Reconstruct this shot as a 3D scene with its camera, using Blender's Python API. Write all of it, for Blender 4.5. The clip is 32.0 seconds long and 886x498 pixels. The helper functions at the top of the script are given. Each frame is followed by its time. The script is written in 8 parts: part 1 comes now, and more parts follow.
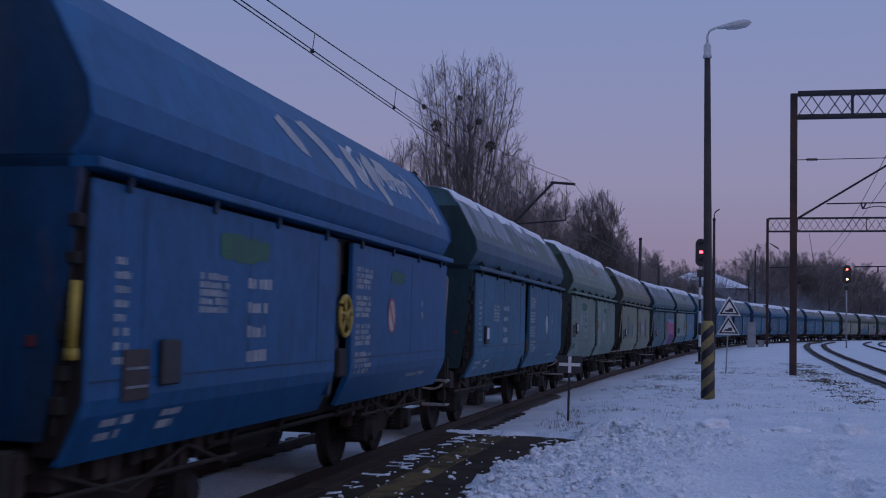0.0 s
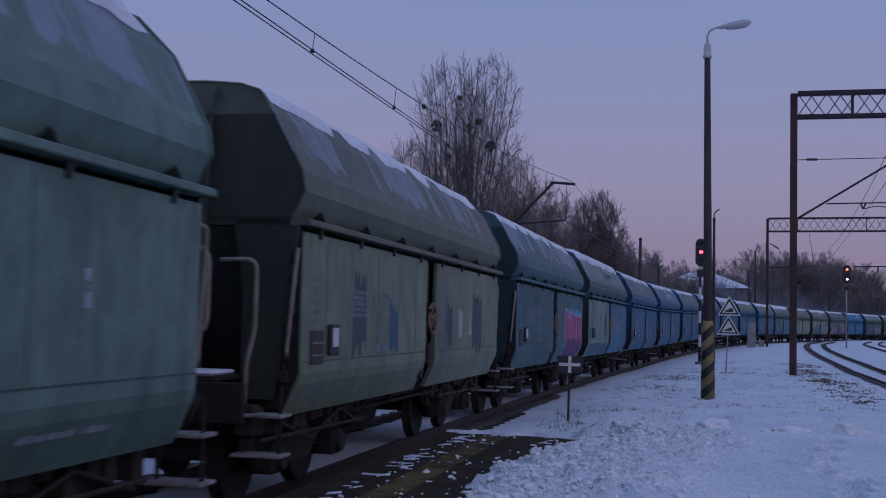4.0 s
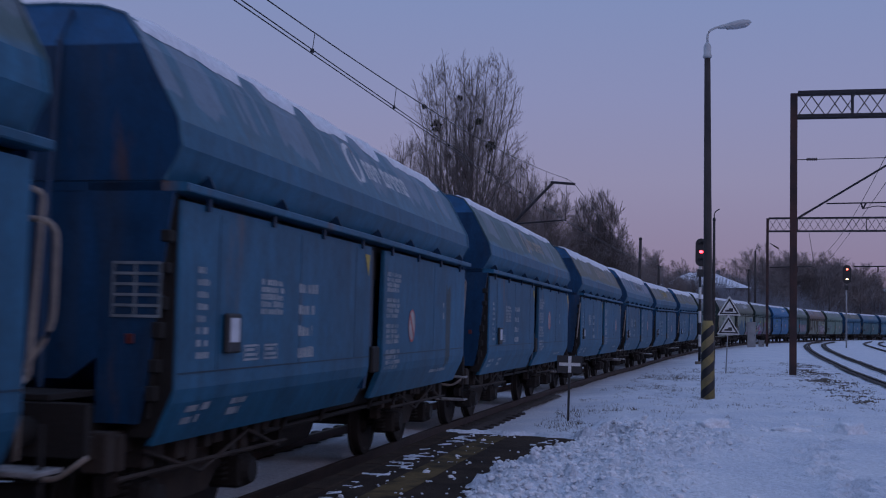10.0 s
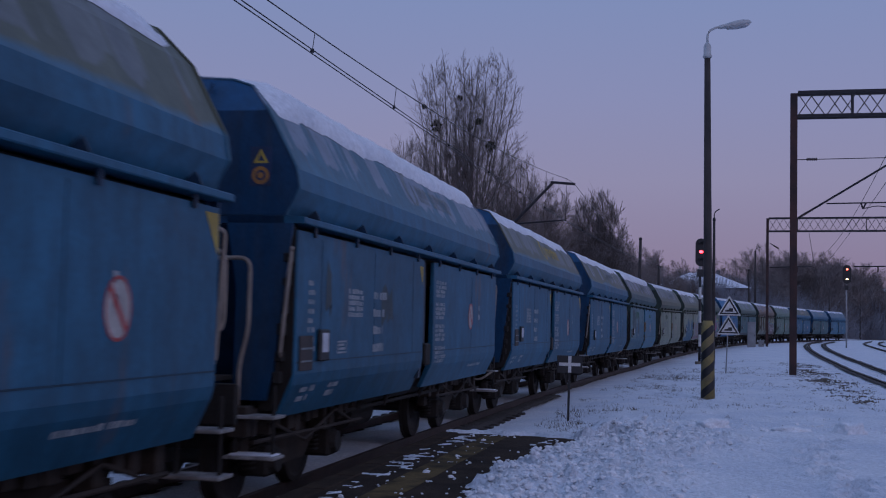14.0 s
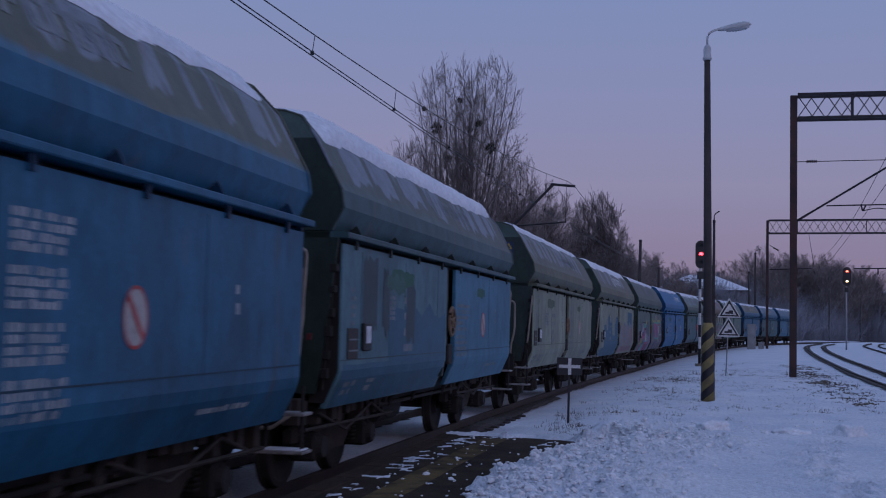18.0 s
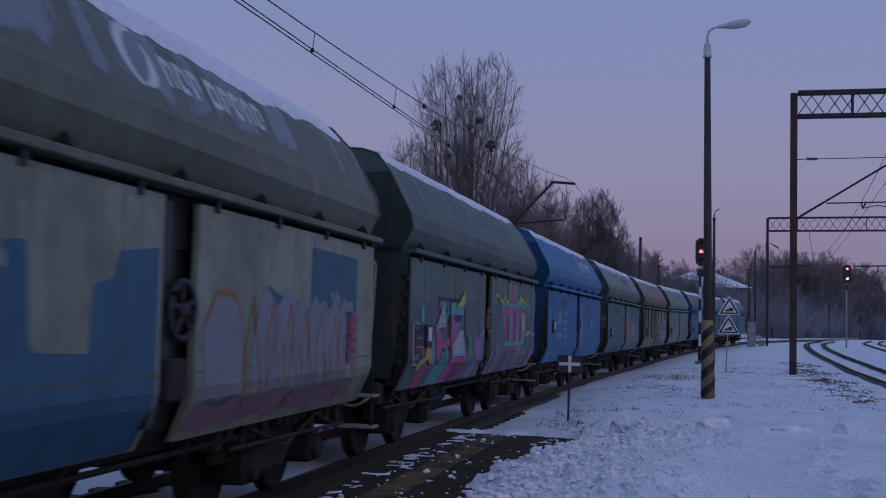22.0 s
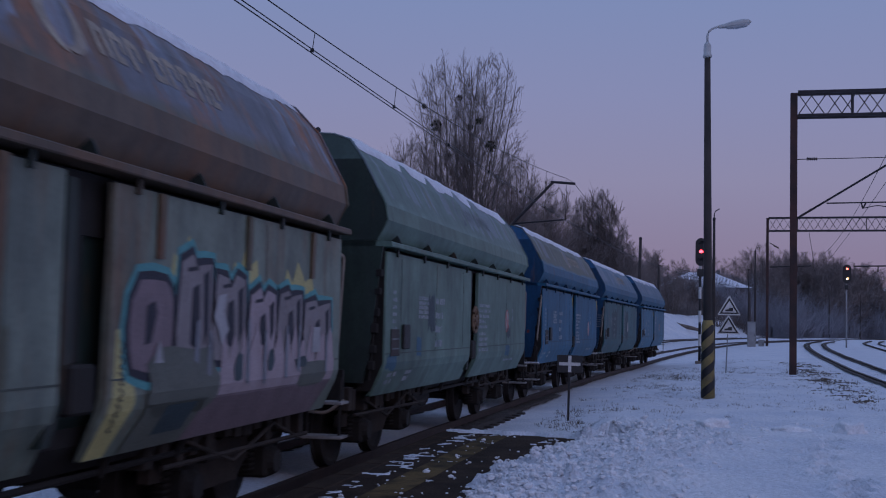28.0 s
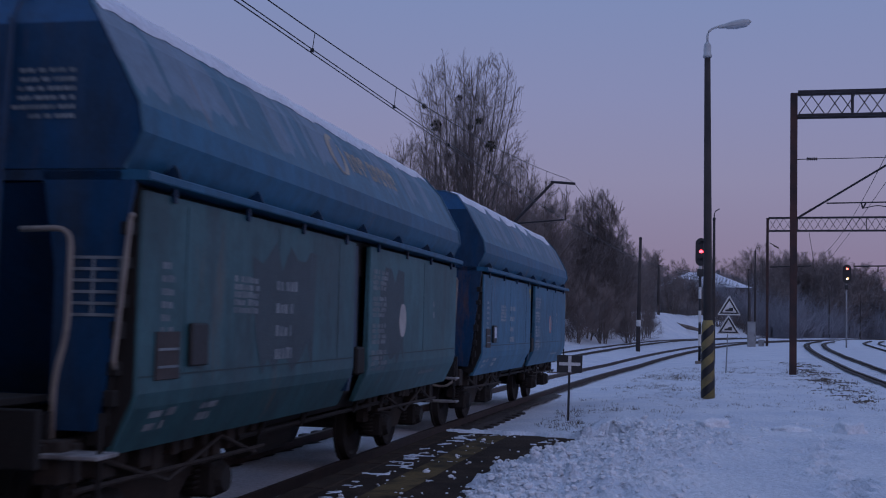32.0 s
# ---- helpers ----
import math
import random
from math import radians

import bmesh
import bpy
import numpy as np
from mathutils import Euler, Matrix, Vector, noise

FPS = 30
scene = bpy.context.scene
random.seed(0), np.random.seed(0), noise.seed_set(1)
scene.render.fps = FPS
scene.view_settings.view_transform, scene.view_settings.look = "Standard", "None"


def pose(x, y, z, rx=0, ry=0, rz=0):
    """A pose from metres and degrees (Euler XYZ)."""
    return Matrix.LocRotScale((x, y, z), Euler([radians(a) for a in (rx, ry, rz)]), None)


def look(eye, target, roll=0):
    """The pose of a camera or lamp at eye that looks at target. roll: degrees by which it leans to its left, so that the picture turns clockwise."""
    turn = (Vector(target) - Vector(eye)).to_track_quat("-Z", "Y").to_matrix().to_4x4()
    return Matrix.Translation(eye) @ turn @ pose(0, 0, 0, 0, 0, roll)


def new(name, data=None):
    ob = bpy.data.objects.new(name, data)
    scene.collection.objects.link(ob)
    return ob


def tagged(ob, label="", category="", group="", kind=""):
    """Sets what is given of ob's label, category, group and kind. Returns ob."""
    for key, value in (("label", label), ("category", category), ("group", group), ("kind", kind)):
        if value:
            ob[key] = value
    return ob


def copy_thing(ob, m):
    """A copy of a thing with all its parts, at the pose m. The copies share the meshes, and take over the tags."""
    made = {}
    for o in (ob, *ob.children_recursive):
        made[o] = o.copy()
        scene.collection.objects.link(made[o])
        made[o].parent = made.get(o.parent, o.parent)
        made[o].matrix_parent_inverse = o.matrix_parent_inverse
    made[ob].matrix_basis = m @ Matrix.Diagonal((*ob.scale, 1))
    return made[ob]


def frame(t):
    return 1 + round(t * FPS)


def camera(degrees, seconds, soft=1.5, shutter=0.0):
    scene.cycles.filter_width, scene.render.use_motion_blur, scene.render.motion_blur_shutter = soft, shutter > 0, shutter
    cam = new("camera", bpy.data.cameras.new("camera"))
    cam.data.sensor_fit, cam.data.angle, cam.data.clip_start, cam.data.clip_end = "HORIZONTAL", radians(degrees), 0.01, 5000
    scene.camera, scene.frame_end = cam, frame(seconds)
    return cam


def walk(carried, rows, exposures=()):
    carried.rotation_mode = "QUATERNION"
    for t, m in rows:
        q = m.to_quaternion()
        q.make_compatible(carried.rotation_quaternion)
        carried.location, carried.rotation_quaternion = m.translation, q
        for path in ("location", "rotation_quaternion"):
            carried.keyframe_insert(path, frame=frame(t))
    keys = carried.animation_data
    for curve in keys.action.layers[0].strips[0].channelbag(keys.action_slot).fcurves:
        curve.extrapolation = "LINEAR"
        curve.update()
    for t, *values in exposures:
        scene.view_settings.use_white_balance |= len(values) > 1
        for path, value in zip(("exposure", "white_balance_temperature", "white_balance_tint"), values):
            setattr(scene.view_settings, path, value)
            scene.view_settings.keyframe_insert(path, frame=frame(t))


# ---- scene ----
# ---------------------------------------------------------------- camera
cam = camera(41.44, 32.0, soft=1.08, shutter=0.3)
EYE = (0.0, 0.0, 1.8255)
PITCH = 0.06131            # radians above level
# seconds and the slight extra tilt of the tripod, in milliradians
SWAY = [(0, 0.45), (6, 0.45), (10, 0.3), (14, 0.3), (14.5, 0.6), (16.5, 1.45), (17.5, 2.0), (19, 2.2), (20, 2.5),
        (20.5, 2.1), (21, 1.45), (21.5, 0.6), (22, 0.0), (32, 0.0)]


def aim(extra):
    a = PITCH + extra / 1000.0
    return look(EYE, (0.0, 50.0 * math.cos(a), EYE[2] + 50.0 * math.sin(a)), 1.279)


walk(cam, [(t, aim(e)) for t, e in SWAY], [(0, 0.0), (10, -0.01), (20, -0.05), (32, -0.07)])

# ---------------------------------------------------------------- dusk sky and light
world = bpy.data.worlds.new("dusk_sky")
scene.world = world
world.use_nodes = True
wn, wl = world.node_tree.nodes, world.node_tree.links
wn.clear()
w_out = wn.new("ShaderNodeOutputWorld")
w_bg = wn.new("ShaderNodeBackground")
w_co = wn.new("ShaderNodeTexCoord")
w_sep = wn.new("ShaderNodeSeparateXYZ")
w_ramp = wn.new("ShaderNodeValToRGB")
wl.new(w_co.outputs["Generated"], w_sep.inputs[0])
wl.new(w_sep.outputs["Z"], w_ramp.inputs[0])
wl.new(w_ramp.outputs[0], w_bg.inputs[0])
wl.new(w_bg.outputs[0], w_out.inputs[0])
el = w_ramp.color_ramp.elements
el[0].position, el[0].color = 0.0, (0.23, 0.18, 0.275, 1)
el[1].position, el[1].color = 1.0, (0.22, 0.32, 0.62, 1)
for pos, col in ((0.05, (0.262, 0.212, 0.33, 1)), (0.12, (0.275, 0.262, 0.415, 1)), (0.19, (0.248, 0.27, 0.465, 1)),
                 (0.28, (0.208, 0.27, 0.49, 1)), (0.45, (0.21, 0.29, 0.54, 1))):
    e = el.new(pos)
    e.color = col
w_bg.inputs[1].default_value = 1.0

sun_data = bpy.data.lights.new("afterglow", "SUN")
sun_data.energy, sun_data.angle, sun_data.color = 0.27, radians(40), (1.0, 0.75, 0.85)
sun = new("afterglow", sun_data)
sun.matrix_world = look((30, -40, 22), (0, 0, 0))


# ---------------------------------------------------------------- materials
def shader(name):
    m = bpy.data.materials.new(name)
    m.use_nodes = True
    nt = m.node_tree
    b = nt.nodes["Principled BSDF"]
    return m, nt.nodes, nt.links, b


def coords(n, l, scale=(1, 1, 1), jitter=True):
    """Object coordinates, shifted by a random amount for each object."""
    tc = n.new("ShaderNodeTexCoord")
    mp = n.new("ShaderNodeMapping")
    mp.inputs["Scale"].default_value = scale
    if jitter:
        oi = n.new("ShaderNodeObjectInfo")
        mul = n.new("ShaderNodeMath")
        mul.operation, mul.inputs[1].default_value = "MULTIPLY", 37.0
        l.new(oi.outputs["Random"], mul.inputs[0])
        l.new(mul.outputs[0], mp.inputs["Location"])
    l.new(tc.outputs["Object"], mp.inputs["Vector"])
    return mp.outputs[0]


def noise_of(n, l, co, scale, detail=4, rough=0.55):
    t = n.new("ShaderNodeTexNoise")
    t.inputs["Scale"].default_value, t.inputs["Detail"].default_value, t.inputs["Roughness"].default_value = scale, detail, rough
    l.new(co, t.inputs["Vector"])
    return t.outputs["Fac"]


def ramp(n, l, fac, a, b):
    r = n.new("ShaderNodeMapRange")
    r.inputs["From Min"].default_value, r.inputs["From Max"].default_value = a, b
    l.new(fac, r.inputs["Value"])
    return r.outputs[0]


def mixc(n, l, fac, a, b, mode="MIX"):
    m = n.new("ShaderNodeMix")
    m.data_type, m.blend_type = "RGBA", mode
    if isinstance(fac, float):
        m.inputs[0].default_value = fac
    else:
        l.new(fac, m.inputs[0])
    for sock, v in ((m.inputs[6], a), (m.inputs[7], b)):
        if isinstance(v, tuple):
            sock.default_value = (*v[:3], 1)
        else:
            l.new(v, sock)
    return m.outputs[2]


def bump(n, l, b, fac, strength, dist=0.02):
    k = n.new("ShaderNodeBump")
    k.inputs["Strength"].default_value, k.inputs["Distance"].default_value = strength, dist
    l.new(fac, k.inputs["Height"])
    l.new(k.outputs[0], b.inputs["Normal"])


def surface(name, col, col2=None, scale=2.0, fine=40.0, rough=0.7, metal=0.0, bumpy=0.3, contrast=(0.35, 0.7), jitter=True, dist=0.02, spec=0.5):
    m, n, l, b = shader(name)
    b.inputs["Specular IOR Level"].default_value = spec
    co = coords(n, l, jitter=jitter)
    col2 = col2 or tuple(c * 0.65 for c in col)
    base = mixc(n, l, ramp(n, l, noise_of(n, l, co, scale), *contrast), col, col2)
    f = noise_of(n, l, co, fine, 3)
    base = mixc(n, l, ramp(n, l, f, 0.3, 0.75), base, mixc(n, l, 1.0, base, (0.72, 0.72, 0.72), "MULTIPLY"))
    l.new(base, b.inputs["Base Color"])
    b.inputs["Roughness"].default_value, b.inputs["Metallic"].default_value = rough, metal
    bump(n, l, b, f, bumpy, dist)
    return m


def wagon_paint(name, col, faded, rust=0.15, grime=0.5, patches=0.0, patch_col=(0.35, 0.42, 0.5)):
    """Old enamel on sheet steel: fading, streaks of grime that run down, rust and paler washed patches."""
    m, n, l, b = shader(name)
    co = coords(n, l)
    run = coords(n, l, (1.5, 1.5, 0.3))
    fade = ramp(n, l, noise_of(n, l, co, 0.55, 5, 0.6), 0.38, 0.68)
    base = mixc(n, l, fade, col, faded)
    streak = ramp(n, l, noise_of(n, l, run, 1.5, 6, 0.62), 0.47, 0.72)
    sm = n.new("ShaderNodeMath")
    sm.operation, sm.inputs[1].default_value = "MULTIPLY", grime
    l.new(streak, sm.inputs[0])
    base = mixc(n, l, sm.outputs[0], base, (0.035, 0.04, 0.045))
    wash = ramp(n, l, noise_of(n, l, coords(n, l, (1.9, 1.9, 0.35)), 1.1, 7, 0.7), 0.52, 0.78)
    wm = n.new("ShaderNodeMath")
    wm.operation, wm.inputs[1].default_value = "MULTIPLY", 0.35
    l.new(wash, wm.inputs[0])
    base = mixc(n, l, wm.outputs[0], base, tuple(v * 1.7 + 0.012 for v in faded))
    if patches > 0:
        pr = coords(n, l, (1.3, 1.3, 0.16))
        pf = ramp(n, l, noise_of(n, l, pr, 1.7, 2, 0.4), 0.56, 0.60)
        pm = n.new("ShaderNodeMath")
        pm.operation, pm.inputs[1].default_value = "MULTIPLY", patches
        l.new(pf, pm.inputs[0])
        base = mixc(n, l, pm.outputs[0], base, patch_col)
    if rust > 0:
        rf = ramp(n, l, noise_of(n, l, run, 0.9, 8, 0.7), 0.62 - 0.22 * rust, 0.78 - 0.1 * rust)
        base = mixc(n, l, rf, base, (0.16, 0.075, 0.035))
    mott = ramp(n, l, noise_of(n, l, coords(n, l, (1.0, 1.0, 0.6)), 4.5, 7, 0.7), 0.42, 0.66)
    base = mixc(n, l, mott, mixc(n, l, 1.0, base, (1.22, 1.22, 1.22), "MULTIPLY"), mixc(n, l, 1.0, base, (0.84, 0.85, 0.86), "MULTIPLY"))
    f = noise_of(n, l, co, 26, 5)
    base = mixc(n, l, ramp(n, l, f, 0.3, 0.8), base, mixc(n, l, 1.0, base, (0.76, 0.76, 0.76), "MULTIPLY"))
    l.new(base, b.inputs["Base Color"])
    b.inputs["Roughness"].default_value = 0.52
    b.inputs["Specular IOR Level"].default_value = 0.35
    waves = noise_of(n, l, co, 1.4, 2)
    bump(n, l, b, waves, 0.25, 0.05)
    return m


def hood_paint(name, low, high, rust, grime, patches):
    """Hood enamel: one tone low on the slope, an older one above it, and sharp-edged paler strips that run down."""
    m, n, l, b = shader(name)
    co, plain = coords(n, l), coords(n, l, jitter=False)
    run = coords(n, l, (2.6, 0.5, 0.3))
    sep = n.new("ShaderNodeSeparateXYZ")
    l.new(plain, sep.inputs[0])

    def math_(op, a, k):
        q = n.new("ShaderNodeMath")
        q.operation = op
        for i, v in enumerate((a, k)):
            if isinstance(v, float):
                q.inputs[i].default_value = v
            else:
                l.new(v, q.inputs[i])
        return q.outputs[0]
    wob = noise_of(n, l, co, 0.42, 4, 0.6)
    level = math_("ADD", sep.outputs["Z"], math_("MULTIPLY", wob, 0.4))
    tone = mixc(n, l, ramp(n, l, noise_of(n, l, co, 0.9, 5, 0.65), 0.35, 0.7), low, tuple(v * 1.4 for v in low))
    old = mixc(n, l, ramp(n, l, noise_of(n, l, run, 0.7, 5, 0.65), 0.35, 0.7), high, tuple(v * 1.35 for v in high))
    base = mixc(n, l, ramp(n, l, level, 3.44, 3.50), tone, old)
    streak = ramp(n, l, noise_of(n, l, run, 1.6, 6, 0.65), 0.47, 0.74)
    base = mixc(n, l, math_("MULTIPLY", streak, grime), base, (0.035, 0.04, 0.042))
    if patches > 0:
        strip = coords(n, l, (1.05, 0.0, 0.10))
        cols = ramp(n, l, noise_of(n, l, strip, 1.9, 3, 0.55), 0.49, 0.515)
        lim = math_("ADD", sep.outputs["Z"], math_("MULTIPLY", noise_of(n, l, coords(n, l, (2.2, 0.0, 0.0)), 1.3, 2), 0.55))
        up = ramp(n, l, lim, 3.66, 3.69)
        pm = math_("MULTIPLY", math_("MULTIPLY", cols, up), patches)
        base = mixc(n, l, pm, base, (0.225, 0.255, 0.325))
    if rust > 0:
        rf = ramp(n, l, noise_of(n, l, run, 1.1, 8, 0.7), 0.62 - 0.22 * rust, 0.76 - 0.1 * rust)
        base = mixc(n, l, rf, base, (0.17, 0.075, 0.032))
    if rust > 0.5:
        film = math_("MULTIPLY", ramp(n, l, noise_of(n, l, coords(n, l, (1.0, 0.6, 0.7)), 0.8, 5, 0.6), 0.47, 0.53), ramp(n, l, level, 3.40, 3.50))
        base = mixc(n, l, math_("MULTIPLY", film, 0.8), base, (0.125, 0.14, 0.18))
        base = mixc(n, l, ramp(n, l, noise_of(n, l, coords(n, l, (1.7, 0.5, 0.55)), 1.5, 7, 0.7), 0.54, 0.62), base, (0.25, 0.092, 0.034))
        base = mixc(n, l, math_("MULTIPLY", ramp(n, l, noise_of(n, l, coords(n, l, (3.0, 0.5, 0.35)), 1.2, 6, 0.65), 0.53, 0.66), 0.8), base, (0.038, 0.027, 0.023))
    mott = ramp(n, l, noise_of(n, l, co, 3.8, 7, 0.7), 0.42, 0.66)
    base = mixc(n, l, mott, mixc(n, l, 1.0, base, (1.13, 1.13, 1.13), "MULTIPLY"), mixc(n, l, 1.0, base, (0.82, 0.83, 0.83), "MULTIPLY"))
    f = noise_of(n, l, co, 24, 5)
    base = mixc(n, l, ramp(n, l, f, 0.3, 0.8), base, mixc(n, l, 1.0, base, (0.76, 0.76, 0.76), "MULTIPLY"))
    l.new(base, b.inputs["Base Color"])
    b.inputs["Roughness"].default_value = 0.5
    b.inputs["Specular IOR Level"].default_value = 0.45
    bump(n, l, b, noise_of(n, l, co, 1.4, 2), 0.25, 0.05)
    return m


def glow(name, col, strength):
    m, n, l, b = shader(name)
    b.inputs["Base Color"].default_value = (*col, 1)
    b.inputs["Emission Color"].default_value = (*col, 1)
    b.inputs["Emission Strength"].default_value = strength
    return m


M_SNOW = surface("snow", (0.88, 0.895, 0.93), (0.71, 0.755, 0.835), 0.7, 20, 0.75, bumpy=1.0, jitter=False, dist=0.055)
M_CLODSNOW = surface("packed_snow", (0.92, 0.93, 0.95), (0.84, 0.86, 0.90), 2, 30, 0.8, bumpy=0.6, dist=0.02)
M_ROOFSNOW = surface("snow_crust", (0.85, 0.87, 0.92), (0.7, 0.74, 0.82), 1.2, 18, 0.7, bumpy=0.5)
M_BALLAST = surface("dirty_ballast", (0.10, 0.085, 0.075), (0.05, 0.042, 0.04), 3, 30, 0.95, bumpy=1.0, jitter=False, dist=0.05)
M_RAIL = surface("rusty_rail", (0.075, 0.05, 0.04), (0.04, 0.03, 0.028), 2, 50, 0.6, metal=0.3)
M_SLEEPER = surface("tarred_sleeper", (0.055, 0.045, 0.04), (0.03, 0.026, 0.025), 3, 40, 0.9)
M_ASPHALT = surface("wet_asphalt", (0.068, 0.047, 0.034), (0.026, 0.020, 0.016), 1.8, 45, 0.95, bumpy=0.9, jitter=False, spec=0.1)
M_YELLOWLINE = surface("worn_yellow_paint", (0.055, 0.042, 0.026), (0.16, 0.11, 0.05), 2.6, 30, 0.95, contrast=(0.36, 0.58), jitter=False, spec=0.1)
M_FOOTPAINT = surface("dirty_yellow_foot_paint", (0.36, 0.28, 0.10), (0.20, 0.16, 0.09), 3, 35, 0.9)
M_CONCRETE = surface("weathered_concrete", (0.30, 0.27, 0.22), (0.17, 0.15, 0.13), 2, 35, 0.9)
M_POST = surface("dark_spun_concrete", (0.065, 0.052, 0.048), (0.032, 0.028, 0.028), 1.5, 35, 0.85)
M_STEEL = surface("rusty_mast_steel", (0.09, 0.042, 0.035), (0.035, 0.025, 0.025), 1.2, 25, 0.8, metal=0.1)
M_DARKSTEEL = surface("dark_girder_steel", (0.05, 0.045, 0.05), (0.03, 0.028, 0.03), 3, 40, 0.7, metal=0.3)
M_GALV = surface("galvanised_steel", (0.42, 0.42, 0.42), (0.3, 0.3, 0.31), 3, 40, 0.5, metal=0.5)
M_BLACK = surface("black_enamel", (0.02, 0.02, 0.022), (0.012, 0.012, 0.014), 3, 40, 0.5)
M_WHITE = surface("white_enamel", (0.75, 0.75, 0.73), (0.5, 0.5, 0.49), 4, 50, 0.5)
M_REDPAINT = surface("red_paint", (0.5, 0.06, 0.05), (0.35, 0.05, 0.05), 4, 50, 0.5)
M_YELLOW = surface("yellow_paint", (0.5, 0.36, 0.05), (0.33, 0.24, 0.05), 4, 40, 0.6)
M_TAN = surface("tan_handrail_paint", (0.34, 0.29, 0.24), (0.20, 0.165, 0.14), 5, 50, 0.6)
M_LAMPBODY = surface("pale_lamp_housing", (0.6, 0.62, 0.62), (0.45, 0.47, 0.48), 4, 40, 0.45)
M_LAMPGLASS = surface("lamp_bowl_plastic", (0.5, 0.52, 0.55), (0.42, 0.45, 0.48), 4, 40, 0.25)
# chassis grime; its near-black also serves as shade behind the door gap
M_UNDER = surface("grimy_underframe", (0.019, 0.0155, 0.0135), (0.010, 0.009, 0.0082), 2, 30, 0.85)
M_WHEEL = surface("dark_wheel_steel", (0.03, 0.024, 0.021), (0.016, 0.013, 0.012), 3, 40, 0.8, metal=0.1)
M_STEP = surface("worn_step_plate", (0.36, 0.35, 0.34), (0.14, 0.13, 0.125), 6, 40, 0.7)
M_BUSHSTEEL = surface("brown_bogie_grime", (0.046, 0.034, 0.027), (0.018, 0.0145, 0.0125), 3, 30, 0.95)
M_BARK = surface("grey_bark", (0.20, 0.17, 0.15), (0.12, 0.10, 0.09), 2, 20, 0.9)
M_TWIG = surface("bare_twigs", (0.27, 0.23, 0.215), (0.18, 0.15, 0.145), 0.4, 5, 0.95)
# distance haze is mixed into these two far colours as a paler tint
M_HAZETWIG = surface("hazed_far_wood", (0.40, 0.40, 0.44), (0.30, 0.30, 0.335), 0.15, 3, 0.95)
M_RIDGE = surface("far_wooded_slope", (0.20, 0.19, 0.205), (0.15, 0.143, 0.155), 0.05, 0.6, 0.95)
M_MISTLETOE = surface("mistletoe", (0.05, 0.06, 0.03), (0.03, 0.035, 0.02), 3, 20, 0.9)
M_GRASS = surface("dry_grass", (0.17, 0.13, 0.09), (0.08, 0.065, 0.05), 3, 20, 0.95)
M_WIRE = surface("copper_wire", (0.03, 0.028, 0.03), (0.02, 0.02, 0.02), 3, 20, 0.6, metal=0.5)
M_CERAMIC = surface("brown_insulator", (0.06, 0.03, 0.025), (0.04, 0.022, 0.02), 3, 20, 0.3)
M_PLASTER = surface("grey_house_plaster", (0.16, 0.15, 0.16), (0.11, 0.10, 0.11), 1, 10, 0.9)
M_WINDOW = surface("dark_window_glass", (0.03, 0.035, 0.045), (0.02, 0.025, 0.03), 1, 10, 0.15)
M_CABINET = surface("grey_cabinet_paint", (0.36, 0.37, 0.38), (0.26, 0.27, 0.28), 2, 30, 0.6)
M_DATAPLATE = surface("brown_data_plate", (0.06, 0.045, 0.04), (0.035, 0.03, 0.03), 6, 40, 0.7)
M_ORANGE = surface("orange_enamel", (0.42, 0.20, 0.04), (0.28, 0.13, 0.04), 5, 40, 0.6)
M_SIGNBLUE = surface("dark_blue_sign_enamel", (0.012, 0.035, 0.10), (0.01, 0.025, 0.06), 4, 40, 0.6)
M_TANMOTIF = surface("faded_tan_motif", (0.44, 0.38, 0.30), (0.27, 0.23, 0.19), 4, 50, 0.7)
M_WHITEMOTIF = surface("white_motif", (0.66, 0.68, 0.70), (0.5, 0.53, 0.56), 4, 50, 0.7)
M_REFLECTOR = surface("dull_red_reflector", (0.15, 0.03, 0.03), (0.09, 0.02, 0.02), 6, 50, 0.4)
M_RUSTWHEEL = surface("brown_handwheel_paint", (0.22, 0.14, 0.08), (0.12, 0.075, 0.05), 6, 50, 0.7)
M_DISC = surface("dirty_white_disc", (0.52, 0.49, 0.46), (0.36, 0.34, 0.33), 5, 50, 0.7)
M_PLATE = surface("dark_plate_holder", (0.03, 0.03, 0.032), (0.02, 0.02, 0.02), 4, 40, 0.6)
M_PAPER = surface("white_paper_label", (0.72, 0.74, 0.78), (0.55, 0.57, 0.62), 8, 60, 0.7)
M_STENCIL = surface("chalky_white_stencil", (0.40, 0.43, 0.45), (0.20, 0.25, 0.29), 5, 70, 0.75)
M_STENCIL_DIM = surface("worn_stencil", (0.26, 0.29, 0.30), (0.12, 0.15, 0.17), 5, 70, 0.75)
M_OLIVEPATCH = surface("olive_overpaint", (0.088, 0.128, 0.085), (0.11, 0.14, 0.10), 3, 30, 0.7)
M_GREENPATCH = surface("green_overpaint", (0.04, 0.135, 0.08), (0.04, 0.115, 0.09), 3, 30, 0.7)
M_RED_GLOW = glow("red_signal_lens", (1.0, 0.035, 0.055), 11.0)
M_AMBER_GLOW = glow("amber_signal_lens", (1.0, 0.10, 0.07), 9.0)
M_WARM_GLOW = glow("warm_signal_lens", (1.0, 0.62, 0.3), 8.0)


# ---------------------------------------------------------------- mesh helpers
def mesh_of(bm, name, material=None, smooth=False):
    me = bpy.data.meshes.new(name)
    bmesh.ops.recalc_face_normals(bm, faces=bm.faces)
    bm.to_mesh(me)
    bm.free()
    if material:
        me.materials.append(material)
    if smooth:
        me.polygons.foreach_set("use_smooth", [True] * len(me.polygons))
    return me


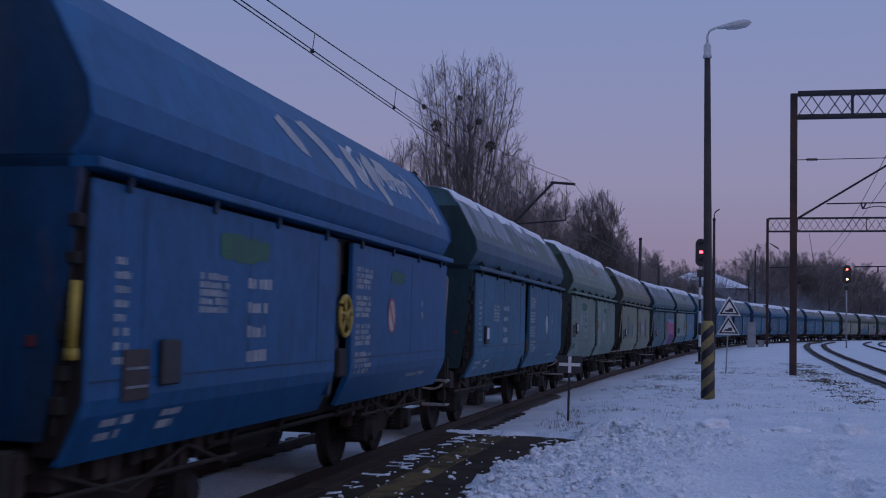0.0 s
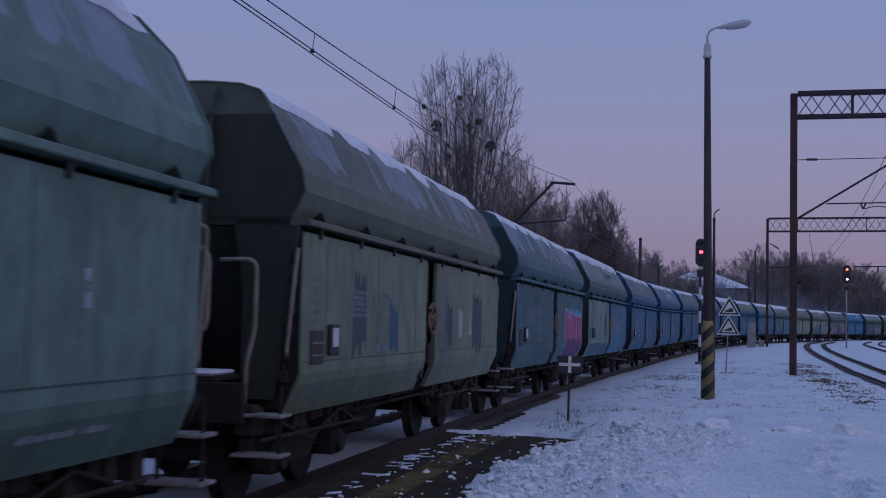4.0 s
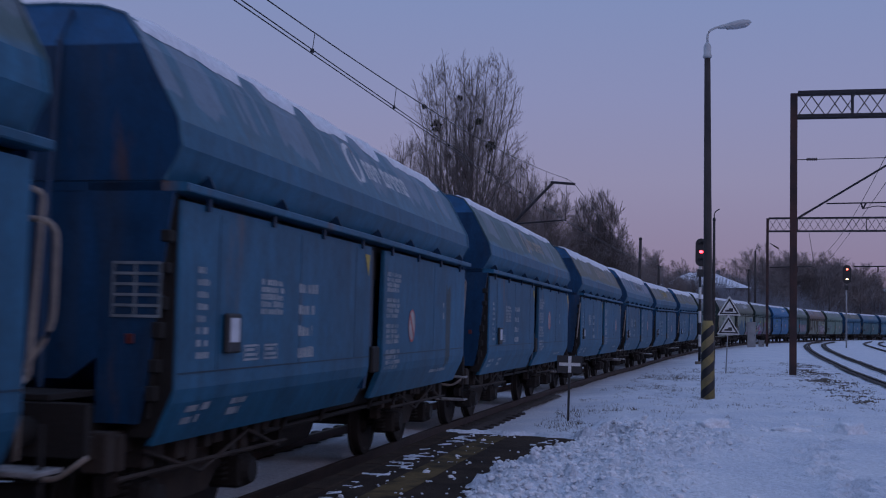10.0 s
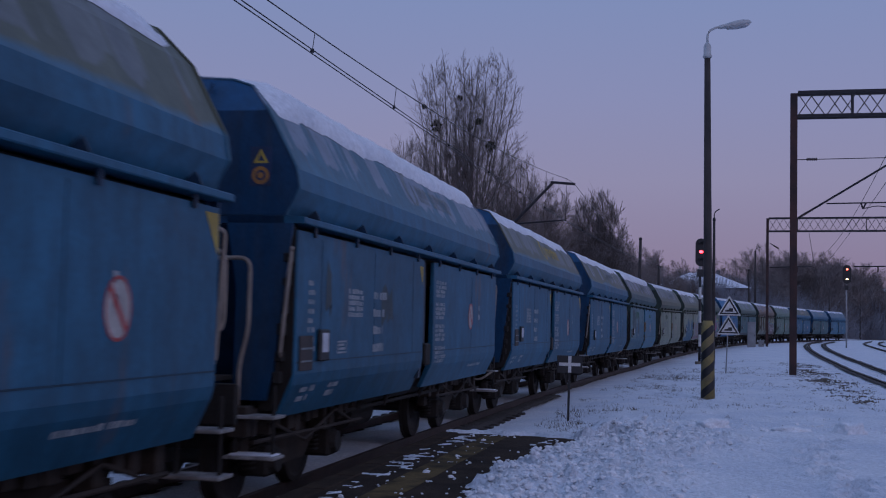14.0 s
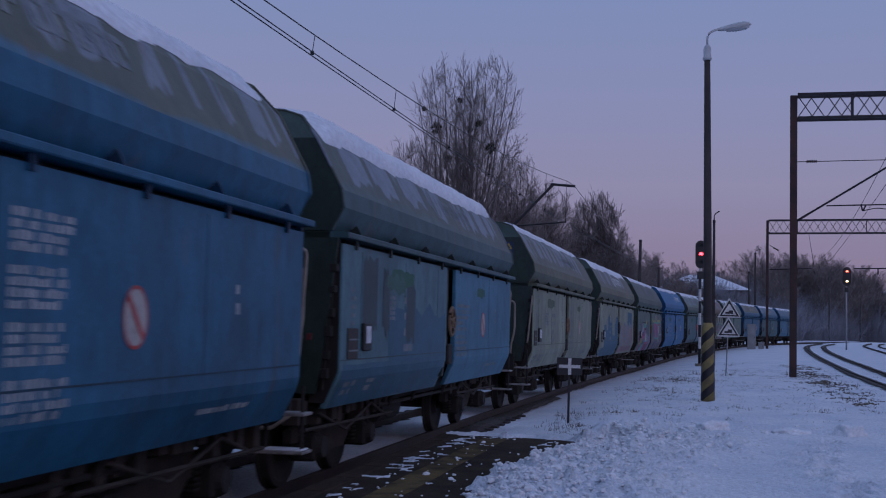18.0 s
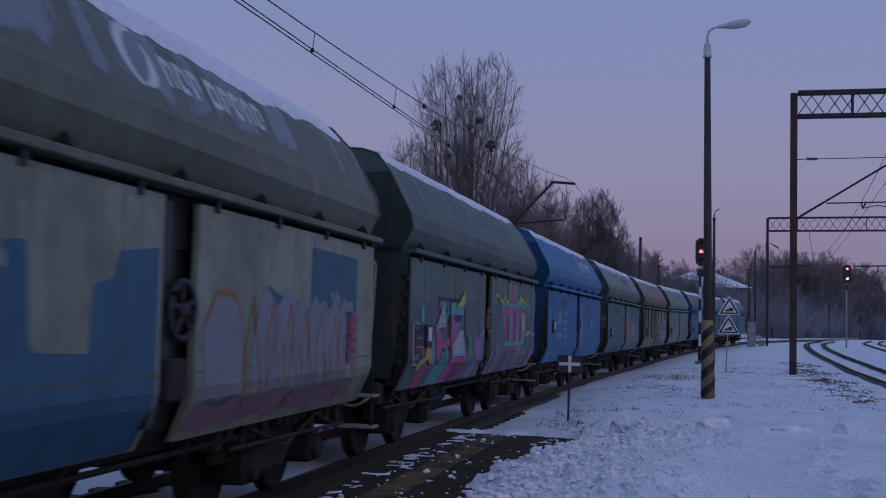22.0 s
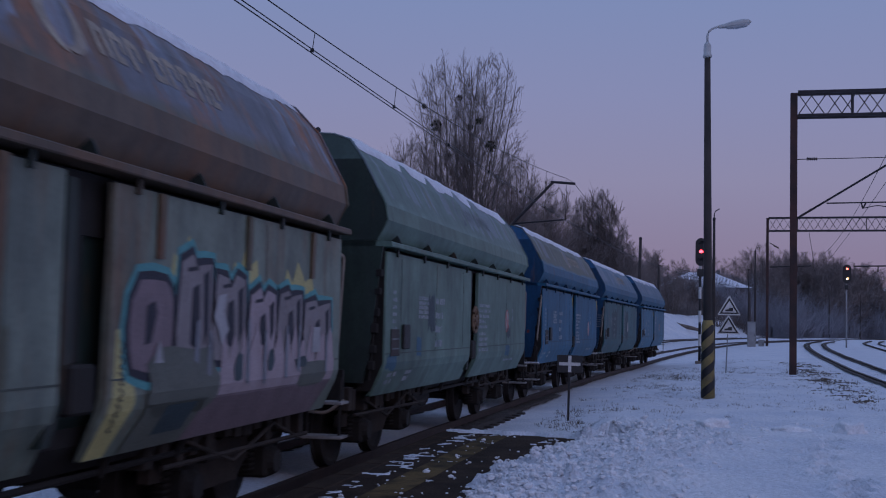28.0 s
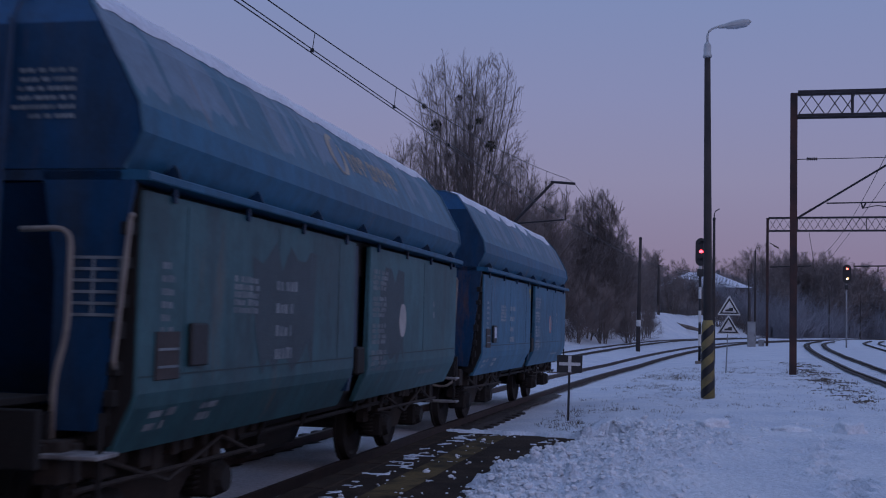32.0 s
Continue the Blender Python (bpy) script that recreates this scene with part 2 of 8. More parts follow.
def part(name, bm, material, parent, label="", smooth=False):
    ob = new(name, mesh_of(bm, name, material, smooth))
    ob.parent = parent
    if label:
        tagged(ob, label)
    return ob


def shared(name, me, material, parent, label="", kind=""):
    """A part on a mesh shared with other things, with a material of its own."""
    ob = new(name, me)
    ob.parent = parent
    ob.material_slots[0].link = "OBJECT"
    ob.material_slots[0].material = material
    if name in ("lettering", "faded_motif", "end_grid", "end_lettering", "data_plate_print"):
        kind = "stuff"
    return tagged(ob, label, kind=kind)


def thing(name, label, category, group="", kind="", at=None):
    ob = new(name)
    if at is not None:
        ob.matrix_basis = at
    return tagged(ob, label, category, group, kind)


def box(bm, x0, x1, y0, y1, z0, z1, bevel=0.0):
    vs = [bm.verts.new((x, y, z)) for x in (x0, x1) for y in (y0, y1) for z in (z0, z1)]
    fs = [bm.faces.new([vs[i] for i in q]) for q in ((0, 1, 3, 2), (4, 6, 7, 5), (0, 4, 5, 1), (2, 3, 7, 6), (0, 2, 6, 4), (1, 5, 7, 3))]
    if bevel > 0:
        es = {e for f in fs for e in f.edges}
        bmesh.ops.bevel(bm, geom=list(es), offset=bevel, segments=1, affect="EDGES")


def sweep(bm, profile, x0, x1, caps=True):
    """A closed outline of (y, z) drawn out along x."""
    a = [bm.verts.new((x0, y, z)) for y, z in profile]
    b = [bm.verts.new((x1, y, z)) for y, z in profile]
    k = len(profile)
    for i in range(k):
        bm.faces.new((a[i], a[(i + 1) % k], b[(i + 1) % k], b[i]))
    if caps:
        bm.faces.new(a)
        bm.faces.new(b)


def prism(bm, outline, y0, y1):
    """A closed outline of (x, z) drawn out along y."""
    a = [bm.verts.new((x, y0, z)) for x, z in outline]
    b = [bm.verts.new((x, y1, z)) for x, z in outline]
    k = len(outline)
    for i in range(k):
        bm.faces.new((a[i], a[(i + 1) % k], b[(i + 1) % k], b[i]))
    bm.faces.new(a)
    bm.faces.new(b)


def tube(bm, pts, r, n=8, r1=None):
    """A round bar through the points, from radius r to r1."""
    pts = [Vector(p) for p in pts]
    rings = []
    for i, p in enumerate(pts):
        d = (pts[min(i + 1, len(pts) - 1)] - pts[max(i - 1, 0)]).normalized()
        u = d.orthogonal().normalized() if abs(d.z) > 0.9 else d.cross(Vector((0, 0, 1))).normalized()
        v = d.cross(u)
        rr = r if r1 is None else r + (r1 - r) * i / (len(pts) - 1)
        rings.append([bm.verts.new(p + rr * (math.cos(2 * math.pi * k / n) * u + math.sin(2 * math.pi * k / n) * v)) for k in range(n)])
    for a, b in zip(rings, rings[1:]):
        for k in range(n):
            bm.faces.new((a[k], a[(k + 1) % n], b[(k + 1) % n], b[k]))
    bm.faces.new(rings[0])
    bm.faces.new(rings[-1])


def lathe(bm, rings, axis="y", n=20, centre=(0, 0, 0)):
    """Rings of (distance along the axis, radius), closed at both ends."""
    out = []
    for a, r in rings:
        ring = []
        for k in range(n):
            c, s = r * math.cos(2 * math.pi * k / n), r * math.sin(2 * math.pi * k / n)
            p = (c, a, s) if axis == "y" else (a, c, s) if axis == "x" else (c, s, a)
            ring.append(bm.verts.new(Vector(p) + Vector(centre)))
        out.append(ring)
    for a, b in zip(out, out[1:]):
        for k in range(n):
            bm.faces.new((a[k], a[(k + 1) % n], b[(k + 1) % n], b[k]))
    bm.faces.new(out[0])
    bm.faces.new(out[-1])


def bent(pts, r=0.09, steps=4):
    """Rounds the corners of a run of points."""
    pts = [Vector(p) for p in pts]
    out = [pts[0]]
    for a, b, c in zip(pts, pts[1:], pts[2:]):
        d1, d2 = (a - b).normalized(), (c - b).normalized()
        k = min(r, (a - b).length / 2, (c - b).length / 2)
        for i in range(steps + 1):
            t = i / steps
            out.append((1 - t) ** 2 * (b + d1 * k) + 2 * t * (1 - t) * b + t * t * (b + d2 * k))
    return out + [pts[-1]]


# ---------------------------------------------------------------- the line of the tracks
K_S = (0, 15, 30, 50, 75, 100, 140, 180, 230, 300)
K_V = (0.0, 0.0007, 0.0016, 0.00105, 0.0017, 0.002, 0.0022, 0.0018, 0.0028, 0.0026)
STEP = 0.5
TS = np.arange(-340, 420, STEP)
_k = np.interp(TS, K_S, K_V) * (TS > 0) * (TS < 320)
_h = np.cumsum(_k) * STEP
_i0 = int(np.argmin(abs(TS)))
TH = _h - _h[_i0] + 0.2188
TX, TY = np.cumsum(np.sin(TH)) * STEP, np.cumsum(np.cos(TH)) * STEP
TX, TY = TX - TX[_i0] - 5.45, TY - TY[_i0]
TZ = np.interp(TS, (20, 60, 120, 200), (0, -0.10, 0.30, 0.35))


def track(s, lat=0.0, z=0.0):
    """The place at s metres along the main line, lat metres to its right, z above its rails."""
    hd = np.interp(s, TS, TH)
    return Vector((np.interp(s, TS, TX) + math.cos(hd) * lat, np.interp(s, TS, TY) - math.sin(hd) * lat, np.interp(s, TS, TZ) + z))


def along(xs, ys):
    """For many points: metres along the main line and metres to its right."""
    xs, ys = np.asarray(xs, float).ravel(), np.asarray(ys, float).ravel()
    s, lat = np.empty(len(xs)), np.empty(len(xs))
    cx, cy, cs, ch = TX[::3], TY[::3], TS[::3], TH[::3]
    for i in range(0, len(xs), 4000):
        a, b = xs[i:i + 4000, None], ys[i:i + 4000, None]
        j = np.argmin((cx - a) ** 2 + (cy - b) ** 2, axis=1)
        dx, dy = xs[i:i + 4000] - cx[j], ys[i:i + 4000] - cy[j]
        s[i:i + 4000] = cs[j] + dx * np.sin(ch[j]) + dy * np.cos(ch[j])
        lat[i:i + 4000] = dx * np.cos(ch[j]) - dy * np.sin(ch[j])
    return s, lat


def waves(x, y, size, seed=0):
    """Smooth noise from -1 to 1 for one place."""
    return noise.noise(Vector((x / size + seed * 13.7, y / size - seed * 7.1, seed * 3.3)))


def smooth(a, b, v):
    t = np.clip((v - a) / (b - a), 0, 1)
    return t * t * (3 - 2 * t)


# ---------------------------------------------------------------- ground: one sheet to the horizon
def axis(*runs):
    out = []
    for a, b, d in runs:
        out += list(np.arange(a, b, d))
    return np.array(out + [runs[-1][1]])


def ground_height(x, y):
    x, y = np.asarray(x, float).ravel(), np.asarray(y, float).ravel()
    s, lat = along(x, y)
    z = np.interp(s, (20, 60, 120, 200), (0, -0.10, 0.30, 0.35)) - 0.15
    z = z + 3.4 * smooth(-9.5, -17, lat) * smooth(55, 85, s)
    z = z + 5.0 * smooth(-25, -70, lat) * smooth(60, 120, s)
    z = z + 7.0 * smooth(170, 330, y) * smooth(-6, -40, lat)
    bed = smooth(1.9, 1.35, abs(lat))
    z = z + 0.035 * smooth(0.75, 0.6, abs(lat)) - 0.02 * bed * smooth(0.7, 0.9, abs(lat))
    z = z + 0.10 * (1 - bed) * smooth(1.5, 3.5, abs(lat)) * smooth(30, 12, abs(lat))
    return z, s, lat, bed


gx = axis((-900, -120, 60), (-120, -30, 6), (-30, -4, 1.3), (-4, 0, 0.25), (0, 13, 0.13), (13, 20, 0.25), (20, 60, 0.9), (60, 150, 5), (150, 1200, 70))
gy = axis((-500, -40, 60), (-40, 14, 3), (14, 17, 0.4), (17, 34, 0.13), (34, 44, 0.25), (44, 62, 0.5), (62, 130, 1.1), (130, 260, 4), (260, 2600, 120))
GX, GY = np.meshgrid(gx, gy)
gz, gs, glat, gbed = ground_height(GX, GY)
rough = smooth(2.0, 3.0, glat) * smooth(60, 30, gs)
for i, (x, y) in enumerate(zip(GX.ravel(), GY.ravel())):
    if -30 < x < 60 and 10 < y < 130:
        gz[i] += (1 - gbed[i]) * (0.045 * waves(x, y, 5.5, 1) + 0.028 * waves(x, y, 1.3, 2) + rough[i] * (0.065 * waves(x, y, 0.6, 3) + 0.055 * waves(x, y, 0.3, 4)))
    elif abs(x) < 300 and y < 500:
        gz[i] += 0.25 * waves(x, y, 14, 5) * (1 - gbed[i])
nx, ny = len(gx), len(gy)
faces = [(j * nx + i, j * nx + i + 1, (j + 1) * nx + i + 1, (j + 1) * nx + i) for j in range(ny - 1) for i in range(nx - 1)]
gm = bpy.data.meshes.new("ground")
gm.from_pydata(list(zip(GX.ravel().tolist(), GY.ravel().tolist(), gz.tolist())), [], faces)
gm.polygons.foreach_set("use_smooth", [True] * len(gm.polygons))
gm.materials.append(M_SNOW)
tagged(new("ground", gm), "snow-covered open ground beside the railway tracks", "ground", kind="structure")


# ---------------------------------------------------------------- low platform the camera stands on
PLAT_Z, PLAT_END = 0.25, 17.6
pave = thing("pavement", "low station platform of dark wet asphalt, half covered by snow", "platform", kind="structure")
bm = bmesh.new()
ss = np.linspace(-30, PLAT_END, 60)
rows = []
for s in ss:
    a, b = track(s, 1.87), track(s, 16)
    rows.append([bm.verts.new((a.x, a.y, -0.3)), bm.verts.new((a.x, a.y, PLAT_Z)), bm.verts.new((b.x, b.y, PLAT_Z)), bm.verts.new((b.x, b.y, -0.3))])
for a, b in zip(rows, rows[1:]):
    for k in range(3):
        bm.faces.new((a[k], a[k + 1], b[k + 1], b[k]))
bm.faces.new(rows[0])
bm.faces.new(rows[-1])
part("asphalt", bm, M_ASPHALT, pave, "dark wet asphalt surface")
bm = bmesh.new()
lines = []
for s in np.linspace(-30, PLAT_END - 0.3, 110):
    w = 0.02 * waves(s, 0, 0.7, 8)
    a, b = track(s, 2.34 + w), track(s, 2.66 - w)
    lines.append([bm.verts.new((a.x, a.y, PLAT_Z + 0.004)), bm.verts.new((b.x, b.y, PLAT_Z + 0.004))])
for a, b in zip(lines, lines[1:]):
    bm.faces.new((a[0], a[1], b[1], b[0]))
part("safety_line", bm, M_YELLOWLINE, pave, "worn yellow safety line")
# edge slabs
bm = bmesh.new()
box(bm, -0.49, 0.49, -0.12, 0.12, -0.3, PLAT_Z + 0.012, 0.012)
slab = mesh_of(bm, "edge_slab", M_ASPHALT)
for i in range(24):
    s = PLAT_END - 0.5 - i
    o = new("edge_slab", slab)
    o.parent = pave
    o.matrix_basis = Matrix.Translation(track(s, 1.80)) @ pose(0, 0, 0, 0, 0, 90 - math.degrees(np.interp(s, TS, TH)))

# snow lying on the platform: thick to the right, thin torn streaks on the asphalt
px = axis((-8, -1.6, 0.4), (-1.6, 4.2, 0.055), (4.2, 9.5, 0.09), (9.5, 18, 0.4))
py = axis((-12, 8, 1.0), (8, 10, 0.1), (10, 19.5, 0.055), (19.5, 21.6, 0.09))
PX, PY = np.meshgrid(px, py)
ps, plat = along(PX, PY)
pz = np.zeros(PX.size)
foot = [(3.9, 11.1), (4.12, 11.6), (3.98, 12.2), (4.25, 12.7), (4.15, 13.3), (4.5, 13.6), (4.5, 14.3), (4.85, 14.7), (4.9, 15.4), (5.3, 15.9), (3.7, 10.5), (3.9, 10.0)]
for i, (x, y) in enumerate(zip(PX.ravel(), PY.ravel())):
    s, la = ps[i], plat[i]
    if la < 1.6:
        pz[i] = -0.4
        continue
    edge = 3.30 + 0.03 * (s - 12) + 0.24 * waves(x, y, 0.9, 11) + 0.22 * waves(x * 0.5, y * 1.6, 0.3, 12) + 0.10 * waves(x, y, 0.12, 10) + 0.75 * smooth(13.8, 17.2, s)
    edge = edge - 2.9 * smooth(17.45, 17.75, s + 0.22 * waves(x, y, 0.6, 13) + 0.35 * noise.noise(Vector((x * 2.6, y * 1.2, 3.0))))
    t = la - edge
    heap = math.exp(-((t - 0.9) / 1.0) ** 2) * smooth(5, 11, s)
    grain = smooth(2.2, 1.0, t) * smooth(6, 10, s)
    v = Vector((x, y, 0.4))
    lump = 0.12 * abs(noise.noise(v * 3.6)) + 0.10 * abs(noise.noise(v * 8.5)) + 0.075 * noise.noise(v * 17)
    endside = smooth(17.2, 17.6, s) * smooth(4.2, 3.4, la)
    heap, grain = heap * (1 - endside), grain * (1 - 0.85 * endside)
    z = min(max(t, -0.3) * 0.35, 0.07 - 0.055 * endside) + heap * 0.07 + (0.12 + grain) * lump * (t > 0) * min(1.0, t / 0.15) + 0.012 * waves(x, y, 1.6, 17)
    if t < 0:
        tear = 0.62 * noise.noise(Vector((x * 4.6, y * 4.6, 2.0))) + 0.62 * noise.noise(Vector((x * 11.0, y * 13.0, 8.0))) + 0.16 * waves(x, y, 1.3, 7)
        tear += 0.12 * smooth(2.4, 2.2, la) * smooth(1.85, 2.05, la) + 0.14 * smooth(-0.4, -0.05, t) - 0.10 * smooth(0.6, 0.1, abs(la - 2.75))
        z = max(z, -0.03 + min(0.038, 0.3 * max(0.0, tear - 0.22)))
    for fx, fy in foot:
        d = (x - fx) ** 2 + ((y - fy) * 0.55) ** 2
        if d < 0.09:
            z += 0.05 * math.exp(-((math.sqrt(d) - 0.18) / 0.05) ** 2) - 0.16 * math.exp(-d / 0.012)
    far = smooth(18.7, 20.4, y - 0.02 * x + 0.35 * waves(x, y, 1.1, 20)) if la > 3.6 else smooth(17.8, 18.7, s + 0.2 * waves(x, y, 0.7, 21))
    ridge = 0.10 * math.exp(-((y - 18.7 - 0.3 * waves(x, y, 2.1, 22)) / 0.3) ** 2) * max(0.0, waves(x, 3.3, 1.1, 23) + 0.1) * (1 + 2 * waves(x, y, 0.3, 24)) if la > 4 else 0.0
    pz[i] = PLAT_Z + z + ridge * 1.5 - far * 0.42
nx, ny = len(px), len(py)
faces = []
for j in range(ny - 1):
    for i in range(nx - 1):
        if plat[j * nx + i] > 1.72:
            faces.append((j * nx + i, j * nx + i + 1, (j + 1) * nx + i + 1, (j + 1) * nx + i))
sm_ = bpy.data.meshes.new("snow_layer")
sm_.from_pydata(list(zip(PX.ravel().tolist(), PY.ravel().tolist(), pz.tolist())), [], faces)
sm_.polygons.foreach_set("use_smooth", [True] * len(sm_.polygons))
sm_.materials.append(M_SNOW)
tagged(new("snow_layer", sm_), "bluish snow heaped beside the swept asphalt, with footprints", "snow", kind="stuff")


def snow_clod(x, y, w, d, h, seed):
    rng = random.Random(seed)
    bm = bmesh.new()
    bmesh.ops.create_icosphere(bm, subdivisions=4, radius=1.0)
    for v in bm.verts:
        p = v.co.copy()
        k = 1 + 0.34 * noise.noise(p * 1.5 + Vector((seed, 0, 0))) + 0.12 * noise.noise(p * 5.5 + Vector((0, seed, 0)))
        p = Vector([math.copysign(abs(c) ** 0.7, c) for c in p])
        v.co = Vector((p.x * w * k, p.y * d * k, max(-0.25, p.z) * h * k))
    ob = new("snow_clod", mesh_of(bm, "snow_clod", M_CLODSNOW, True))
    ob.matrix_basis = pose(x, y, float(pz[int(np.argmin((PX - x) ** 2 + (PY - y) ** 2))]) - 0.03, 0, 0, rng.uniform(-12, 12))
    tagged(ob, "broken block of shovelled snow on the platform edge", "snow block", "snow blocks on the platform edge")


for k, (x, y, w, d, h) in enumerate([(4.17, 17.85, 0.25, 0.2, 0.15), (5.18, 17.37, 0.29, 0.16, 0.085), (5.97, 17.15, 0.20, 0.2, 0.20), (3.82, 17.9, 0.10, 0.1, 0.07)]):
    snow_clod(x, y, w, d, h, k)

# crumbs of shovelled snow, far too many to count
rng = random.Random(15)
bm = bmesh.new()
bmesh.ops.create_icosphere(bm, subdivisions=1, radius=1.0)
ball_v, ball_f = [v.co.copy() for v in bm.verts], [[v.index for v in f.verts] for f in bm.faces]
bm.free()
vs, fs = [], []
for k in range(5200):
    s = rng.uniform(9.4, 18.3)
    la = 3.3 + 0.03 * (s - 12) + 0.6 * float(smooth(13.8, 17.2, s)) + abs(rng.gauss(0, 0.7))
    if k % 12 == 0:
        s, la = rng.uniform(19, 20.5), rng.uniform(3.8, 9)
    elif k % 70 == 1:
        la = rng.uniform(2.0, 3.3)
    c = track(s, la)
    i = int(np.argmin((PX - c.x) ** 2 + (PY - c.y) ** 2))
    r = rng.uniform(0.006, 0.016) + 0.024 * rng.random() ** 5
    o = Vector((c.x, c.y, max(pz[i], PLAT_Z if s < 17.5 else 0.0) + r * 0.25))
    b = len(vs)
    for v in ball_v:
        q = v * r * (1 + 0.5 * noise.noise(v * 1.3 + Vector((k * 3.1, 0, 0))))
        vs.append(o + Vector((q.x * 1.2, q.y, q.z * 0.8)))
    fs += [[b + a for a in f] for f in ball_f]
cm = bpy.data.meshes.new("snow_crumbs")
cm.from_pydata(vs, [], fs)
cm.materials.append(M_CLODSNOW)
tagged(new("snow_crumbs", cm), "loose crumbs of shovelled snow along the swept asphalt", "snow", kind="stuff")


# ---------------------------------------------------------------- tracks
def rail_line(parent, lat_of, off, s0, s1, step, lift, name="rail"):
    """A rail of flat-bottomed section along a line that runs lat_of(s) to the right of the main one."""
    prof = [(-0.07, -0.172), (0.07, -0.172), (0.07, -0.155), (0.012, -0.135), (0.012, -0.045), (0.036, -0.035), (0.036, -0.004), (0.028, 0.0), (-0.028, 0.0), (-0.036, -0.004), (-0.036, -0.035), (-0.012, -0.045), (-0.012, -0.135), (-0.07, -0.155)]
    bm = bmesh.new()
    prev = None
    for s in np.arange(s0, s1 + 0.01, step):
        ring = []
        for a, z in prof:
            ring.append(bm.verts.new(track(s, lat_of(s) + off + a, z + lift)))
        if prev:
            for i in range(len(prof)):
                bm.faces.new((prev[i], prev[(i + 1) % len(prof)], ring[(i + 1) % len(prof)], ring[i]))
        prev = ring
    part(name, bm, M_RAIL, parent, "dark rusty rail")


def strip(bm, lat_of, a, b, s0, s1, step, z, seed, wob=0.1):
    prev = None
    for s in np.arange(s0, s1 + 0.01, step):
        la, lb = lat_of(s) + a + wob * waves(s, 0, 0.5, seed), lat_of(s) + b + wob * waves(s, 5, 0.45, seed + 1)
        row = [bm.verts.new(track(s, la + (lb - la) * k / 4, z + (0.0 if k in (0, 4) else 0.03) + 0.02 * waves(s, k, 0.4, seed + 2))) for k in range(5)]
        if prev:
            for k in range(4):
                bm.faces.new((prev[k], prev[k + 1], row[k + 1], row[k]))
        prev = row


def railway(name, label, lat_of, s0, s1, step, ballast, sleepers=None, lift=0.0):
    t = thing(name, label, "railway track", kind="structure")
    for off in (-0.753, 0.753):
        rail_line(t, lat_of, off, s0, s1, step, lift)
    for k, (a, b, z, *ends) in enumerate(ballast):
        bm = bmesh.new()
        strip(bm, lat_of, a, b, *(ends or (s0, s1)), min(step, 0.6), z, 30 + k)
        part("ballast", bm, M_BALLAST, t, "dark crushed stone beside the rail")
    if sleepers:
        bm = bmesh.new()
        box(bm, -1.36, 1.36, -0.12, 0.12, -0.3, -0.128, 0.015)
        me = mesh_of(bm, "sleeper", M_SLEEPER)
        for s in np.arange(*sleepers):
            o = new("sleeper", me)
            o.parent = t
            o.matrix_basis = Matrix.Translation(track(s, lat_of(s))) @ pose(0, 0, 0, 0, 0, -math.degrees(np.interp(s, TS, TH)))
    return t


def main_line(s):
    return 0.0


def left_line(s):
    return float(np.interp(s, (0, 60, 72, 98, 121, 160, 240), (-4.5, -4.55, -4.9, -5.7, -6.7, -8.8, -14)))


def right_line(s):
    return float(np.mean(np.interp(s + np.array((-12, -6, 0, 6, 12)), (0, 43, 60, 83, 105, 127, 150, 175), (11.9, 11.75, 11.55, 10.5, 8.95, 7.1, 5.2, 3.4))))


def outer_line(s):
    return float(np.mean(np.interp(s + np.array((-12, -6, 0, 6, 12)), (40, 60, 99, 122, 149, 179), (18.8, 17.9, 15.4, 13.4, 10.7, 7.8))))


railway("track_1", "main railway track with rusty rails in thin snow", main_line, -40, 330, 1.0,
        [(0.79, 1.22, -0.138, -40, 34), (0.79, 0.92, -0.138, 34, 330), (-1.2, -0.79, -0.138, -40, 34), (-0.9, -0.79, -0.138, 34, 330), (0.55, 0.715, -0.13, -40, 45), (1.15, 1.76, -0.10, -30, 18.4)], (4.0, 27.0, 0.62))
railway("track_2", "curving railway siding in snow with dark ballast", right_line, 14, 158, 1.5,
        [(0.80, 1.02, 0.0), (0.52, 0.70, -0.01), (-0.70, -0.5, -0.01), (-1.05, -0.80, 0.0)], None, 0.07)
railway("track_3", "snowed-in railway track beyond the siding", outer_line, 60, 175, 2.0, [(0.80, 0.95, -0.02), (-0.95, -0.80, -0.02)], None, 0.08)
railway("track_4", "snowed-in railway track behind the train", left_line, -20, 230, 2.0, [(0.80, 1.0, -0.02)], None, 0.07)


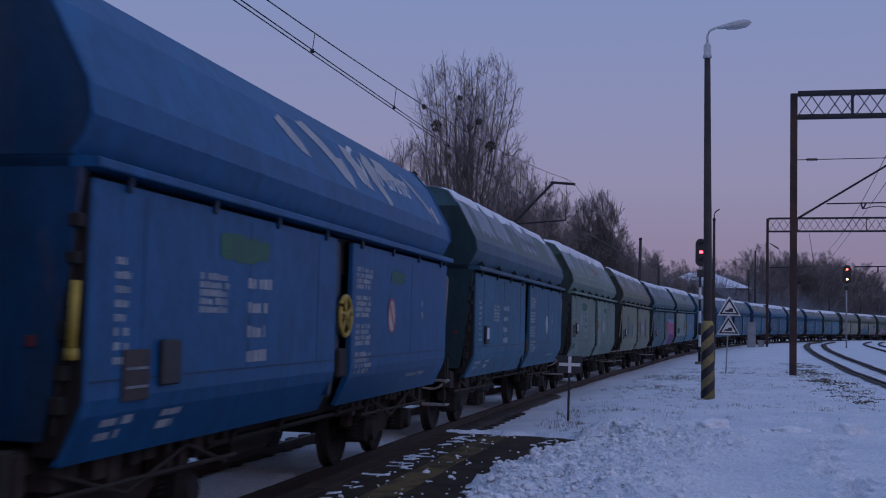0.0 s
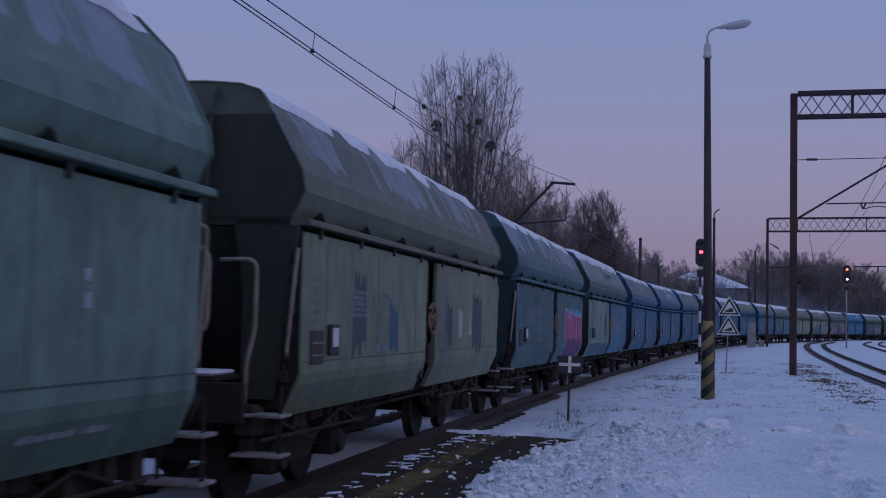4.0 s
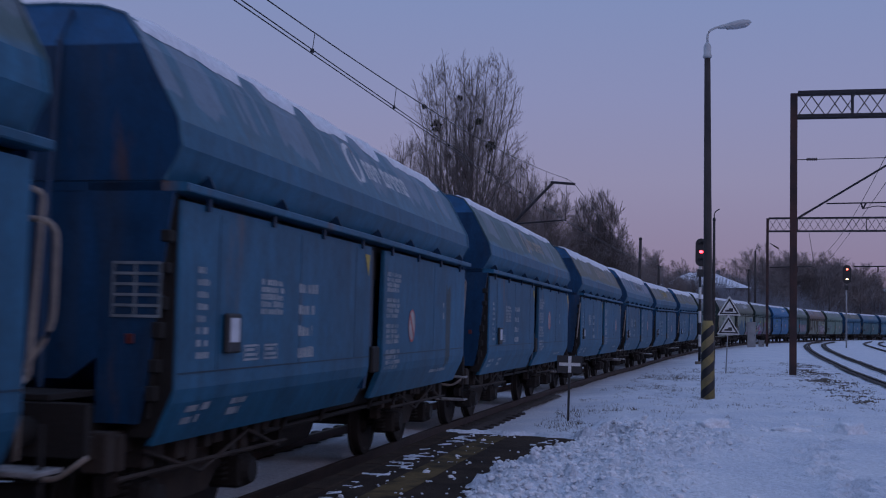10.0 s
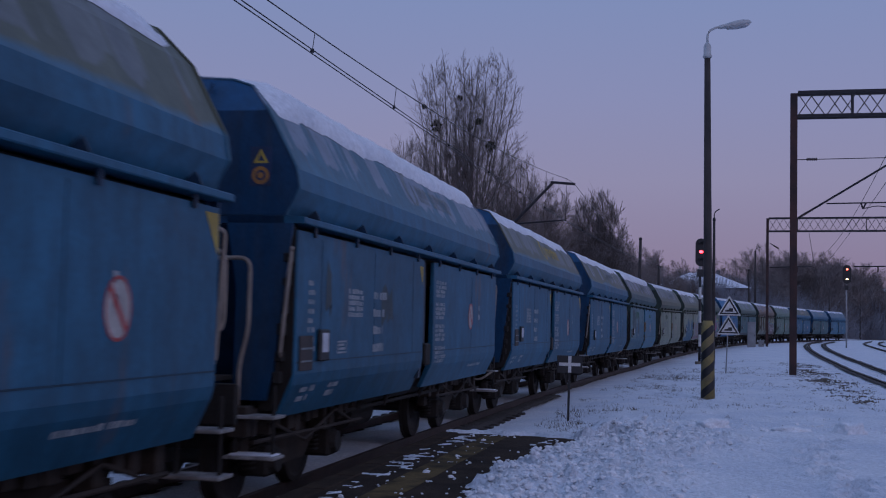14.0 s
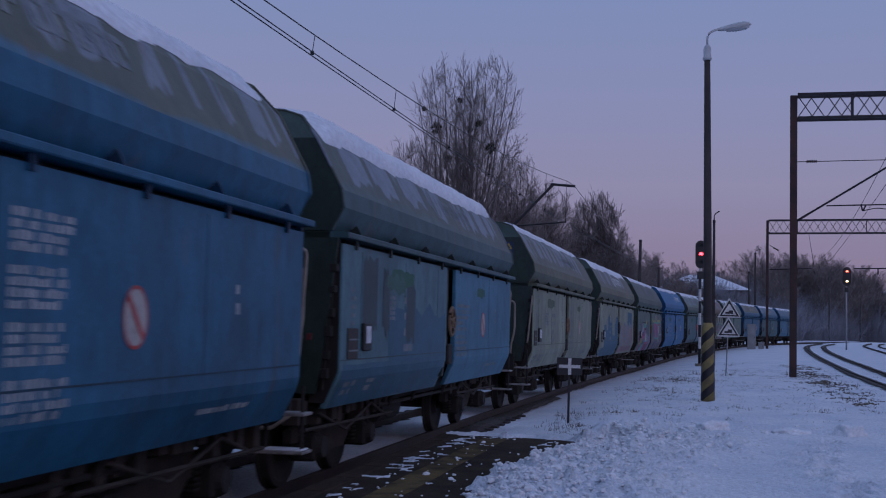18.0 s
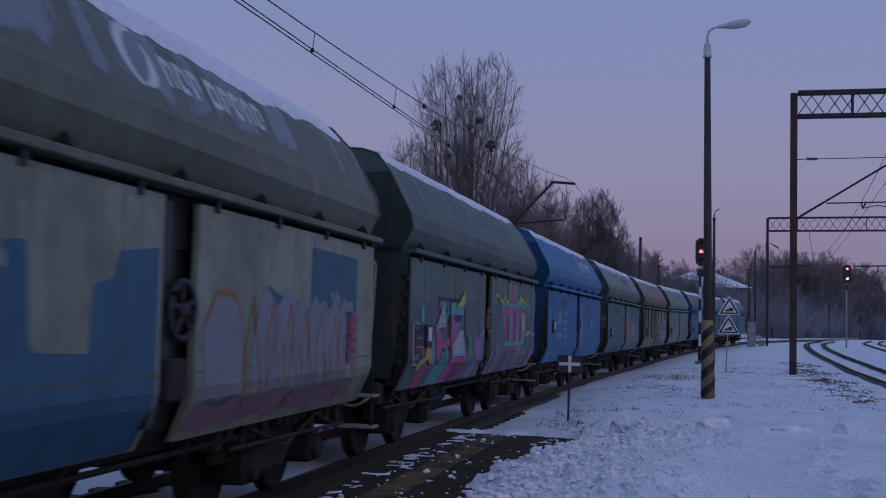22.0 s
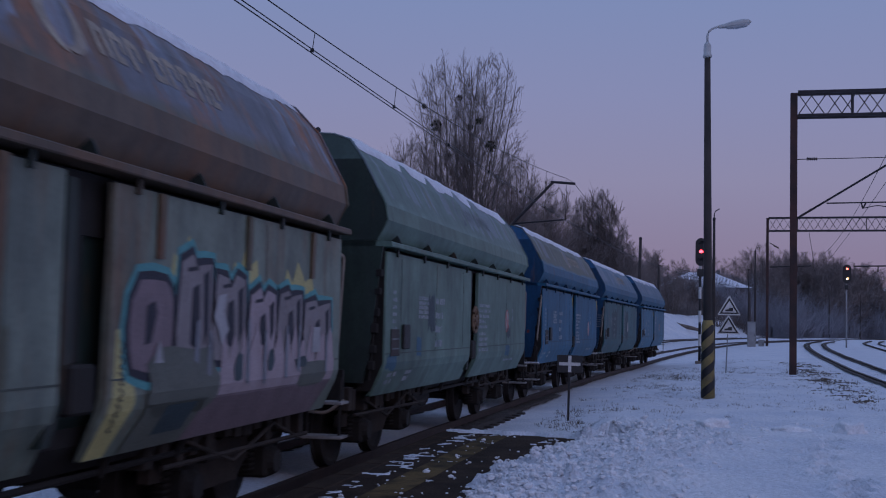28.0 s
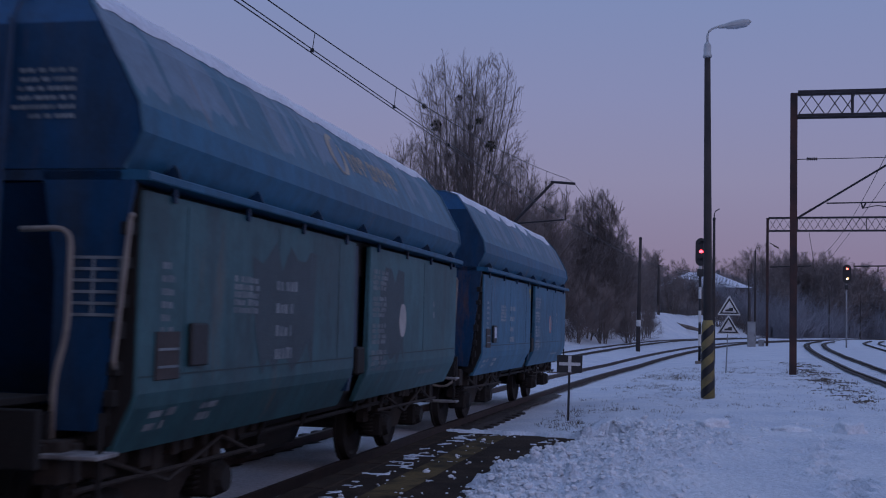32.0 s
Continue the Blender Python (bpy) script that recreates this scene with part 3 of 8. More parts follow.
# ---------------------------------------------------------------- lamp, signals, signs
def street_lamp(x, y):
    t = thing("street_lamp", "tall dark concrete lamp post with pale head and striped foot", "street lamp", at=pose(x, y, -0.1, 0, -0.55, 0))
    bm = bmesh.new()
    lathe(bm, [(0, 0.14), (2.0, 0.122), (9.35, 0.08)], "z", 20)
    part("post", bm, M_POST, t, "dark weathered concrete post", True)
    bm = bmesh.new()
    lathe(bm, [(0.0, 0.185), (1.95, 0.165), (2.1, 0.125)], "z", 24)
    part("painted_foot", bm, M_FOOTPAINT, t, "dirty yellow-white painted foot", True)
    for k in range(4):
        z0 = 0.1 + k * 0.5
        bm = bmesh.new()
        a, b = [], []
        for i in range(25):
            an = math.radians(-200 + i * 10)
            zz = z0 + (i / 24) * 0.62 - 0.2
            zz0, zz1 = min(max(zz, 0.02), 1.98), min(max(zz + 0.24, 0.02), 1.98)
            r = 0.1885 - 0.0098 * zz0
            a.append(bm.verts.new((r * math.cos(an), r * math.sin(an), zz0)))
            b.append(bm.verts.new((r * math.cos(an), r * math.sin(an), zz1)))
        for i in range(24):
            bm.faces.new((a[i], a[i + 1], b[i + 1], b[i]))
        part("stripe", bm, M_BLACK, t, "black warning stripe", True)
    bm = bmesh.new()
    lathe(bm, [(9.22, 0.095), (9.24, 0.125), (9.30, 0.125), (9.31, 0.105), (9.52, 0.105), (9.6, 0.08), (9.66, 0.04)], "z", 16)
    part("collar", bm, M_LAMPBODY, t, "pale cast collar", True)
    bm = bmesh.new()
    tube(bm, bent([(0, 0, 9.6), (0, 0, 9.98), (0.45, 0, 10.14)], 0.2), 0.032)
    part("arm", bm, M_LAMPBODY, t, "", True)
    bm = bmesh.new()
    rings = [(0.30, 0.03), (0.33, 0.06), (0.5, 0.105), (0.75, 0.15), (1.0, 0.155), (1.15, 0.11), (1.22, 0.03)]
    lathe(bm, rings, "x", 16)
    for v in bm.verts:
        v.co.z = v.co.z * (0.75 if v.co.z > 0 else 0.5)
        v.co = Matrix.Rotation(radians(-11), 3, "Y") @ v.co + Vector((0.0, 0, 10.0))
    part("lamp_head", bm, M_LAMPBODY, t, "pale oval lamp head", True)
    bm = bmesh.new()
    lathe(bm, [(0.5, 0.03), (0.55, 0.075), (0.8, 0.115), (1.05, 0.11), (1.15, 0.05)], "x", 14)
    for v in bm.verts:
        v.co.z = min(v.co.z, 0.0) * 0.75 - 0.035
        v.co = Matrix.Rotation(radians(-11), 3, "Y") @ v.co + Vector((0.0, 0, 10.0))
    part("lens", bm, M_LAMPGLASS, t, "dull grey lamp bowl", True)
    return t


street_lamp(7.16, 31.45)


def railway_signal(x, y, top, label, lights, head_h, head_w, bands, z0=-0.1):
    t = thing("railway_signal", label, "signal", at=pose(x, y, z0))
    h = top - z0
    bm = bmesh.new()
    lathe(bm, [(0, 0.075), (h - head_h * 0.6, 0.065)], "z", 12)
    part("post", bm, M_GALV if not bands else M_BLACK, t, "", True)
    if bands:
        z = 0.9
        while z < h - head_h - 0.4:
            bm = bmesh.new()
            lathe(bm, [(z, 0.078), (z + 0.62, 0.077)], "z", 12)
            part("white_band", bm, M_WHITE, t, "white reflective band")
            z += 1.25
    bm = bmesh.new()
    w, r = head_w / 2, head_w / 2
    out = []
    for i in range(9):
        a = math.pi * i / 8
        out.append((r * math.cos(a), h - r + r * math.sin(a)))
    for i in range(9):
        a = math.pi + math.pi * i / 8
        out.append((r * math.cos(a), h - head_h + r + r * math.sin(a)))
    prism(bm, out, -0.16, -0.09)
    part("backboard", bm, M_BLACK, t, "black oval target board")
    bm = bmesh.new()
    box(bm, -w * 0.62, w * 0.62, -0.09, 0.12, h - head_h + 0.1, h - 0.1, 0.03)
    part("housing", bm, M_BLACK, t, "")
    for k, (dz, m) in enumerate(lights):
        bm = bmesh.new()
        tube(bm, [(0, -0.15, h - dz + 0.005), (0, -0.17, h - dz)], 0.105, 16)
        part("lens", bm, m or M_PLATE, t, "lit lamp" if m else "dark lens")
        bm = bmesh.new()
        a0, a1 = [], []
        for i in range(11):
            an = math.radians(-10 + 20 * i)
            a0.append(bm.verts.new((0.125 * math.cos(an), -0.16, h - dz + 0.125 * math.sin(an))))
            a1.append(bm.verts.new((0.125 * math.cos(an), -0.36 + 0.07 * (1 - math.sin(max(an, 0))), h - dz + 0.125 * math.sin(an))))
        for i in range(10):
            bm.faces.new((a0[i], a0[i + 1], a1[i + 1], a1[i]))
        part("hood", bm, M_BLACK, t, "lamp hood")
    bm = bmesh.new()
    box(bm, -0.16, 0.16, -0.12, 0.05, h - head_h - 0.55, h - head_h - 0.15, 0.02)
    part("number_plate", bm, M_PLATE, t, "dark plate below the head")
    bm = bmesh.new()
    box(bm, -0.2, 0.2, -0.2, 0.2, -0.15, 0.12, 0.02)
    part("foot", bm, M_CONCRETE, t, "")
    return t


railway_signal(13.62, 61.85, 6.5, "railway signal showing red, on a black and white banded post", [(0.3, None), (0.74, M_RED_GLOW), (1.18, None)], 1.48, 0.56, True)
railway_signal(36.7, 106.3, 7.75, "railway signal showing two warm lights on a thin pale post", [(0.42, M_AMBER_GLOW), (1.32, M_WARM_GLOW)], 1.72, 0.78, False)


def warning_sign(x, y):
    t = thing("warning_sign", "two triangular black-edged railway warning signs on a thin pale post", "sign", at=pose(x, y, -0.15, 0, 0, 0))
    bm = bmesh.new()
    tube(bm, [(-0.12, 0.03, 0), (0.02, 0.03, 3.3)], 0.028)
    part("post", bm, M_GALV, t, "", True)
    for k, zc in enumerate((2.5, 1.68)):
        cx = 0.0 - 0.03 * k
        plate = [(cx - 0.5, zc), (cx + 0.5, zc), (cx + 0.46 - 0.44, zc + 0.82), (cx - 0.02, zc + 0.82)]
        bm = bmesh.new()
        prism(bm, plate, -0.015, 0.0)
        p = part("panel", bm, M_WHITE, t, "white triangular panel")

        def tri(m, z0):
            return [(cx - m, z0), (cx + m, z0), (cx, z0 + m * 1.62)]
        bm = bmesh.new()
        o, i = tri(0.43, zc + 0.05), tri(0.31, zc + 0.11)
        va, vb = [bm.verts.new((x_, -0.019, z_)) for x_, z_ in o], [bm.verts.new((x_, -0.019, z_)) for x_, z_ in i]
        for j in range(3):
            bm.faces.new((va[j], va[(j + 1) % 3], vb[(j + 1) % 3], vb[j]))
        part("border", bm, M_BLACK, p, "black border")
        bm = bmesh.new()
        prism(bm, [(cx - 0.17, zc + 0.16), (cx + 0.16, zc + 0.16), (cx + 0.16, zc + 0.31), (cx + 0.0, zc + 0.31), (cx - 0.02, zc + 0.25), (cx - 0.17, zc + 0.23)], -0.021, -0.0185)
        part("pictogram", bm, M_BLACK, p, "black vehicle pictogram")
    return t


warning_sign(12.36, 50.4)


def cross_sign(x, y):
    t = thing("stop_cross_sign", "small black board with a white cross on a thin black post", "sign", at=pose(x, y, -0.12, 0, 0.6, 0))
    bm = bmesh.new()
    box(bm, -0.022, 0.022, 0, 0.03, 0, 1.25, 0.004)
    part("post", bm, M_BLACK, t)
    bm = bmesh.new()
    box(bm, -0.255, 0.255, -0.02, -0.001, 0.965, 1.315, 0.006)
    p = part("board", bm, M_BLACK, t, "black board")
    bm = bmesh.new()
    box(bm, -0.215, 0.215, -0.026, -0.022, 1.108, 1.172)
    box(bm, -0.032, 0.032, -0.028, -0.0245, 0.975, 1.305)
    part("cross", bm, M_WHITE, p, "white painted cross")


cross_sign(2.58, 23.6)


def pole(x, y, top, r, label, hook=0, white=None, material=M_POST, z0=-0.2, lean=0.0):
    t = thing("pole", label, "pole", at=pose(x, y, z0, 0, lean, 0))
    bm = bmesh.new()
    lathe(bm, [(0, r), (top - z0, r * 0.62)], "z", 12)
    part("shaft", bm, material, t, "", True)
    bm = bmesh.new()
    lathe(bm, [(top - z0, r * 0.75), (top - z0 + 0.12, r * 0.7), (top - z0 + 0.16, r * 0.3)], "z", 12)
    part("cap", bm, M_DARKSTEEL, t, "", True)
    if hook:
        bm = bmesh.new()
        tube(bm, bent([(0, 0, top - z0 - 0.25), (0, 0, top - z0 + 0.45), (hook, 0, top - z0 + 0.62)], 0.25), 0.03)
        part("bracket", bm, M_DARKSTEEL, t, "curved lamp bracket", True)
    if white:
        bm = bmesh.new()
        lathe(bm, [(white, r * 1.02), (white + 0.45, r * 1.0)], "z", 14)
        part("band", bm, M_WHITE, t, "pale painted band", True)
    return t


pole(14.42, 62.2, 7.5, 0.11, "slim dark pole with a curved bracket beside the signal", 0.28)
pole(13.87, 82.7, 7.9, 0.16, "dark concrete catenary pole with a pale painted band", 0, 1.95, lean=0.7)
pole(27.9, 151, 9.5, 0.24, "dark distant catenary pole on the snowy bank")
pole(40.1, 150, 11.6, 0.17, "tall slim lamp pole beside the far tracks", 0.7)
pole(30.9, 118, 7.6, 0.12, "slim dark pole behind the lamp post")
m26 = track(26.0, -3.3)
pole(m26.x, m26.y, 5.95, 0.09, "dark mast standing behind the passing train")
for px_, py_, top_ in ((64.3, 194.5, 8.6), (75.0, 210, 8.0), (70.4, 185, 7.0), (46.0, 175, 7.0)):
    pole(px_, py_, top_, 0.16, "dark distant pole in front of the woods")


def relay_box(x, y, w, d, h, label):
    t = thing("relay_cabinet", label, "cabinet", at=pose(x, y, -0.05, 0, 0, -15))
    bm = bmesh.new()
    box(bm, -w / 2, w / 2, -d / 2, d / 2, 0.12, h, 0.02)
    body = part("body", bm, M_CABINET, t)
    bm = bmesh.new()
    box(bm, -w / 2 - 0.05, w / 2 + 0.05, -d / 2 - 0.05, d / 2 + 0.05, h + 0.002, h + 0.07, 0.015)
    part("roof", bm, M_CABINET, t)
    bm = bmesh.new()
    box(bm, -w / 2 + 0.05, w / 2 - 0.05, -d / 2 - 0.02, -d / 2 - 0.003, 0.2, h - 0.08, 0.008)
    door = part("door", bm, M_CABINET, t)
    bm = bmesh.new()
    box(bm, w / 2 - 0.14, w / 2 - 0.1, -d / 2 - 0.05, -d / 2 - 0.022, h * 0.5, h * 0.5 + 0.14)
    part("handle", bm, M_DARKSTEEL, door)
    bm = bmesh.new()
    box(bm, -w / 2 - 0.03, w / 2 + 0.03, -d / 2 - 0.03, d / 2 + 0.03, -0.2, 0.118)
    part("plinth", bm, M_CONCRETE, t)


relay_box(27.5, 104.0, 0.72, 0.6, 2.35, "tall grey signalling cabinet standing in the snow")
relay_box(28.75, 105.4, 0.5, 0.4, 0.75, "low grey signalling box in the snow")


# ---------------------------------------------------------------- catenary portals
def portal(x, y, turn, top, low, span, bays, mast_w, label):
    t = thing("catenary_portal", label, "catenary portal", "catenary portals over the siding", at=pose(x, y, -0.15, 0, 0, turn))
    zt, zl = top + 0.15, low + 0.15
    for mx in (0.0, span):
        bm = bmesh.new()
        w, d = mast_w / 2, mast_w * 0.42
        for sy in (-1, 1):
            box(bm, mx - w, mx + w, sy * d - 0.012, sy * d + 0.012, -0.3, zt)
        box(bm, mx - 0.012, mx + 0.012, -d + 0.0125, d - 0.0125, -0.3, zt)
        part("mast", bm, M_STEEL, t, "rust-brown steel mast")
        bm = bmesh.new()
        box(bm, mx - 0.3, mx + 0.3, -0.3, 0.3, -0.5, -0.02, 0.03)
        part("footing", bm, M_CONCRETE, t)
    for sy in (-0.3, 0.3):
        for z in (zl, zt):
            bm = bmesh.new()
            box(bm, mast_w / 2 + 0.002, span - mast_w / 2 - 0.002, sy - 0.05, sy + 0.05, z - 0.06, z + 0.06)
            part("chord", bm, M_DARKSTEEL, t)
        step = span / bays
        for k in range(bays):
            x0, x1 = mast_w / 2 + k * step, mast_w / 2 + (k + 1) * step - (mast_w if k == bays - 1 else 0)
            za, zb = (zl + 0.06, zt - 0.06) if (k + (sy > 0)) % 2 else (zt - 0.06, zl + 0.06)
            bm = bmesh.new()
            tube(bm, [(x0, sy, za), (x1, sy, zb)], 0.022, 5)
            part("lattice_bar", bm, M_DARKSTEEL, t)
        for k in range(4, bays, 9):
            bm = bmesh.new()
            box(bm, k * step - 0.03, k * step + 0.03, sy - 0.045, sy + 0.045, zl + 0.062, zt - 0.062)
            part("upright", bm, M_DARKSTEEL, t)
    return t


def bar(parent, name, pts, r, material=M_DARKSTEEL, label="", n=7):
    bm = bmesh.new()
    tube(bm, pts, r, n)
    return part(name, bm, material, parent, label, True)


def insulator(parent, p, d, length=0.5, r=0.07):
    bm = bmesh.new()
    k = 6
    rings = []
    for i in range(k):
        a = -length / 2 + length * i / k
        rings += [(a, r * 0.45), (a + length / k * 0.3, r), (a + length / k * 0.6, r), (a + length / k * 0.9, r * 0.45)]
    lathe(bm, rings, "x", 10)
    q = Vector(d).to_track_quat("X", "Z").to_matrix().to_4x4()
    bmesh.ops.transform(bm, matrix=Matrix.Translation(p) @ q, verts=bm.verts)
    return part("insulator", bm, M_CERAMIC, parent, "ribbed brown insulator", True)


p1 = portal(15.05, 50.2, -14, 12.0, 10.98, 24.0, 40, 0.29, "tall rust-brown catenary portal with a lattice beam over the tracks")
# stays and arm carried by the near portal, in its own space
bar(p1, "stay_wire", [(0.15, 0, 9.27), (6.5, 0, 9.35)], 0.018)
insulator(p1, (0.75, 0, 9.28), (1, 0, 0), 0.45)
bar(p1, "diagonal_arm", [(0.15, -0.05, 6.72), (7.0, -0.05, 11.0)], 0.045)
insulator(p1, (0.55, -0.05, 6.97), (0.85, 0, 0.53), 0.55, 0.06)
bar(p1, "registration_arm", [(1.35, -0.05, 7.36), (4.6, -0.05, 7.42)], 0.03)
bar(p1, "drop_bracket", bent([(2.75, -0.05, 7.4), (2.82, -0.05, 7.12), (2.95, -0.05, 7.4)], 0.05), 0.035)
bar(p1, "steady_arm", bent([(2.82, -0.05, 7.14), (3.4, -0.05, 7.27), (4.7, -0.05, 7.05)], 0.2), 0.02)
bar(p1, "hanger", [(4.2, -0.05, 7.5), (4.3, -0.05, 10.9)], 0.012)
p2 = portal(29.4, 105.9, -19, 11.8, 10.62, 26.0, 40, 0.22, "distant dark catenary portal with a lattice beam over the tracks")
bar(p2, "cross_arm", [(0.2, 0, 7.5), (3.8, 0, 7.62)], 0.05)
insulator(p2, (2.6, 0, 7.3), (0, 0, 1), 0.5, 0.08)
bar(p2, "short_bracket", [(0.2, 0, 9.7), (1.0, 0, 9.2)], 0.04)
insulator(p2, (0.75, 0, 9.35), (0.85, 0, -0.5), 0.5, 0.09)
bar(p2, "hanger", [(3.6, 0, 10.6), (4.0, 0, 8.0)], 0.02)
bar(p2, "cross_arm", [(7.4, 0, 7.62), (14.0, 0, 7.7)], 0.06)
insulator(p2, (9.4, 0, 7.35), (0, 0, 1), 0.5, 0.08)
for k, (xa, ya, za, xb, yb, zb) in enumerate([(19.0, 49.3, 9.9, 33.5, 104.6, 8.2), (19.4, 49.2, 9.2, 34.2, 104.4, 7.7), (21.6, 48.6, 8.4, 38.5, 103.0, 7.2),
                                               (21.7, 48.6, 7.4, 38.9, 103.0, 6.4), (33.2, 104.7, 7.4, 58.0, 176, 6.8), (38.6, 103, 7.2, 62.5, 172, 6.6)]):
    t = thing("overhead_wire", "thin dark overhead wire above the siding", "overhead wire", "overhead wires above the siding")
    a, b = Vector((xa, ya, za)), Vector((xb, yb, zb))
    bar(t, "wire", [a.lerp(b, i / 12) - Vector((0, 0, (0.9 if k in (0, 2, 4) else 0.15) * 4 * (i / 12) * (1 - i / 12))) for i in range(13)], 0.014, M_WIRE, n=5)


# ---------------------------------------------------------------- catenary above the train
def carrier(s):
    return 5.72 + 0.00112 * (((s - 8.5 + 35) % 70) - 35) ** 2


cat = thing("overhead_line", "overhead contact wires and carrier wire above the main track", "overhead line")
for lat in (-0.095, -0.01):
    bar(cat, "contact_wire", [track(s, lat, 5.53) for s in np.arange(-40, 300, 3.0)], 0.0085, M_WIRE, n=5)
bar(cat, "carrier_wire", [track(s, -0.02, carrier(s)) for s in np.arange(-40, 300, 1.75)], 0.009, M_WIRE, n=5)
for s in np.arange(16.5 - 4.3 * 6, 120, 4.3):
    bar(cat, "dropper", [track(s, -0.052, 5.53), track(s, -0.02, carrier(s))], 0.006, M_WIRE, n=5)
    bm = bmesh.new()
    bmesh.ops.create_cube(bm, size=0.05)
    o = part("clamp", bm, M_WIRE, cat)
    o.location = track(s, -0.052, 5.545)


def cantilever_mast(s, tall):
    base, hd = track(s, -3.2, -0.2), np.interp(s, TS, TH)
    t = thing("catenary_mast", "dark catenary mast with a slanting bracket arm behind the train", "catenary mast",
              at=Matrix.Translation(base) @ pose(0, 0, 0, 0, 0, -math.degrees(hd)))
    bm = bmesh.new()
    lathe(bm, [(0, 0.19), (tall, 0.13)], "z", 12)
    part("mast", bm, M_POST, t, "", True)
    bar(t, "bracket_arm", [(0.1, 0, 4.75), (2.48, 0, 7.22)], 0.055)
    bar(t, "top_arm", [(2.40, 0, 7.24), (3.30, 0, 7.16)], 0.05)
    bar(t, "steady_arm", [(1.0, 0, 5.7), (2.9, 0, 5.85)], 0.03)
    insulator(t, (0.55, 0, 5.22), (0.7, 0, 0.72), 0.5, 0.075)


cantilever_mast(43.5, 5.1)


# ---------------------------------------------------------------- bare trees
def grow(rng, height, spread, upright, limbs, subs, twigs, base_r, low=0.15, reach=0.55, wild=0.13):
    """Segments of a leafless tree: two lists of (start, end, radius, radius), for trunk and limbs and for the crown."""
    wood, fine = [], []

    def shoot(p, d, length, r, level):
        k = 6 if level == 0 else 4 if level == 1 else 3 if level == 2 else 2
        pts = [p]
        for i in range(k):
            wob = Vector((rng.gauss(0, 1), rng.gauss(0, 1), rng.gauss(0, 0.5))) * (0.35 * wild if level == 0 else wild)
            d = (d + wob + Vector((0, 0, upright * (0.06 if level == 0 else 0.17)))).normalized()
            q = p + d * length / k
            r2 = r * (1 - (i + 1) / k * 0.8)
            (wood if level < 2 else fine).append((p, q, r * (1 - i / k * 0.8), r2))
            p = q
            pts.append(p)
        n = (limbs, subs, twigs, 0)[level]
        for i in range(n):
            t = (low + (1 - low) * (i + rng.random()) / n) if level == 0 else 0.15 + 0.85 * (i + rng.random()) / n
            j = min(int(t * k), k - 1)
            o = pts[j].lerp(pts[j + 1], t * k - j)
            ax = (pts[j + 1] - pts[j]).normalized()
            side = ax.orthogonal().normalized()
            side.rotate(Matrix.Rotation(rng.uniform(0, 6.283), 3, ax))
            an = radians(rng.uniform(28, 56)) * spread
            nd = ax * math.cos(an) + side * math.sin(an)
            ln = length * ((reach - 0.6 * reach * t) if level == 0 else (0.62 - 0.28 * t)) * rng.uniform(0.75, 1.2)
            shoot(o, nd.normalized(), ln, max(r * (1 - 0.8 * t) * 0.5, 0.008), level + 1)
    shoot(Vector((0, 0, 0)), Vector((0, 0, 1)), height, base_r, 0)
    return wood, fine


def limbs_mesh(name, segs, n, material, floor=0.0):
    vs, fs = [], []
    for p, q, r, r2 in segs:
        d = (q - p).normalized()
        u = d.orthogonal().normalized()
        v = d.cross(u)
        b = len(vs)
        for c, rr in ((p, r), (q, r2)):
            rr = max(rr, floor)
            for k in range(n):
                a = 2 * math.pi * k / n
                vs.append(c + rr * (math.cos(a) * u + math.sin(a) * v))
        for k in range(n):
            fs.append((b + k, b + (k + 1) % n, b + n + (k + 1) % n, b + n + k))
    me = bpy.data.meshes.new(name)
    me.from_pydata(vs, [], fs)
    me.materials.append(material)
    return me


def tree(name, label, seed, height, spread, upright, limbs, subs, twigs, r, at, floor=0.0, low=0.15, stems=1, material=M_TWIG, splay=0.0, reach=0.55, wild=0.13, dome=0.1):
    rng = random.Random(seed)
    wood, fine = [], []
    for k in range(stems):
        u = 2 * k / max(1, stems - 1) - 1
        w, f = grow(rng, height * rng.uniform(0.94, 1.0) * (1 - dome * u * u), spread, upright, limbs, subs, twigs, r * rng.uniform(0.7, 1.1), low, reach, wild)
        if stems > 1:
            sh = Matrix.Translation((0.6 * u, rng.uniform(-0.6, 0.6), 0)) @ Matrix.Rotation(radians(splay * u), 4, "Y") @ Matrix.Rotation(radians(splay * rng.uniform(-0.7, 0.7)), 4, "X")
            w = [(sh @ a, sh @ b, c, d) for a, b, c, d in w]
            f = [(sh @ a, sh @ b, c, d) for a, b, c, d in f]
        wood += w
        fine += f
    t = thing(name, label, "tree", at=at)
    a = new("trunk", limbs_mesh("trunk", wood, 5, M_BARK))
    b = new("crown", limbs_mesh("crown", fine, 3, material, floor))
    a.parent = b.parent = t
    return t


def gh(x, y):
    return float(ground_height([x], [y])[0][0])


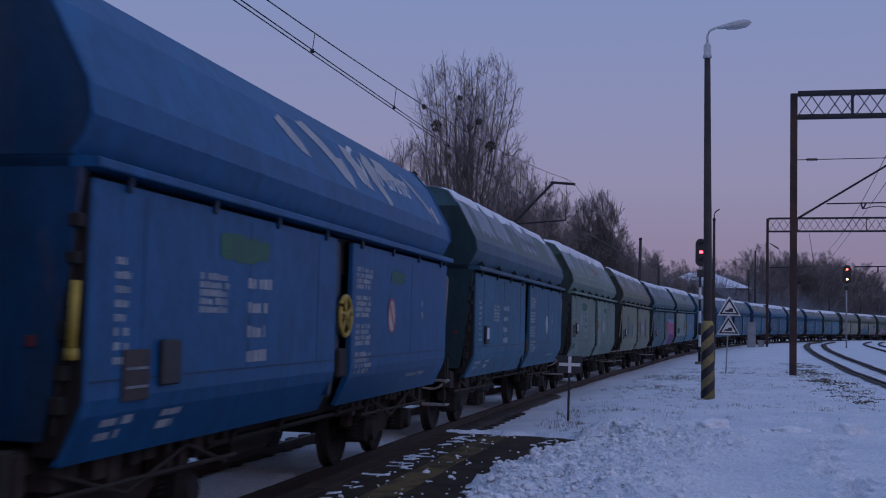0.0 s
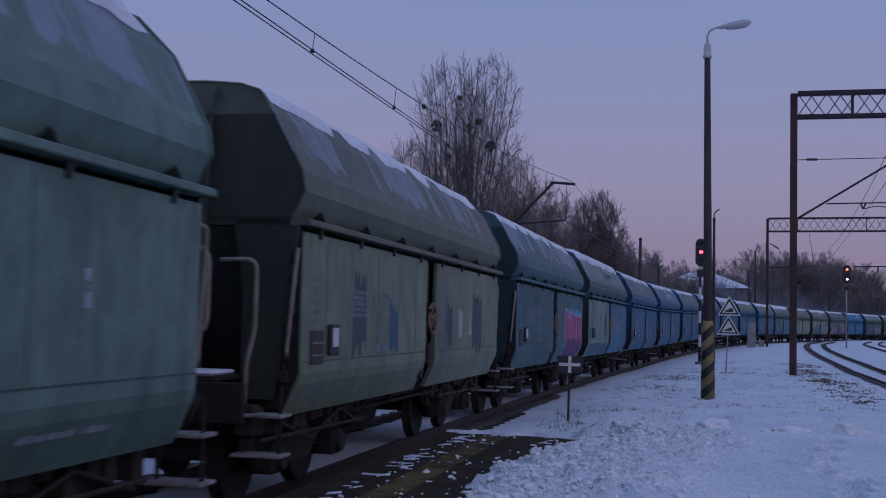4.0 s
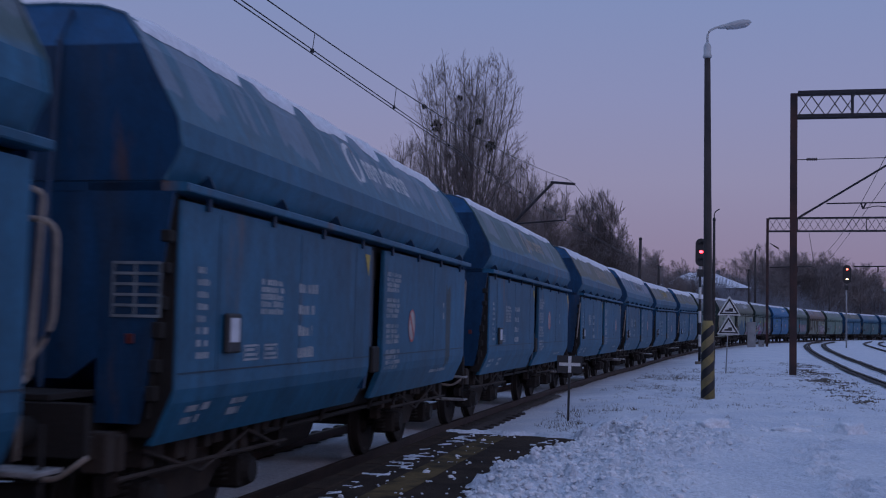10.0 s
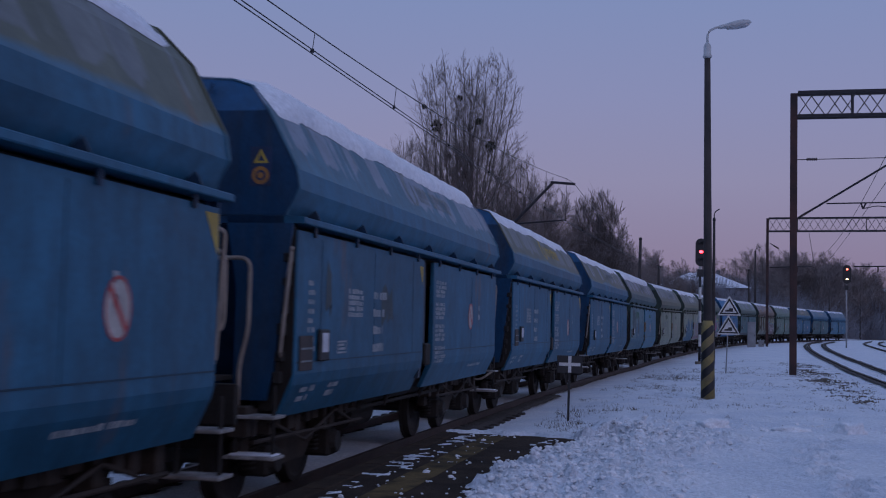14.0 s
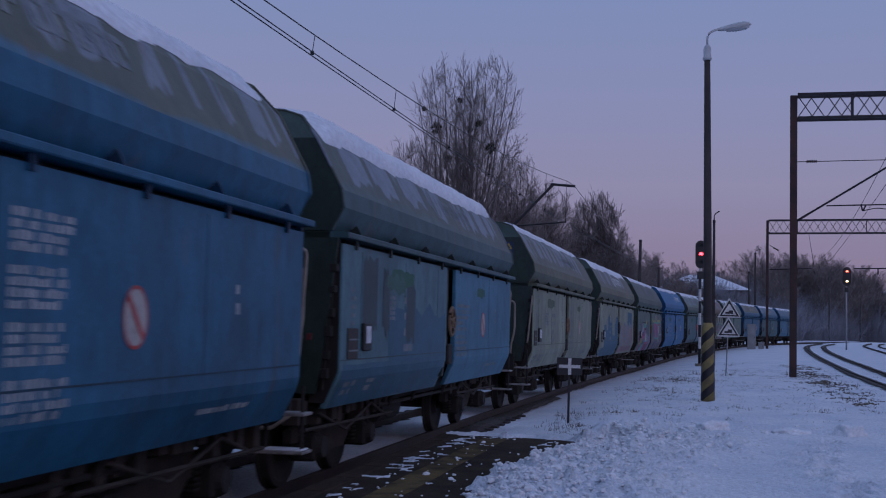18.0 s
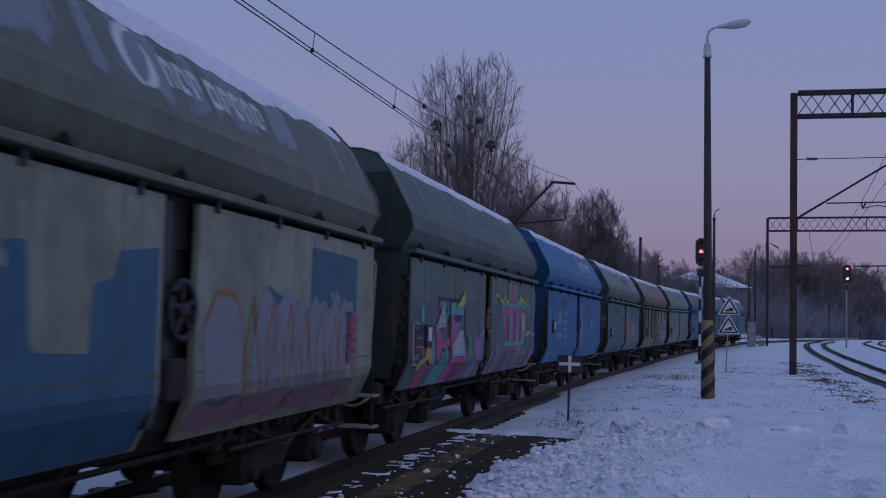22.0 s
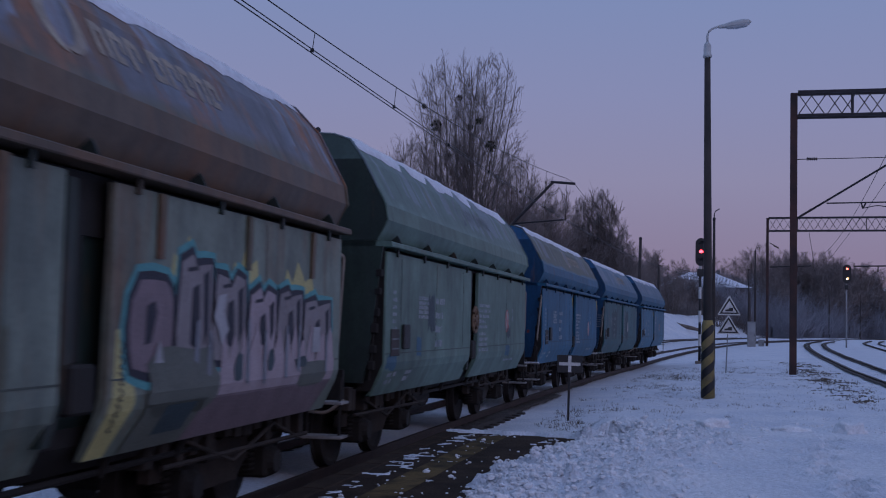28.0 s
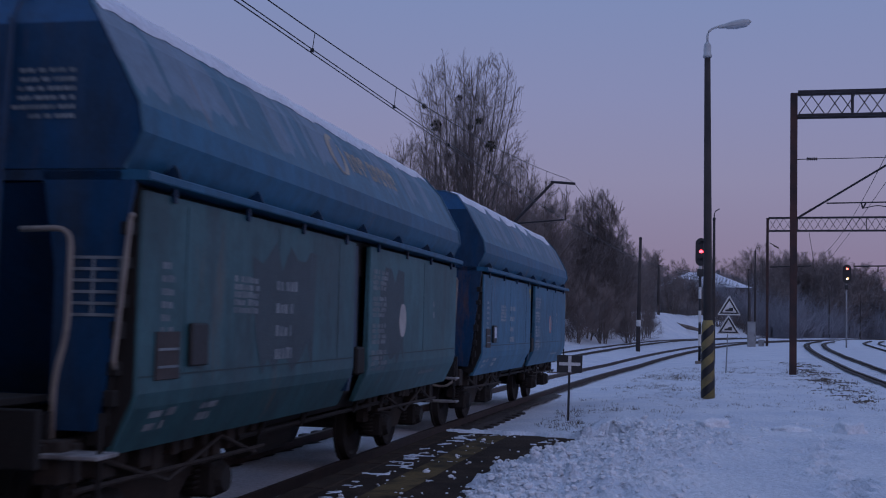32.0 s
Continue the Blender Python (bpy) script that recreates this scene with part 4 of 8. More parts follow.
def fan_tree(label, seed, at, lobes, twig, material=M_TWIG, bole=0.2, stem_r=0.12):
    """A leafless tree of many upright stems that fan out of one foot; its twigs end on the domes given as (across, half width, top, stems)."""
    rng = random.Random(seed)
    wood, fine = [], []

    def inside(p, cx, hw, top, limit):
        zc = top - hw * 1.9
        v = max(0.0, (p.z - zc) / (top - zc))
        return ((p.x - cx) / hw) ** 2 + (p.y / (hw * 0.9)) ** 2 + v * v < limit

    def shoot(p, d, length, r, k, rise, wild, dome, store):
        pts = [p]
        limit = rng.uniform(0.8, 1.13) ** 2
        for i in range(k):
            d = (d + Vector((rng.gauss(0, wild), rng.gauss(0, wild), rise))).normalized()
            q = p + d * length / k
            if not inside(q, *dome, limit):
                break
            store.append((p, q, r * (1 - 0.75 * i / k), r * (1 - 0.75 * (i + 1) / k)))
            p = q
            pts.append(p)
        return pts

    def fork(pts, t, spread):
        j = min(int(t * (len(pts) - 1)), len(pts) - 2)
        o = pts[j].lerp(pts[j + 1], t * (len(pts) - 1) - j)
        ax = (pts[j + 1] - pts[j]).normalized()
        side = ax.orthogonal().normalized()
        side.rotate(Matrix.Rotation(rng.uniform(0, 6.283), 3, ax))
        an = radians(rng.uniform(0.6, 1.2) * spread)
        return o, (ax * math.cos(an) + side * math.sin(an)).normalized()
    for cx, hw, top, stems in lobes:
        dome = (cx, hw, top)
        for k in range(stems):
            u, v = (2 * (k + rng.uniform(0.2, 0.8)) / stems - 1) * 0.88, rng.uniform(-0.7, 0.7)
            goal = Vector((cx + u * hw, v * hw * 0.8, top - hw * 1.9 * (1 - math.sqrt(max(0.05, 1 - 0.9 * u * u - 0.5 * v * v))) - rng.uniform(0.12, 0.34) * hw))
            pts = []
            for i in range(13):
                t = i / 12
                pts.append(Vector((goal.x * t ** 0.72, goal.y * t ** 0.75, goal.z * t)) + (Vector((rng.gauss(0, 0.11), rng.gauss(0, 0.11), 0)) if i else Vector()))
            for i in range(12):
                wood.append((pts[i], pts[i + 1], stem_r * (1 - 0.93 * i / 12) + 0.006, stem_r * (1 - 0.93 * (i + 1) / 12) + 0.006))
            n = 30
            for b in range(n):
                t = bole + (0.99 - bole) * (b + rng.random()) / n
                o, d = fork(pts, t, 52)
                br = shoot(o, d, top * (0.23 - 0.15 * t) * rng.uniform(0.6, 1.35), 0.05 * (1.1 - t), 5, 0.16, 0.08, dome, wood if t < 0.6 else fine)
                if len(br) < 2:
                    continue
                for c in range(6):
                    o2, d2 = fork(br, 0.15 + 0.85 * (c + rng.random()) / 6, 38)
                    tw = shoot(o2, d2, rng.uniform(0.6, 1.7) * (1.2 - 0.45 * t), twig * 1.5, 3, 0.14, 0.1, dome, fine)
                    if len(tw) > 1:
                        for e in range(3):
                            o3, d3 = fork(tw, 0.2 + 0.8 * rng.random(), 34)
                            shoot(o3, d3, rng.uniform(0.3, 0.75), twig, 2, 0.1, 0.1, dome, fine)
    t = thing("tree", label, "tree", at=at)
    a = new("trunk", limbs_mesh("trunk", wood, 5, M_BARK))
    b = new("crown", limbs_mesh("crown", fine, 3, material, twig * 0.75))
    a.parent = b.parent = t
    return t


def behind_line(x, y):
    """Whether a place lies on the far side of the main line, clear of it."""
    return float(along([x], [y])[1][0]) < -5.0


def top_over(x, y, up):
    """Height above the ground there of a point that stands up metres over the rails."""
    return up - gh(x, y) + 0.3


big = fan_tree("tall leafless poplar-like tree with mistletoe balls behind the tracks", 5, pose(1.6, 95, gh(1.6, 95) - 0.3),
               [(-1.5, 3.5, top_over(1.6, 95, 24.3), 8), (1.9, 3.2, top_over(1.6, 95, 24.1), 7), (0.1, 5.0, top_over(1.6, 95, 21.0), 7)], 0.0105)
rng = random.Random(8)
for k in range(9):
    x, y, z, r = ((-0.9, 0, 14.6, 0.55), (3.6, -0.3, 13.0, 0.5), (0.2, 0.5, 12.2, 0.32), (1.9, 0.2, 14.6, 0.3), (2.6, -0.4, 15.0, 0.33), (-2.6, 0.3, 10.6, 0.3), (1.0, 0.2, 17.0, 0.25), (-1.9, 0, 16.2, 0.22), (1.6, 0.4, 10.8, 0.35))[k]
    segs = []
    for i in range(70):
        d = Vector((rng.gauss(0, 1), rng.gauss(0, 1), rng.gauss(0, 1))).normalized()
        e = d * r * rng.uniform(0.6, 1.0)
        segs.append((d * 0.05, e, 0.03, 0.02))
        for j in range(3):
            g = (d + Vector((rng.gauss(0, 0.5), rng.gauss(0, 0.5), rng.gauss(0, 0.5)))).normalized()
            segs.append((e * 0.7, e * 0.7 + g * r * 0.4, 0.025, 0.02))
    o = new("mistletoe", limbs_mesh("mistletoe", segs, 3, M_MISTLETOE))
    o.parent = big
    o.location = (x - 1.5, y, z)
    tagged(o, "dark round mistletoe clump")

fan_tree("leafless tree with dense upright twigs", 11, pose(-2.9, 97, gh(-2.9, 97) - 0.3), [(0.0, 3.1, top_over(-2.9, 97, 17.8), 8)], 0.009)
fan_tree("leafless tree with fine upright branches beside a taller one", 12, pose(6.0, 99, gh(6.0, 99) - 0.3), [(0.0, 3.1, top_over(6.0, 99, 16.6), 8)], 0.009)
fan_tree("dark rounded leafless tree on the bank beside the track", 13, pose(14.9, 114, gh(14.9, 114) - 0.3), [(0.0, 3.3, top_over(14.9, 114, 15.2), 11)], 0.016, bole=0.1)
tpl = [tree("tree", "spreading leafless tree on the bank beside the track", 21, 9.6, 0.9, 0.55, 15, 8, 7, 0.16, pose(14.6, 116, gh(14.6, 116) - 0.3), 0.012, 0.08, 3, splay=10),
       tree("tree", "bushy leafless tree on the bank beside the track", 22, 7.6, 0.95, 0.5, 15, 8, 7, 0.14, pose(11.4, 110, gh(11.4, 110) - 0.3), 0.012, 0.05, 4, splay=16),
       tree("tree", "slender leafless tree in the thicket on the bank", 23, 9.0, 0.85, 0.7, 15, 8, 7, 0.13, pose(17.8, 121, gh(17.8, 121) - 0.3), 0.012, 0.05, 4, splay=14)]
# the thicket on the bank, then the woods beyond
spots = [(9.0, 104, 1.1), (10.2, 122, 1.05), (8.2, 113, 1.1), (13.4, 117, 0.8), (5.6, 108, 1.2), (16.4, 128, 0.95), (19.4, 126, 0.75), (15.6, 112, 0.65),
         (18.4, 134, 0.9), (21.8, 138, 0.66), (13.0, 106, 0.7), (9.6, 100, 0.75), (6.6, 98, 0.8), (20.0, 118, 0.5), (17.2, 108, 0.45), (23.0, 146, 0.55),
         (11.6, 99.5, 0.55), (14.2, 103, 0.5), (25.5, 150, 0.5), (2.5, 103, 1.0), (-1.0, 106, 0.9), (-6.5, 104, 0.8), (22.5, 128, 0.45), (26.0, 160, 0.7), (30.5, 172, 0.75), (34.5, 182, 0.7), (35.5, 177, 0.55), (38.0, 176, 0.6), (40.5, 177, 0.5), (37.0, 181, 0.62), (29.0, 166, 0.6), (33.2, 168, 0.62), (31.6, 160, 0.55), (34.6, 172, 0.6)]
rng = random.Random(4)
for k, (x, y, sc) in enumerate(spots):
    o = tpl[k % 3]
    copy_thing(o, pose(x, y, gh(x, y) - 0.3, 0, 0, rng.uniform(0, 360)) @ Matrix.Diagonal((sc, sc, sc, 1)))
for k in range(58):
    a = rng.uniform(0.0, 1.0)
    x, y = 34 + 98 * a + rng.uniform(-3, 3), 178 + 46 * rng.random() + 20 * a
    if 33 < x < 52 and y < 200:
        y += 28
    sc = rng.uniform(0.6, 0.95)
    if not behind_line(x, y):
        y += 45
    copy_thing(tpl[k % 3], pose(x, y, gh(x, y) - 0.3, 0, 0, rng.uniform(0, 360)) @ Matrix.Diagonal((sc * 1.15, sc * 1.15, sc, 1)))

for k in range(34):
    x, y = rng.uniform(52, 96), rng.uniform(184, 222)
    sc = rng.uniform(0.85, 1.2)
    if not behind_line(x, y):
        y += 45
    copy_thing(tpl[k % 3], pose(x, y, gh(x, y) - 0.3, 0, 0, rng.uniform(0, 360)) @ Matrix.Diagonal((sc * 1.2, sc * 1.2, sc, 1)))


def brushwood(name, label, places, n, h0, h1, seed, r, material):
    """A thicket of bare shoots: far too many to count."""
    rng = random.Random(seed)
    segs = []
    for x, y in places:
        if not behind_line(x, y):
            y += 34
        z = gh(x, y) - 0.2
        hh = rng.uniform(h0, h1)
        for i in range(n):
            b = Vector((x + rng.gauss(0, 0.5), y + rng.gauss(0, 0.5), z))
            d = Vector((rng.gauss(0, 0.32), rng.gauss(0, 0.32), 1)).normalized()
            m = b + d * hh * rng.uniform(0.3, 0.6)
            d2 = (d + Vector((rng.gauss(0, 0.4), rng.gauss(0, 0.4), 0.1))).normalized()
            e = m + d2 * hh * rng.uniform(0.2, 0.55)
            segs += [(b, m, r, r * 0.7), (m, e, r * 0.7, r * 0.4)]
            d3 = (d + Vector((rng.gauss(0, 0.7), rng.gauss(0, 0.7), 0.1))).normalized()
            segs.append((b.lerp(m, 0.7), b.lerp(m, 0.7) + d3 * hh * 0.35, r * 0.6, r * 0.35))
    ob = new(name, limbs_mesh(name, segs, 3, material))
    return tagged(ob, label, "undergrowth", kind="stuff")


rng = random.Random(6)
pl = []
for k in range(420):
    s, la = rng.uniform(82, 190), -rng.uniform(11.0, 34.0)
    p = track(s, la)
    if not (128 < s < 172 and la > -15.5):
        pl.append((p.x, p.y))
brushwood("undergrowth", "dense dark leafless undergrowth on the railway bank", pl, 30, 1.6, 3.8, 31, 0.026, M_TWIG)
# far shoots carry the haze in their own pale bluish colour
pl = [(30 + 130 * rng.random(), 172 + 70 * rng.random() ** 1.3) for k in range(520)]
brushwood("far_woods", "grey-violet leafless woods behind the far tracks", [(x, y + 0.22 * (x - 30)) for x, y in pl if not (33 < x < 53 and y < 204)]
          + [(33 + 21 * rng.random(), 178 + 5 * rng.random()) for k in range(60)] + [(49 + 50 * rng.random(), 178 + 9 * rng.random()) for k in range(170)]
          + [(55 + 45 * rng.random(), 186 + 34 * rng.random()) for k in range(420)], 34, 3.4, 8.0, 32, 0.036, M_HAZETWIG)

# wooded ridge that closes the view
bm = bmesh.new()
prev = None
for i in range(240):
    a = i / 239
    an = radians(-75 + 150 * a)
    d = 300 + 40 * math.sin(an * 3)
    x, y = d * math.sin(an) + 10, d * math.cos(an)
    row = []
    top = 12.0 + 2.0 * waves(i, 0, 21, 41) + 1.8 * waves(i, 0, 5, 42) + 2.0 * waves(i, 0, 1.7, 43)
    for k in range(7):
        t = k / 6
        row.append(bm.verts.new((x * (1 + 0.1 * t), y * (1 + 0.1 * t), -1 + (top + 1) * math.sin(t * math.pi / 2) + (1.0 * waves(i, k, 1.6, 44) if k else 0))))
    if prev:
        for k in range(6):
            bm.faces.new((prev[k], prev[k + 1], row[k + 1], row[k]))
    prev = row
ridge = new("backdrop", mesh_of(bm, "backdrop", M_RIDGE))
tagged(ridge, "distant dark wooded ridge", "woods", kind="structure")


# ---------------------------------------------------------------- house with a snowy roof among the trees
def house(x, y, z, turn):
    t = thing("house", "low grey house with a snow-covered hipped roof among bare trees", "house", at=pose(x, y, z, 0, 0, turn))
    w, d, h = 7.0, 4.5, 3.2
    for nm, b in (("wall", (-w, w, -d, -d + 0.35, 0, h)), ("wall", (-w, w, d - 0.35, d, 0, h)), ("wall", (-w, -w + 0.35, -d + 0.352, d - 0.352, 0, h)), ("wall", (w - 0.35, w, -d + 0.352, d - 0.352, 0, h))):
        bm = bmesh.new()
        box(bm, *b)
        part(nm, bm, M_PLASTER, t)
    bm = bmesh.new()
    o = 0.5
    lo = [bm.verts.new(v) for v in ((-w - o, -d - o, h), (w + o, -d - o, h), (w + o, d + o, h), (-w - o, d + o, h))]
    a, b = bm.verts.new((-2.0, 0, h + 2.5)), bm.verts.new((2.0, 0, h + 2.5))
    for f in ((lo[0], lo[1], b, a), (lo[2], lo[3], a, b), (lo[1], lo[2], b), (lo[3], lo[0], a), (lo[3], lo[2], lo[1], lo[0])):
        bm.faces.new(f)
    part("roof", bm, M_ROOFSNOW, t, "snow-covered roof")
    for k in range(4):
        bm = bmesh.new()
        cx = -5 + k * 3.3
        box(bm, cx - 0.6, cx + 0.6, -d - 0.04, -d - 0.003, 1.0, 2.4)
        win = part("window", bm, M_WINDOW, t)
        bm = bmesh.new()
        box(bm, cx - 0.7, cx + 0.7, -d - 0.08, -d - 0.042, 0.9, 0.99)
        part("sill", bm, M_WHITE, win)
    bm = bmesh.new()
    box(bm, 2.4, 3.0, 0.3, 0.9, h + 1.2, h + 3.0, 0.02)
    part("chimney", bm, M_PLASTER, t)


house(42.0, 190, 4.9, -8)

# tufts of dry grass that stick out of the snow
rng = random.Random(9)
segs = []
for k in range(2300):
    s = 20.5 + 38 * rng.random() ** 1.4
    la = rng.gauss(3.5, 1.0) if rng.random() < 0.62 else rng.uniform(2.2, 13)
    if la < 1.9:
        continue
    if waves(s, la, 3.0, 51) < -0.05 and rng.random() < 0.8:
        continue
    p = track(s, la)
    z = gh(p.x, p.y)
    for i in range(rng.randint(4, 10)):
        b = Vector((p.x + rng.gauss(0, 0.06), p.y + rng.gauss(0, 0.06), z - 0.03))
        d = Vector((rng.gauss(0, 0.5), rng.gauss(0, 0.5), 1)).normalized()
        ln = rng.uniform(0.03, 0.11)
        segs.append((b, b + d * ln, 0.0035, 0.002))
for k in range(1000):
    s, la = rng.uniform(30, 74), rng.uniform(4.5, 10.5)
    if waves(s, la, 2.2, 53) < 0.02:
        continue
    p = track(s, la)
    z = gh(p.x, p.y)
    for i in range(rng.randint(3, 7)):
        b = Vector((p.x + rng.gauss(0, 0.1), p.y + rng.gauss(0, 0.1), z - 0.03))
        d = Vector((rng.gauss(0, 0.7), rng.gauss(0, 0.7), 1)).normalized()
        segs.append((b, b + d * rng.uniform(0.04, 0.11), 0.004, 0.003))
for k in range(260):
    s = rng.uniform(34, 70)
    la = right_line(s) - 2.6 + rng.gauss(0, 0.45)
    p = track(s, la)
    z = gh(p.x, p.y)
    for i in range(rng.randint(3, 9)):
        b = Vector((p.x + rng.gauss(0, 0.12), p.y + rng.gauss(0, 0.12), z))
        d = Vector((rng.gauss(0, 1), rng.gauss(0, 1), 0.4)).normalized()
        segs.append((b, b + d * rng.uniform(0.03, 0.09), 0.02, 0.012))
tagged(new("dry_grass", limbs_mesh("dry_grass", segs, 3, M_GRASS)), "sparse dry grass tufts poking through the snow", "grass", kind="stuff")

# fallen trunk on the snowy bank
lg = thing("log", "dark fallen log on the snowy bank", "log", at=pose(31.5, 152, gh(31.5, 152) + 0.15, 0, 12, -20))
bm = bmesh.new()
tube(bm, [(-2.0, 0, 0.1), (-0.6, 0.05, 0.0), (0.8, 0, 0.05), (2.0, 0.1, 0.0)], 0.32, 9, 0.22)
part("trunk", bm, M_BARK, lg, "", True)


# ---------------------------------------------------------------- the train
WL = 12.79                       # length of a wagon over the buffers
PIVOT, AXLE = 3.68, 0.937
FRONT, REAR = -5.14, 5.67        # ends of the body along the wagon
WHEEL_R = 0.46
DOOR = [(1.585, 2.645), (1.585, 1.30), (1.56, 1.20), (1.42, 0.90)]     # outline of the side door: out, up
HOOD = [(1.49, 2.775), (1.612, 3.02), (1.58, 3.21), (1.285, 3.76), (1.06, 4.02), (0.84, 4.095), (0.45, 4.13)]
LEAN = 0.62                      # how far the top of each end leans inwards, per metre above the break


def d_out(z):
    zs, ys = [p[1] for p in DOOR][::-1], [p[0] for p in DOOR][::-1]
    return float(np.interp(z, zs, ys))


def h_out(v):
    """A place on the hood's slope by its distance v up the slope from the lower fold."""
    (ya, za), (yb, zb) = HOOD[2], HOOD[3]
    ln = math.hypot(yb - ya, zb - za)
    return ya + (yb - ya) * v / ln, za + (zb - za) * v / ln


def thick(outline, t):
    """A closed band of thickness t along an open outline of (out, up)."""
    return outline + [(y - t, z) for y, z in reversed(outline)]


def build_meshes():
    me = {}

    def put(name, bm, m=M_UNDER, smooth_=False):
        me[name] = mesh_of(bm, name, m, smooth_)
    for name, x0, x1 in (("front_door", FRONT + 0.10, 0.01), ("rear_door", 0.61, REAR - 0.06)):
        for side, sg in (("", -1), ("_far", 1)):
            bm = bmesh.new()
            sweep(bm, [(sg * y, z) for y, z in thick(DOOR, 0.06)], x0, x1)
            bmesh.ops.bevel(bm, geom=[e for e in bm.edges if abs(e.verts[0].co.x - e.verts[1].co.x) < 1e-6], offset=0.012, segments=1, affect="EDGES")
            put(name + side, bm)
        bm = bmesh.new()
        box(bm, x0 + 0.02, x1 - 0.02, -1.590, -1.5855, 1.405, 1.418)
        for f in ((0.14, 0.52, 0.88) if name == "front_door" else (0.55,)):
            x = x0 + (x1 - x0) * f
            box(bm, x - 0.005, x + 0.005, -1.588, -1.5855, 1.42, 2.60)
        put(name + "_seam", bm)
    # hood in two pieces, and its ends, whose tops lean inwards
    def lean(z):
        return LEAN * max(0.0, z - HOOD[3][1])
    for nm, prof in (("hood_skirt", HOOD[:3]), ("hood", HOOD[2:])):
        bm = bmesh.new()
        sweep(bm, [(-y, z) for y, z in prof] + [(y, z) for y, z in reversed(prof)], FRONT, REAR, caps=nm == "hood_skirt")
        for v in bm.verts:
            v.co.x += lean(v.co.z) * (1 if v.co.x < 0 else -1)
        put(nm, bm)
    rim = [(-y, z) for y, z in HOOD] + [(y, z) for y, z in reversed(HOOD)]
    for nm, x0, sg in (("front", FRONT - 0.004, 1), ("rear", REAR + 0.004, -1)):
        bm = bmesh.new()
        bm.faces.new([bm.verts.new((x0, y, z)) for y, z in rim if z < 3.77])
        put(nm + "_hood_end", bm)
        bm = bmesh.new()
        bm.faces.new([bm.verts.new((x0 + sg * lean(z), y, z)) for y, z in rim if z > 3.75])
        put(nm + "_hood_brow", bm)
        bm = bmesh.new()
        tube(bm, [(x0 + sg * lean(z), y * 1.004, z + 0.003) for y, z in rim], 0.014, 6)
        put(nm + "_rim", bm)
    for nm, x0, x1 in (("end_wall", FRONT + 0.004, FRONT + 0.05), ("rear_end_wall", REAR - 0.05, REAR - 0.004)):
        # lower part of the end: two wings and a sloping hopper plate between them
        bm = bmesh.new()
        for sg in (-1, 1):
            prism_pts = [(sg * 1.565, 2.76), (sg * 1.40, 1.30), (sg * 1.34, 1.06), (sg * 1.02, 1.06), (sg * 1.02, 2.1), (sg * 0.9, 2.76)]
            sweep(bm, prism_pts, x0, x1)
        sweep(bm, [(-1.60, 2.70), (1.60, 2.70), (1.60, 2.771), (-1.60, 2.771)], x0, x1)
        put(nm, bm)
        bm = bmesh.new()
        s = 1 if x0 < 0 else -1
        e = x0 if x0 < 0 else x1
        a = [(e + s * 0.06, 2.69), (e + s * 0.10, 2.69), (e + s * 1.45, 1.1), (e + s * 1.41, 1.1)]
        prism(bm, a, -1.5, 1.5)
        put(nm + "_slope", bm)
    bm = bmesh.new()
    sweep(bm, [(-1.30, 2.69), (-1.56, 2.69), (-1.56, 1.30), (-1.42, 0.96), (-1.25, 0.96)], FRONT + 0.085, FRONT + 0.10)
    put("corner_backing", bm)
    bm = bmesh.new()
    rr = random.Random(21)
    for z in (1.22, 1.42, 1.66, 1.86, 2.12, 2.34):
        w = 1.44 + 0.10 * (z - 1.2) / 1.4
        box(bm, FRONT - 0.01 + rr.uniform(0, 0.02), FRONT + 0.08, -w - 0.035, -w + 0.04, z, z + rr.uniform(0.06, 0.13), 0.008)
    tube(bm, [(FRONT + 0.04, -1.41, 1.1), (FRONT + 0.04, -1.53, 2.6)], 0.018, 6)
    put("door_gear", bm)
    bm = bmesh.new()
    tube(bm, bent([(FRONT - 0.64, -0.45, 0.80), (FRONT - 0.66, -1.12, 0.74), (FRONT - 0.66, -1.34, 0.90)], 0.08), 0.02, 7)
    put("uncoupling_bar", bm, M_TAN, True)
    # clutter that hangs below the body over each bogie: brackets, brake rods, spring caps
    for nm, c in (("front_rigging", -PIVOT), ("rear_rigging", PIVOT)):
        bm = bmesh.new()
        rr = random.Random(nm)
        for i in range(13):
            x = c - 1.75 + i * 0.285 + rr.uniform(-0.05, 0.05)
            z0, z1 = rr.uniform(0.60, 0.80), rr.uniform(0.98, 1.06)
            box(bm, x - rr.uniform(0.05, 0.12), x + rr.uniform(0.05, 0.12), -1.30 + rr.uniform(0, 0.06), -1.10, z0, z1, 0.01)
        box(bm, c - 1.8, c + 1.8, -1.2, -1.08, 0.84, 1.0, 0.01)
        tube(bm, [(c - 1.7, -1.33, 0.70), (c + 1.7, -1.33, 0.66)], 0.02, 6)
        tube(bm, [(c - 1.3, -1.33, 0.86), (c - 0.3, -1.33, 0.60), (c + 0.7, -1.33, 0.84), (c + 1.5, -1.33, 0.62)], 0.018, 6)
        put(nm, bm, M_BUSHSTEEL)
    bm = bmesh.new()
    sweep(bm, [(-1.018, 2.698), (1.018, 2.698), (1.018, 1.52), (0.8, 1.36), (-0.8, 1.36), (-1.018, 1.52)], FRONT + 0.006, FRONT + 0.04)
    put("end_sheet", bm)
    bm = bmesh.new()
    tube(bm, [(FRONT - 0.03, -1.565, 2.02), (FRONT - 0.03, -1.55, 1.62)], 0.03, 7)
    box(bm, FRONT - 0.05, FRONT + 0.0, -1.58, -1.52, 1.55, 1.62)
    put("lever", bm, M_YELLOW, True)
    bm = bmesh.new()
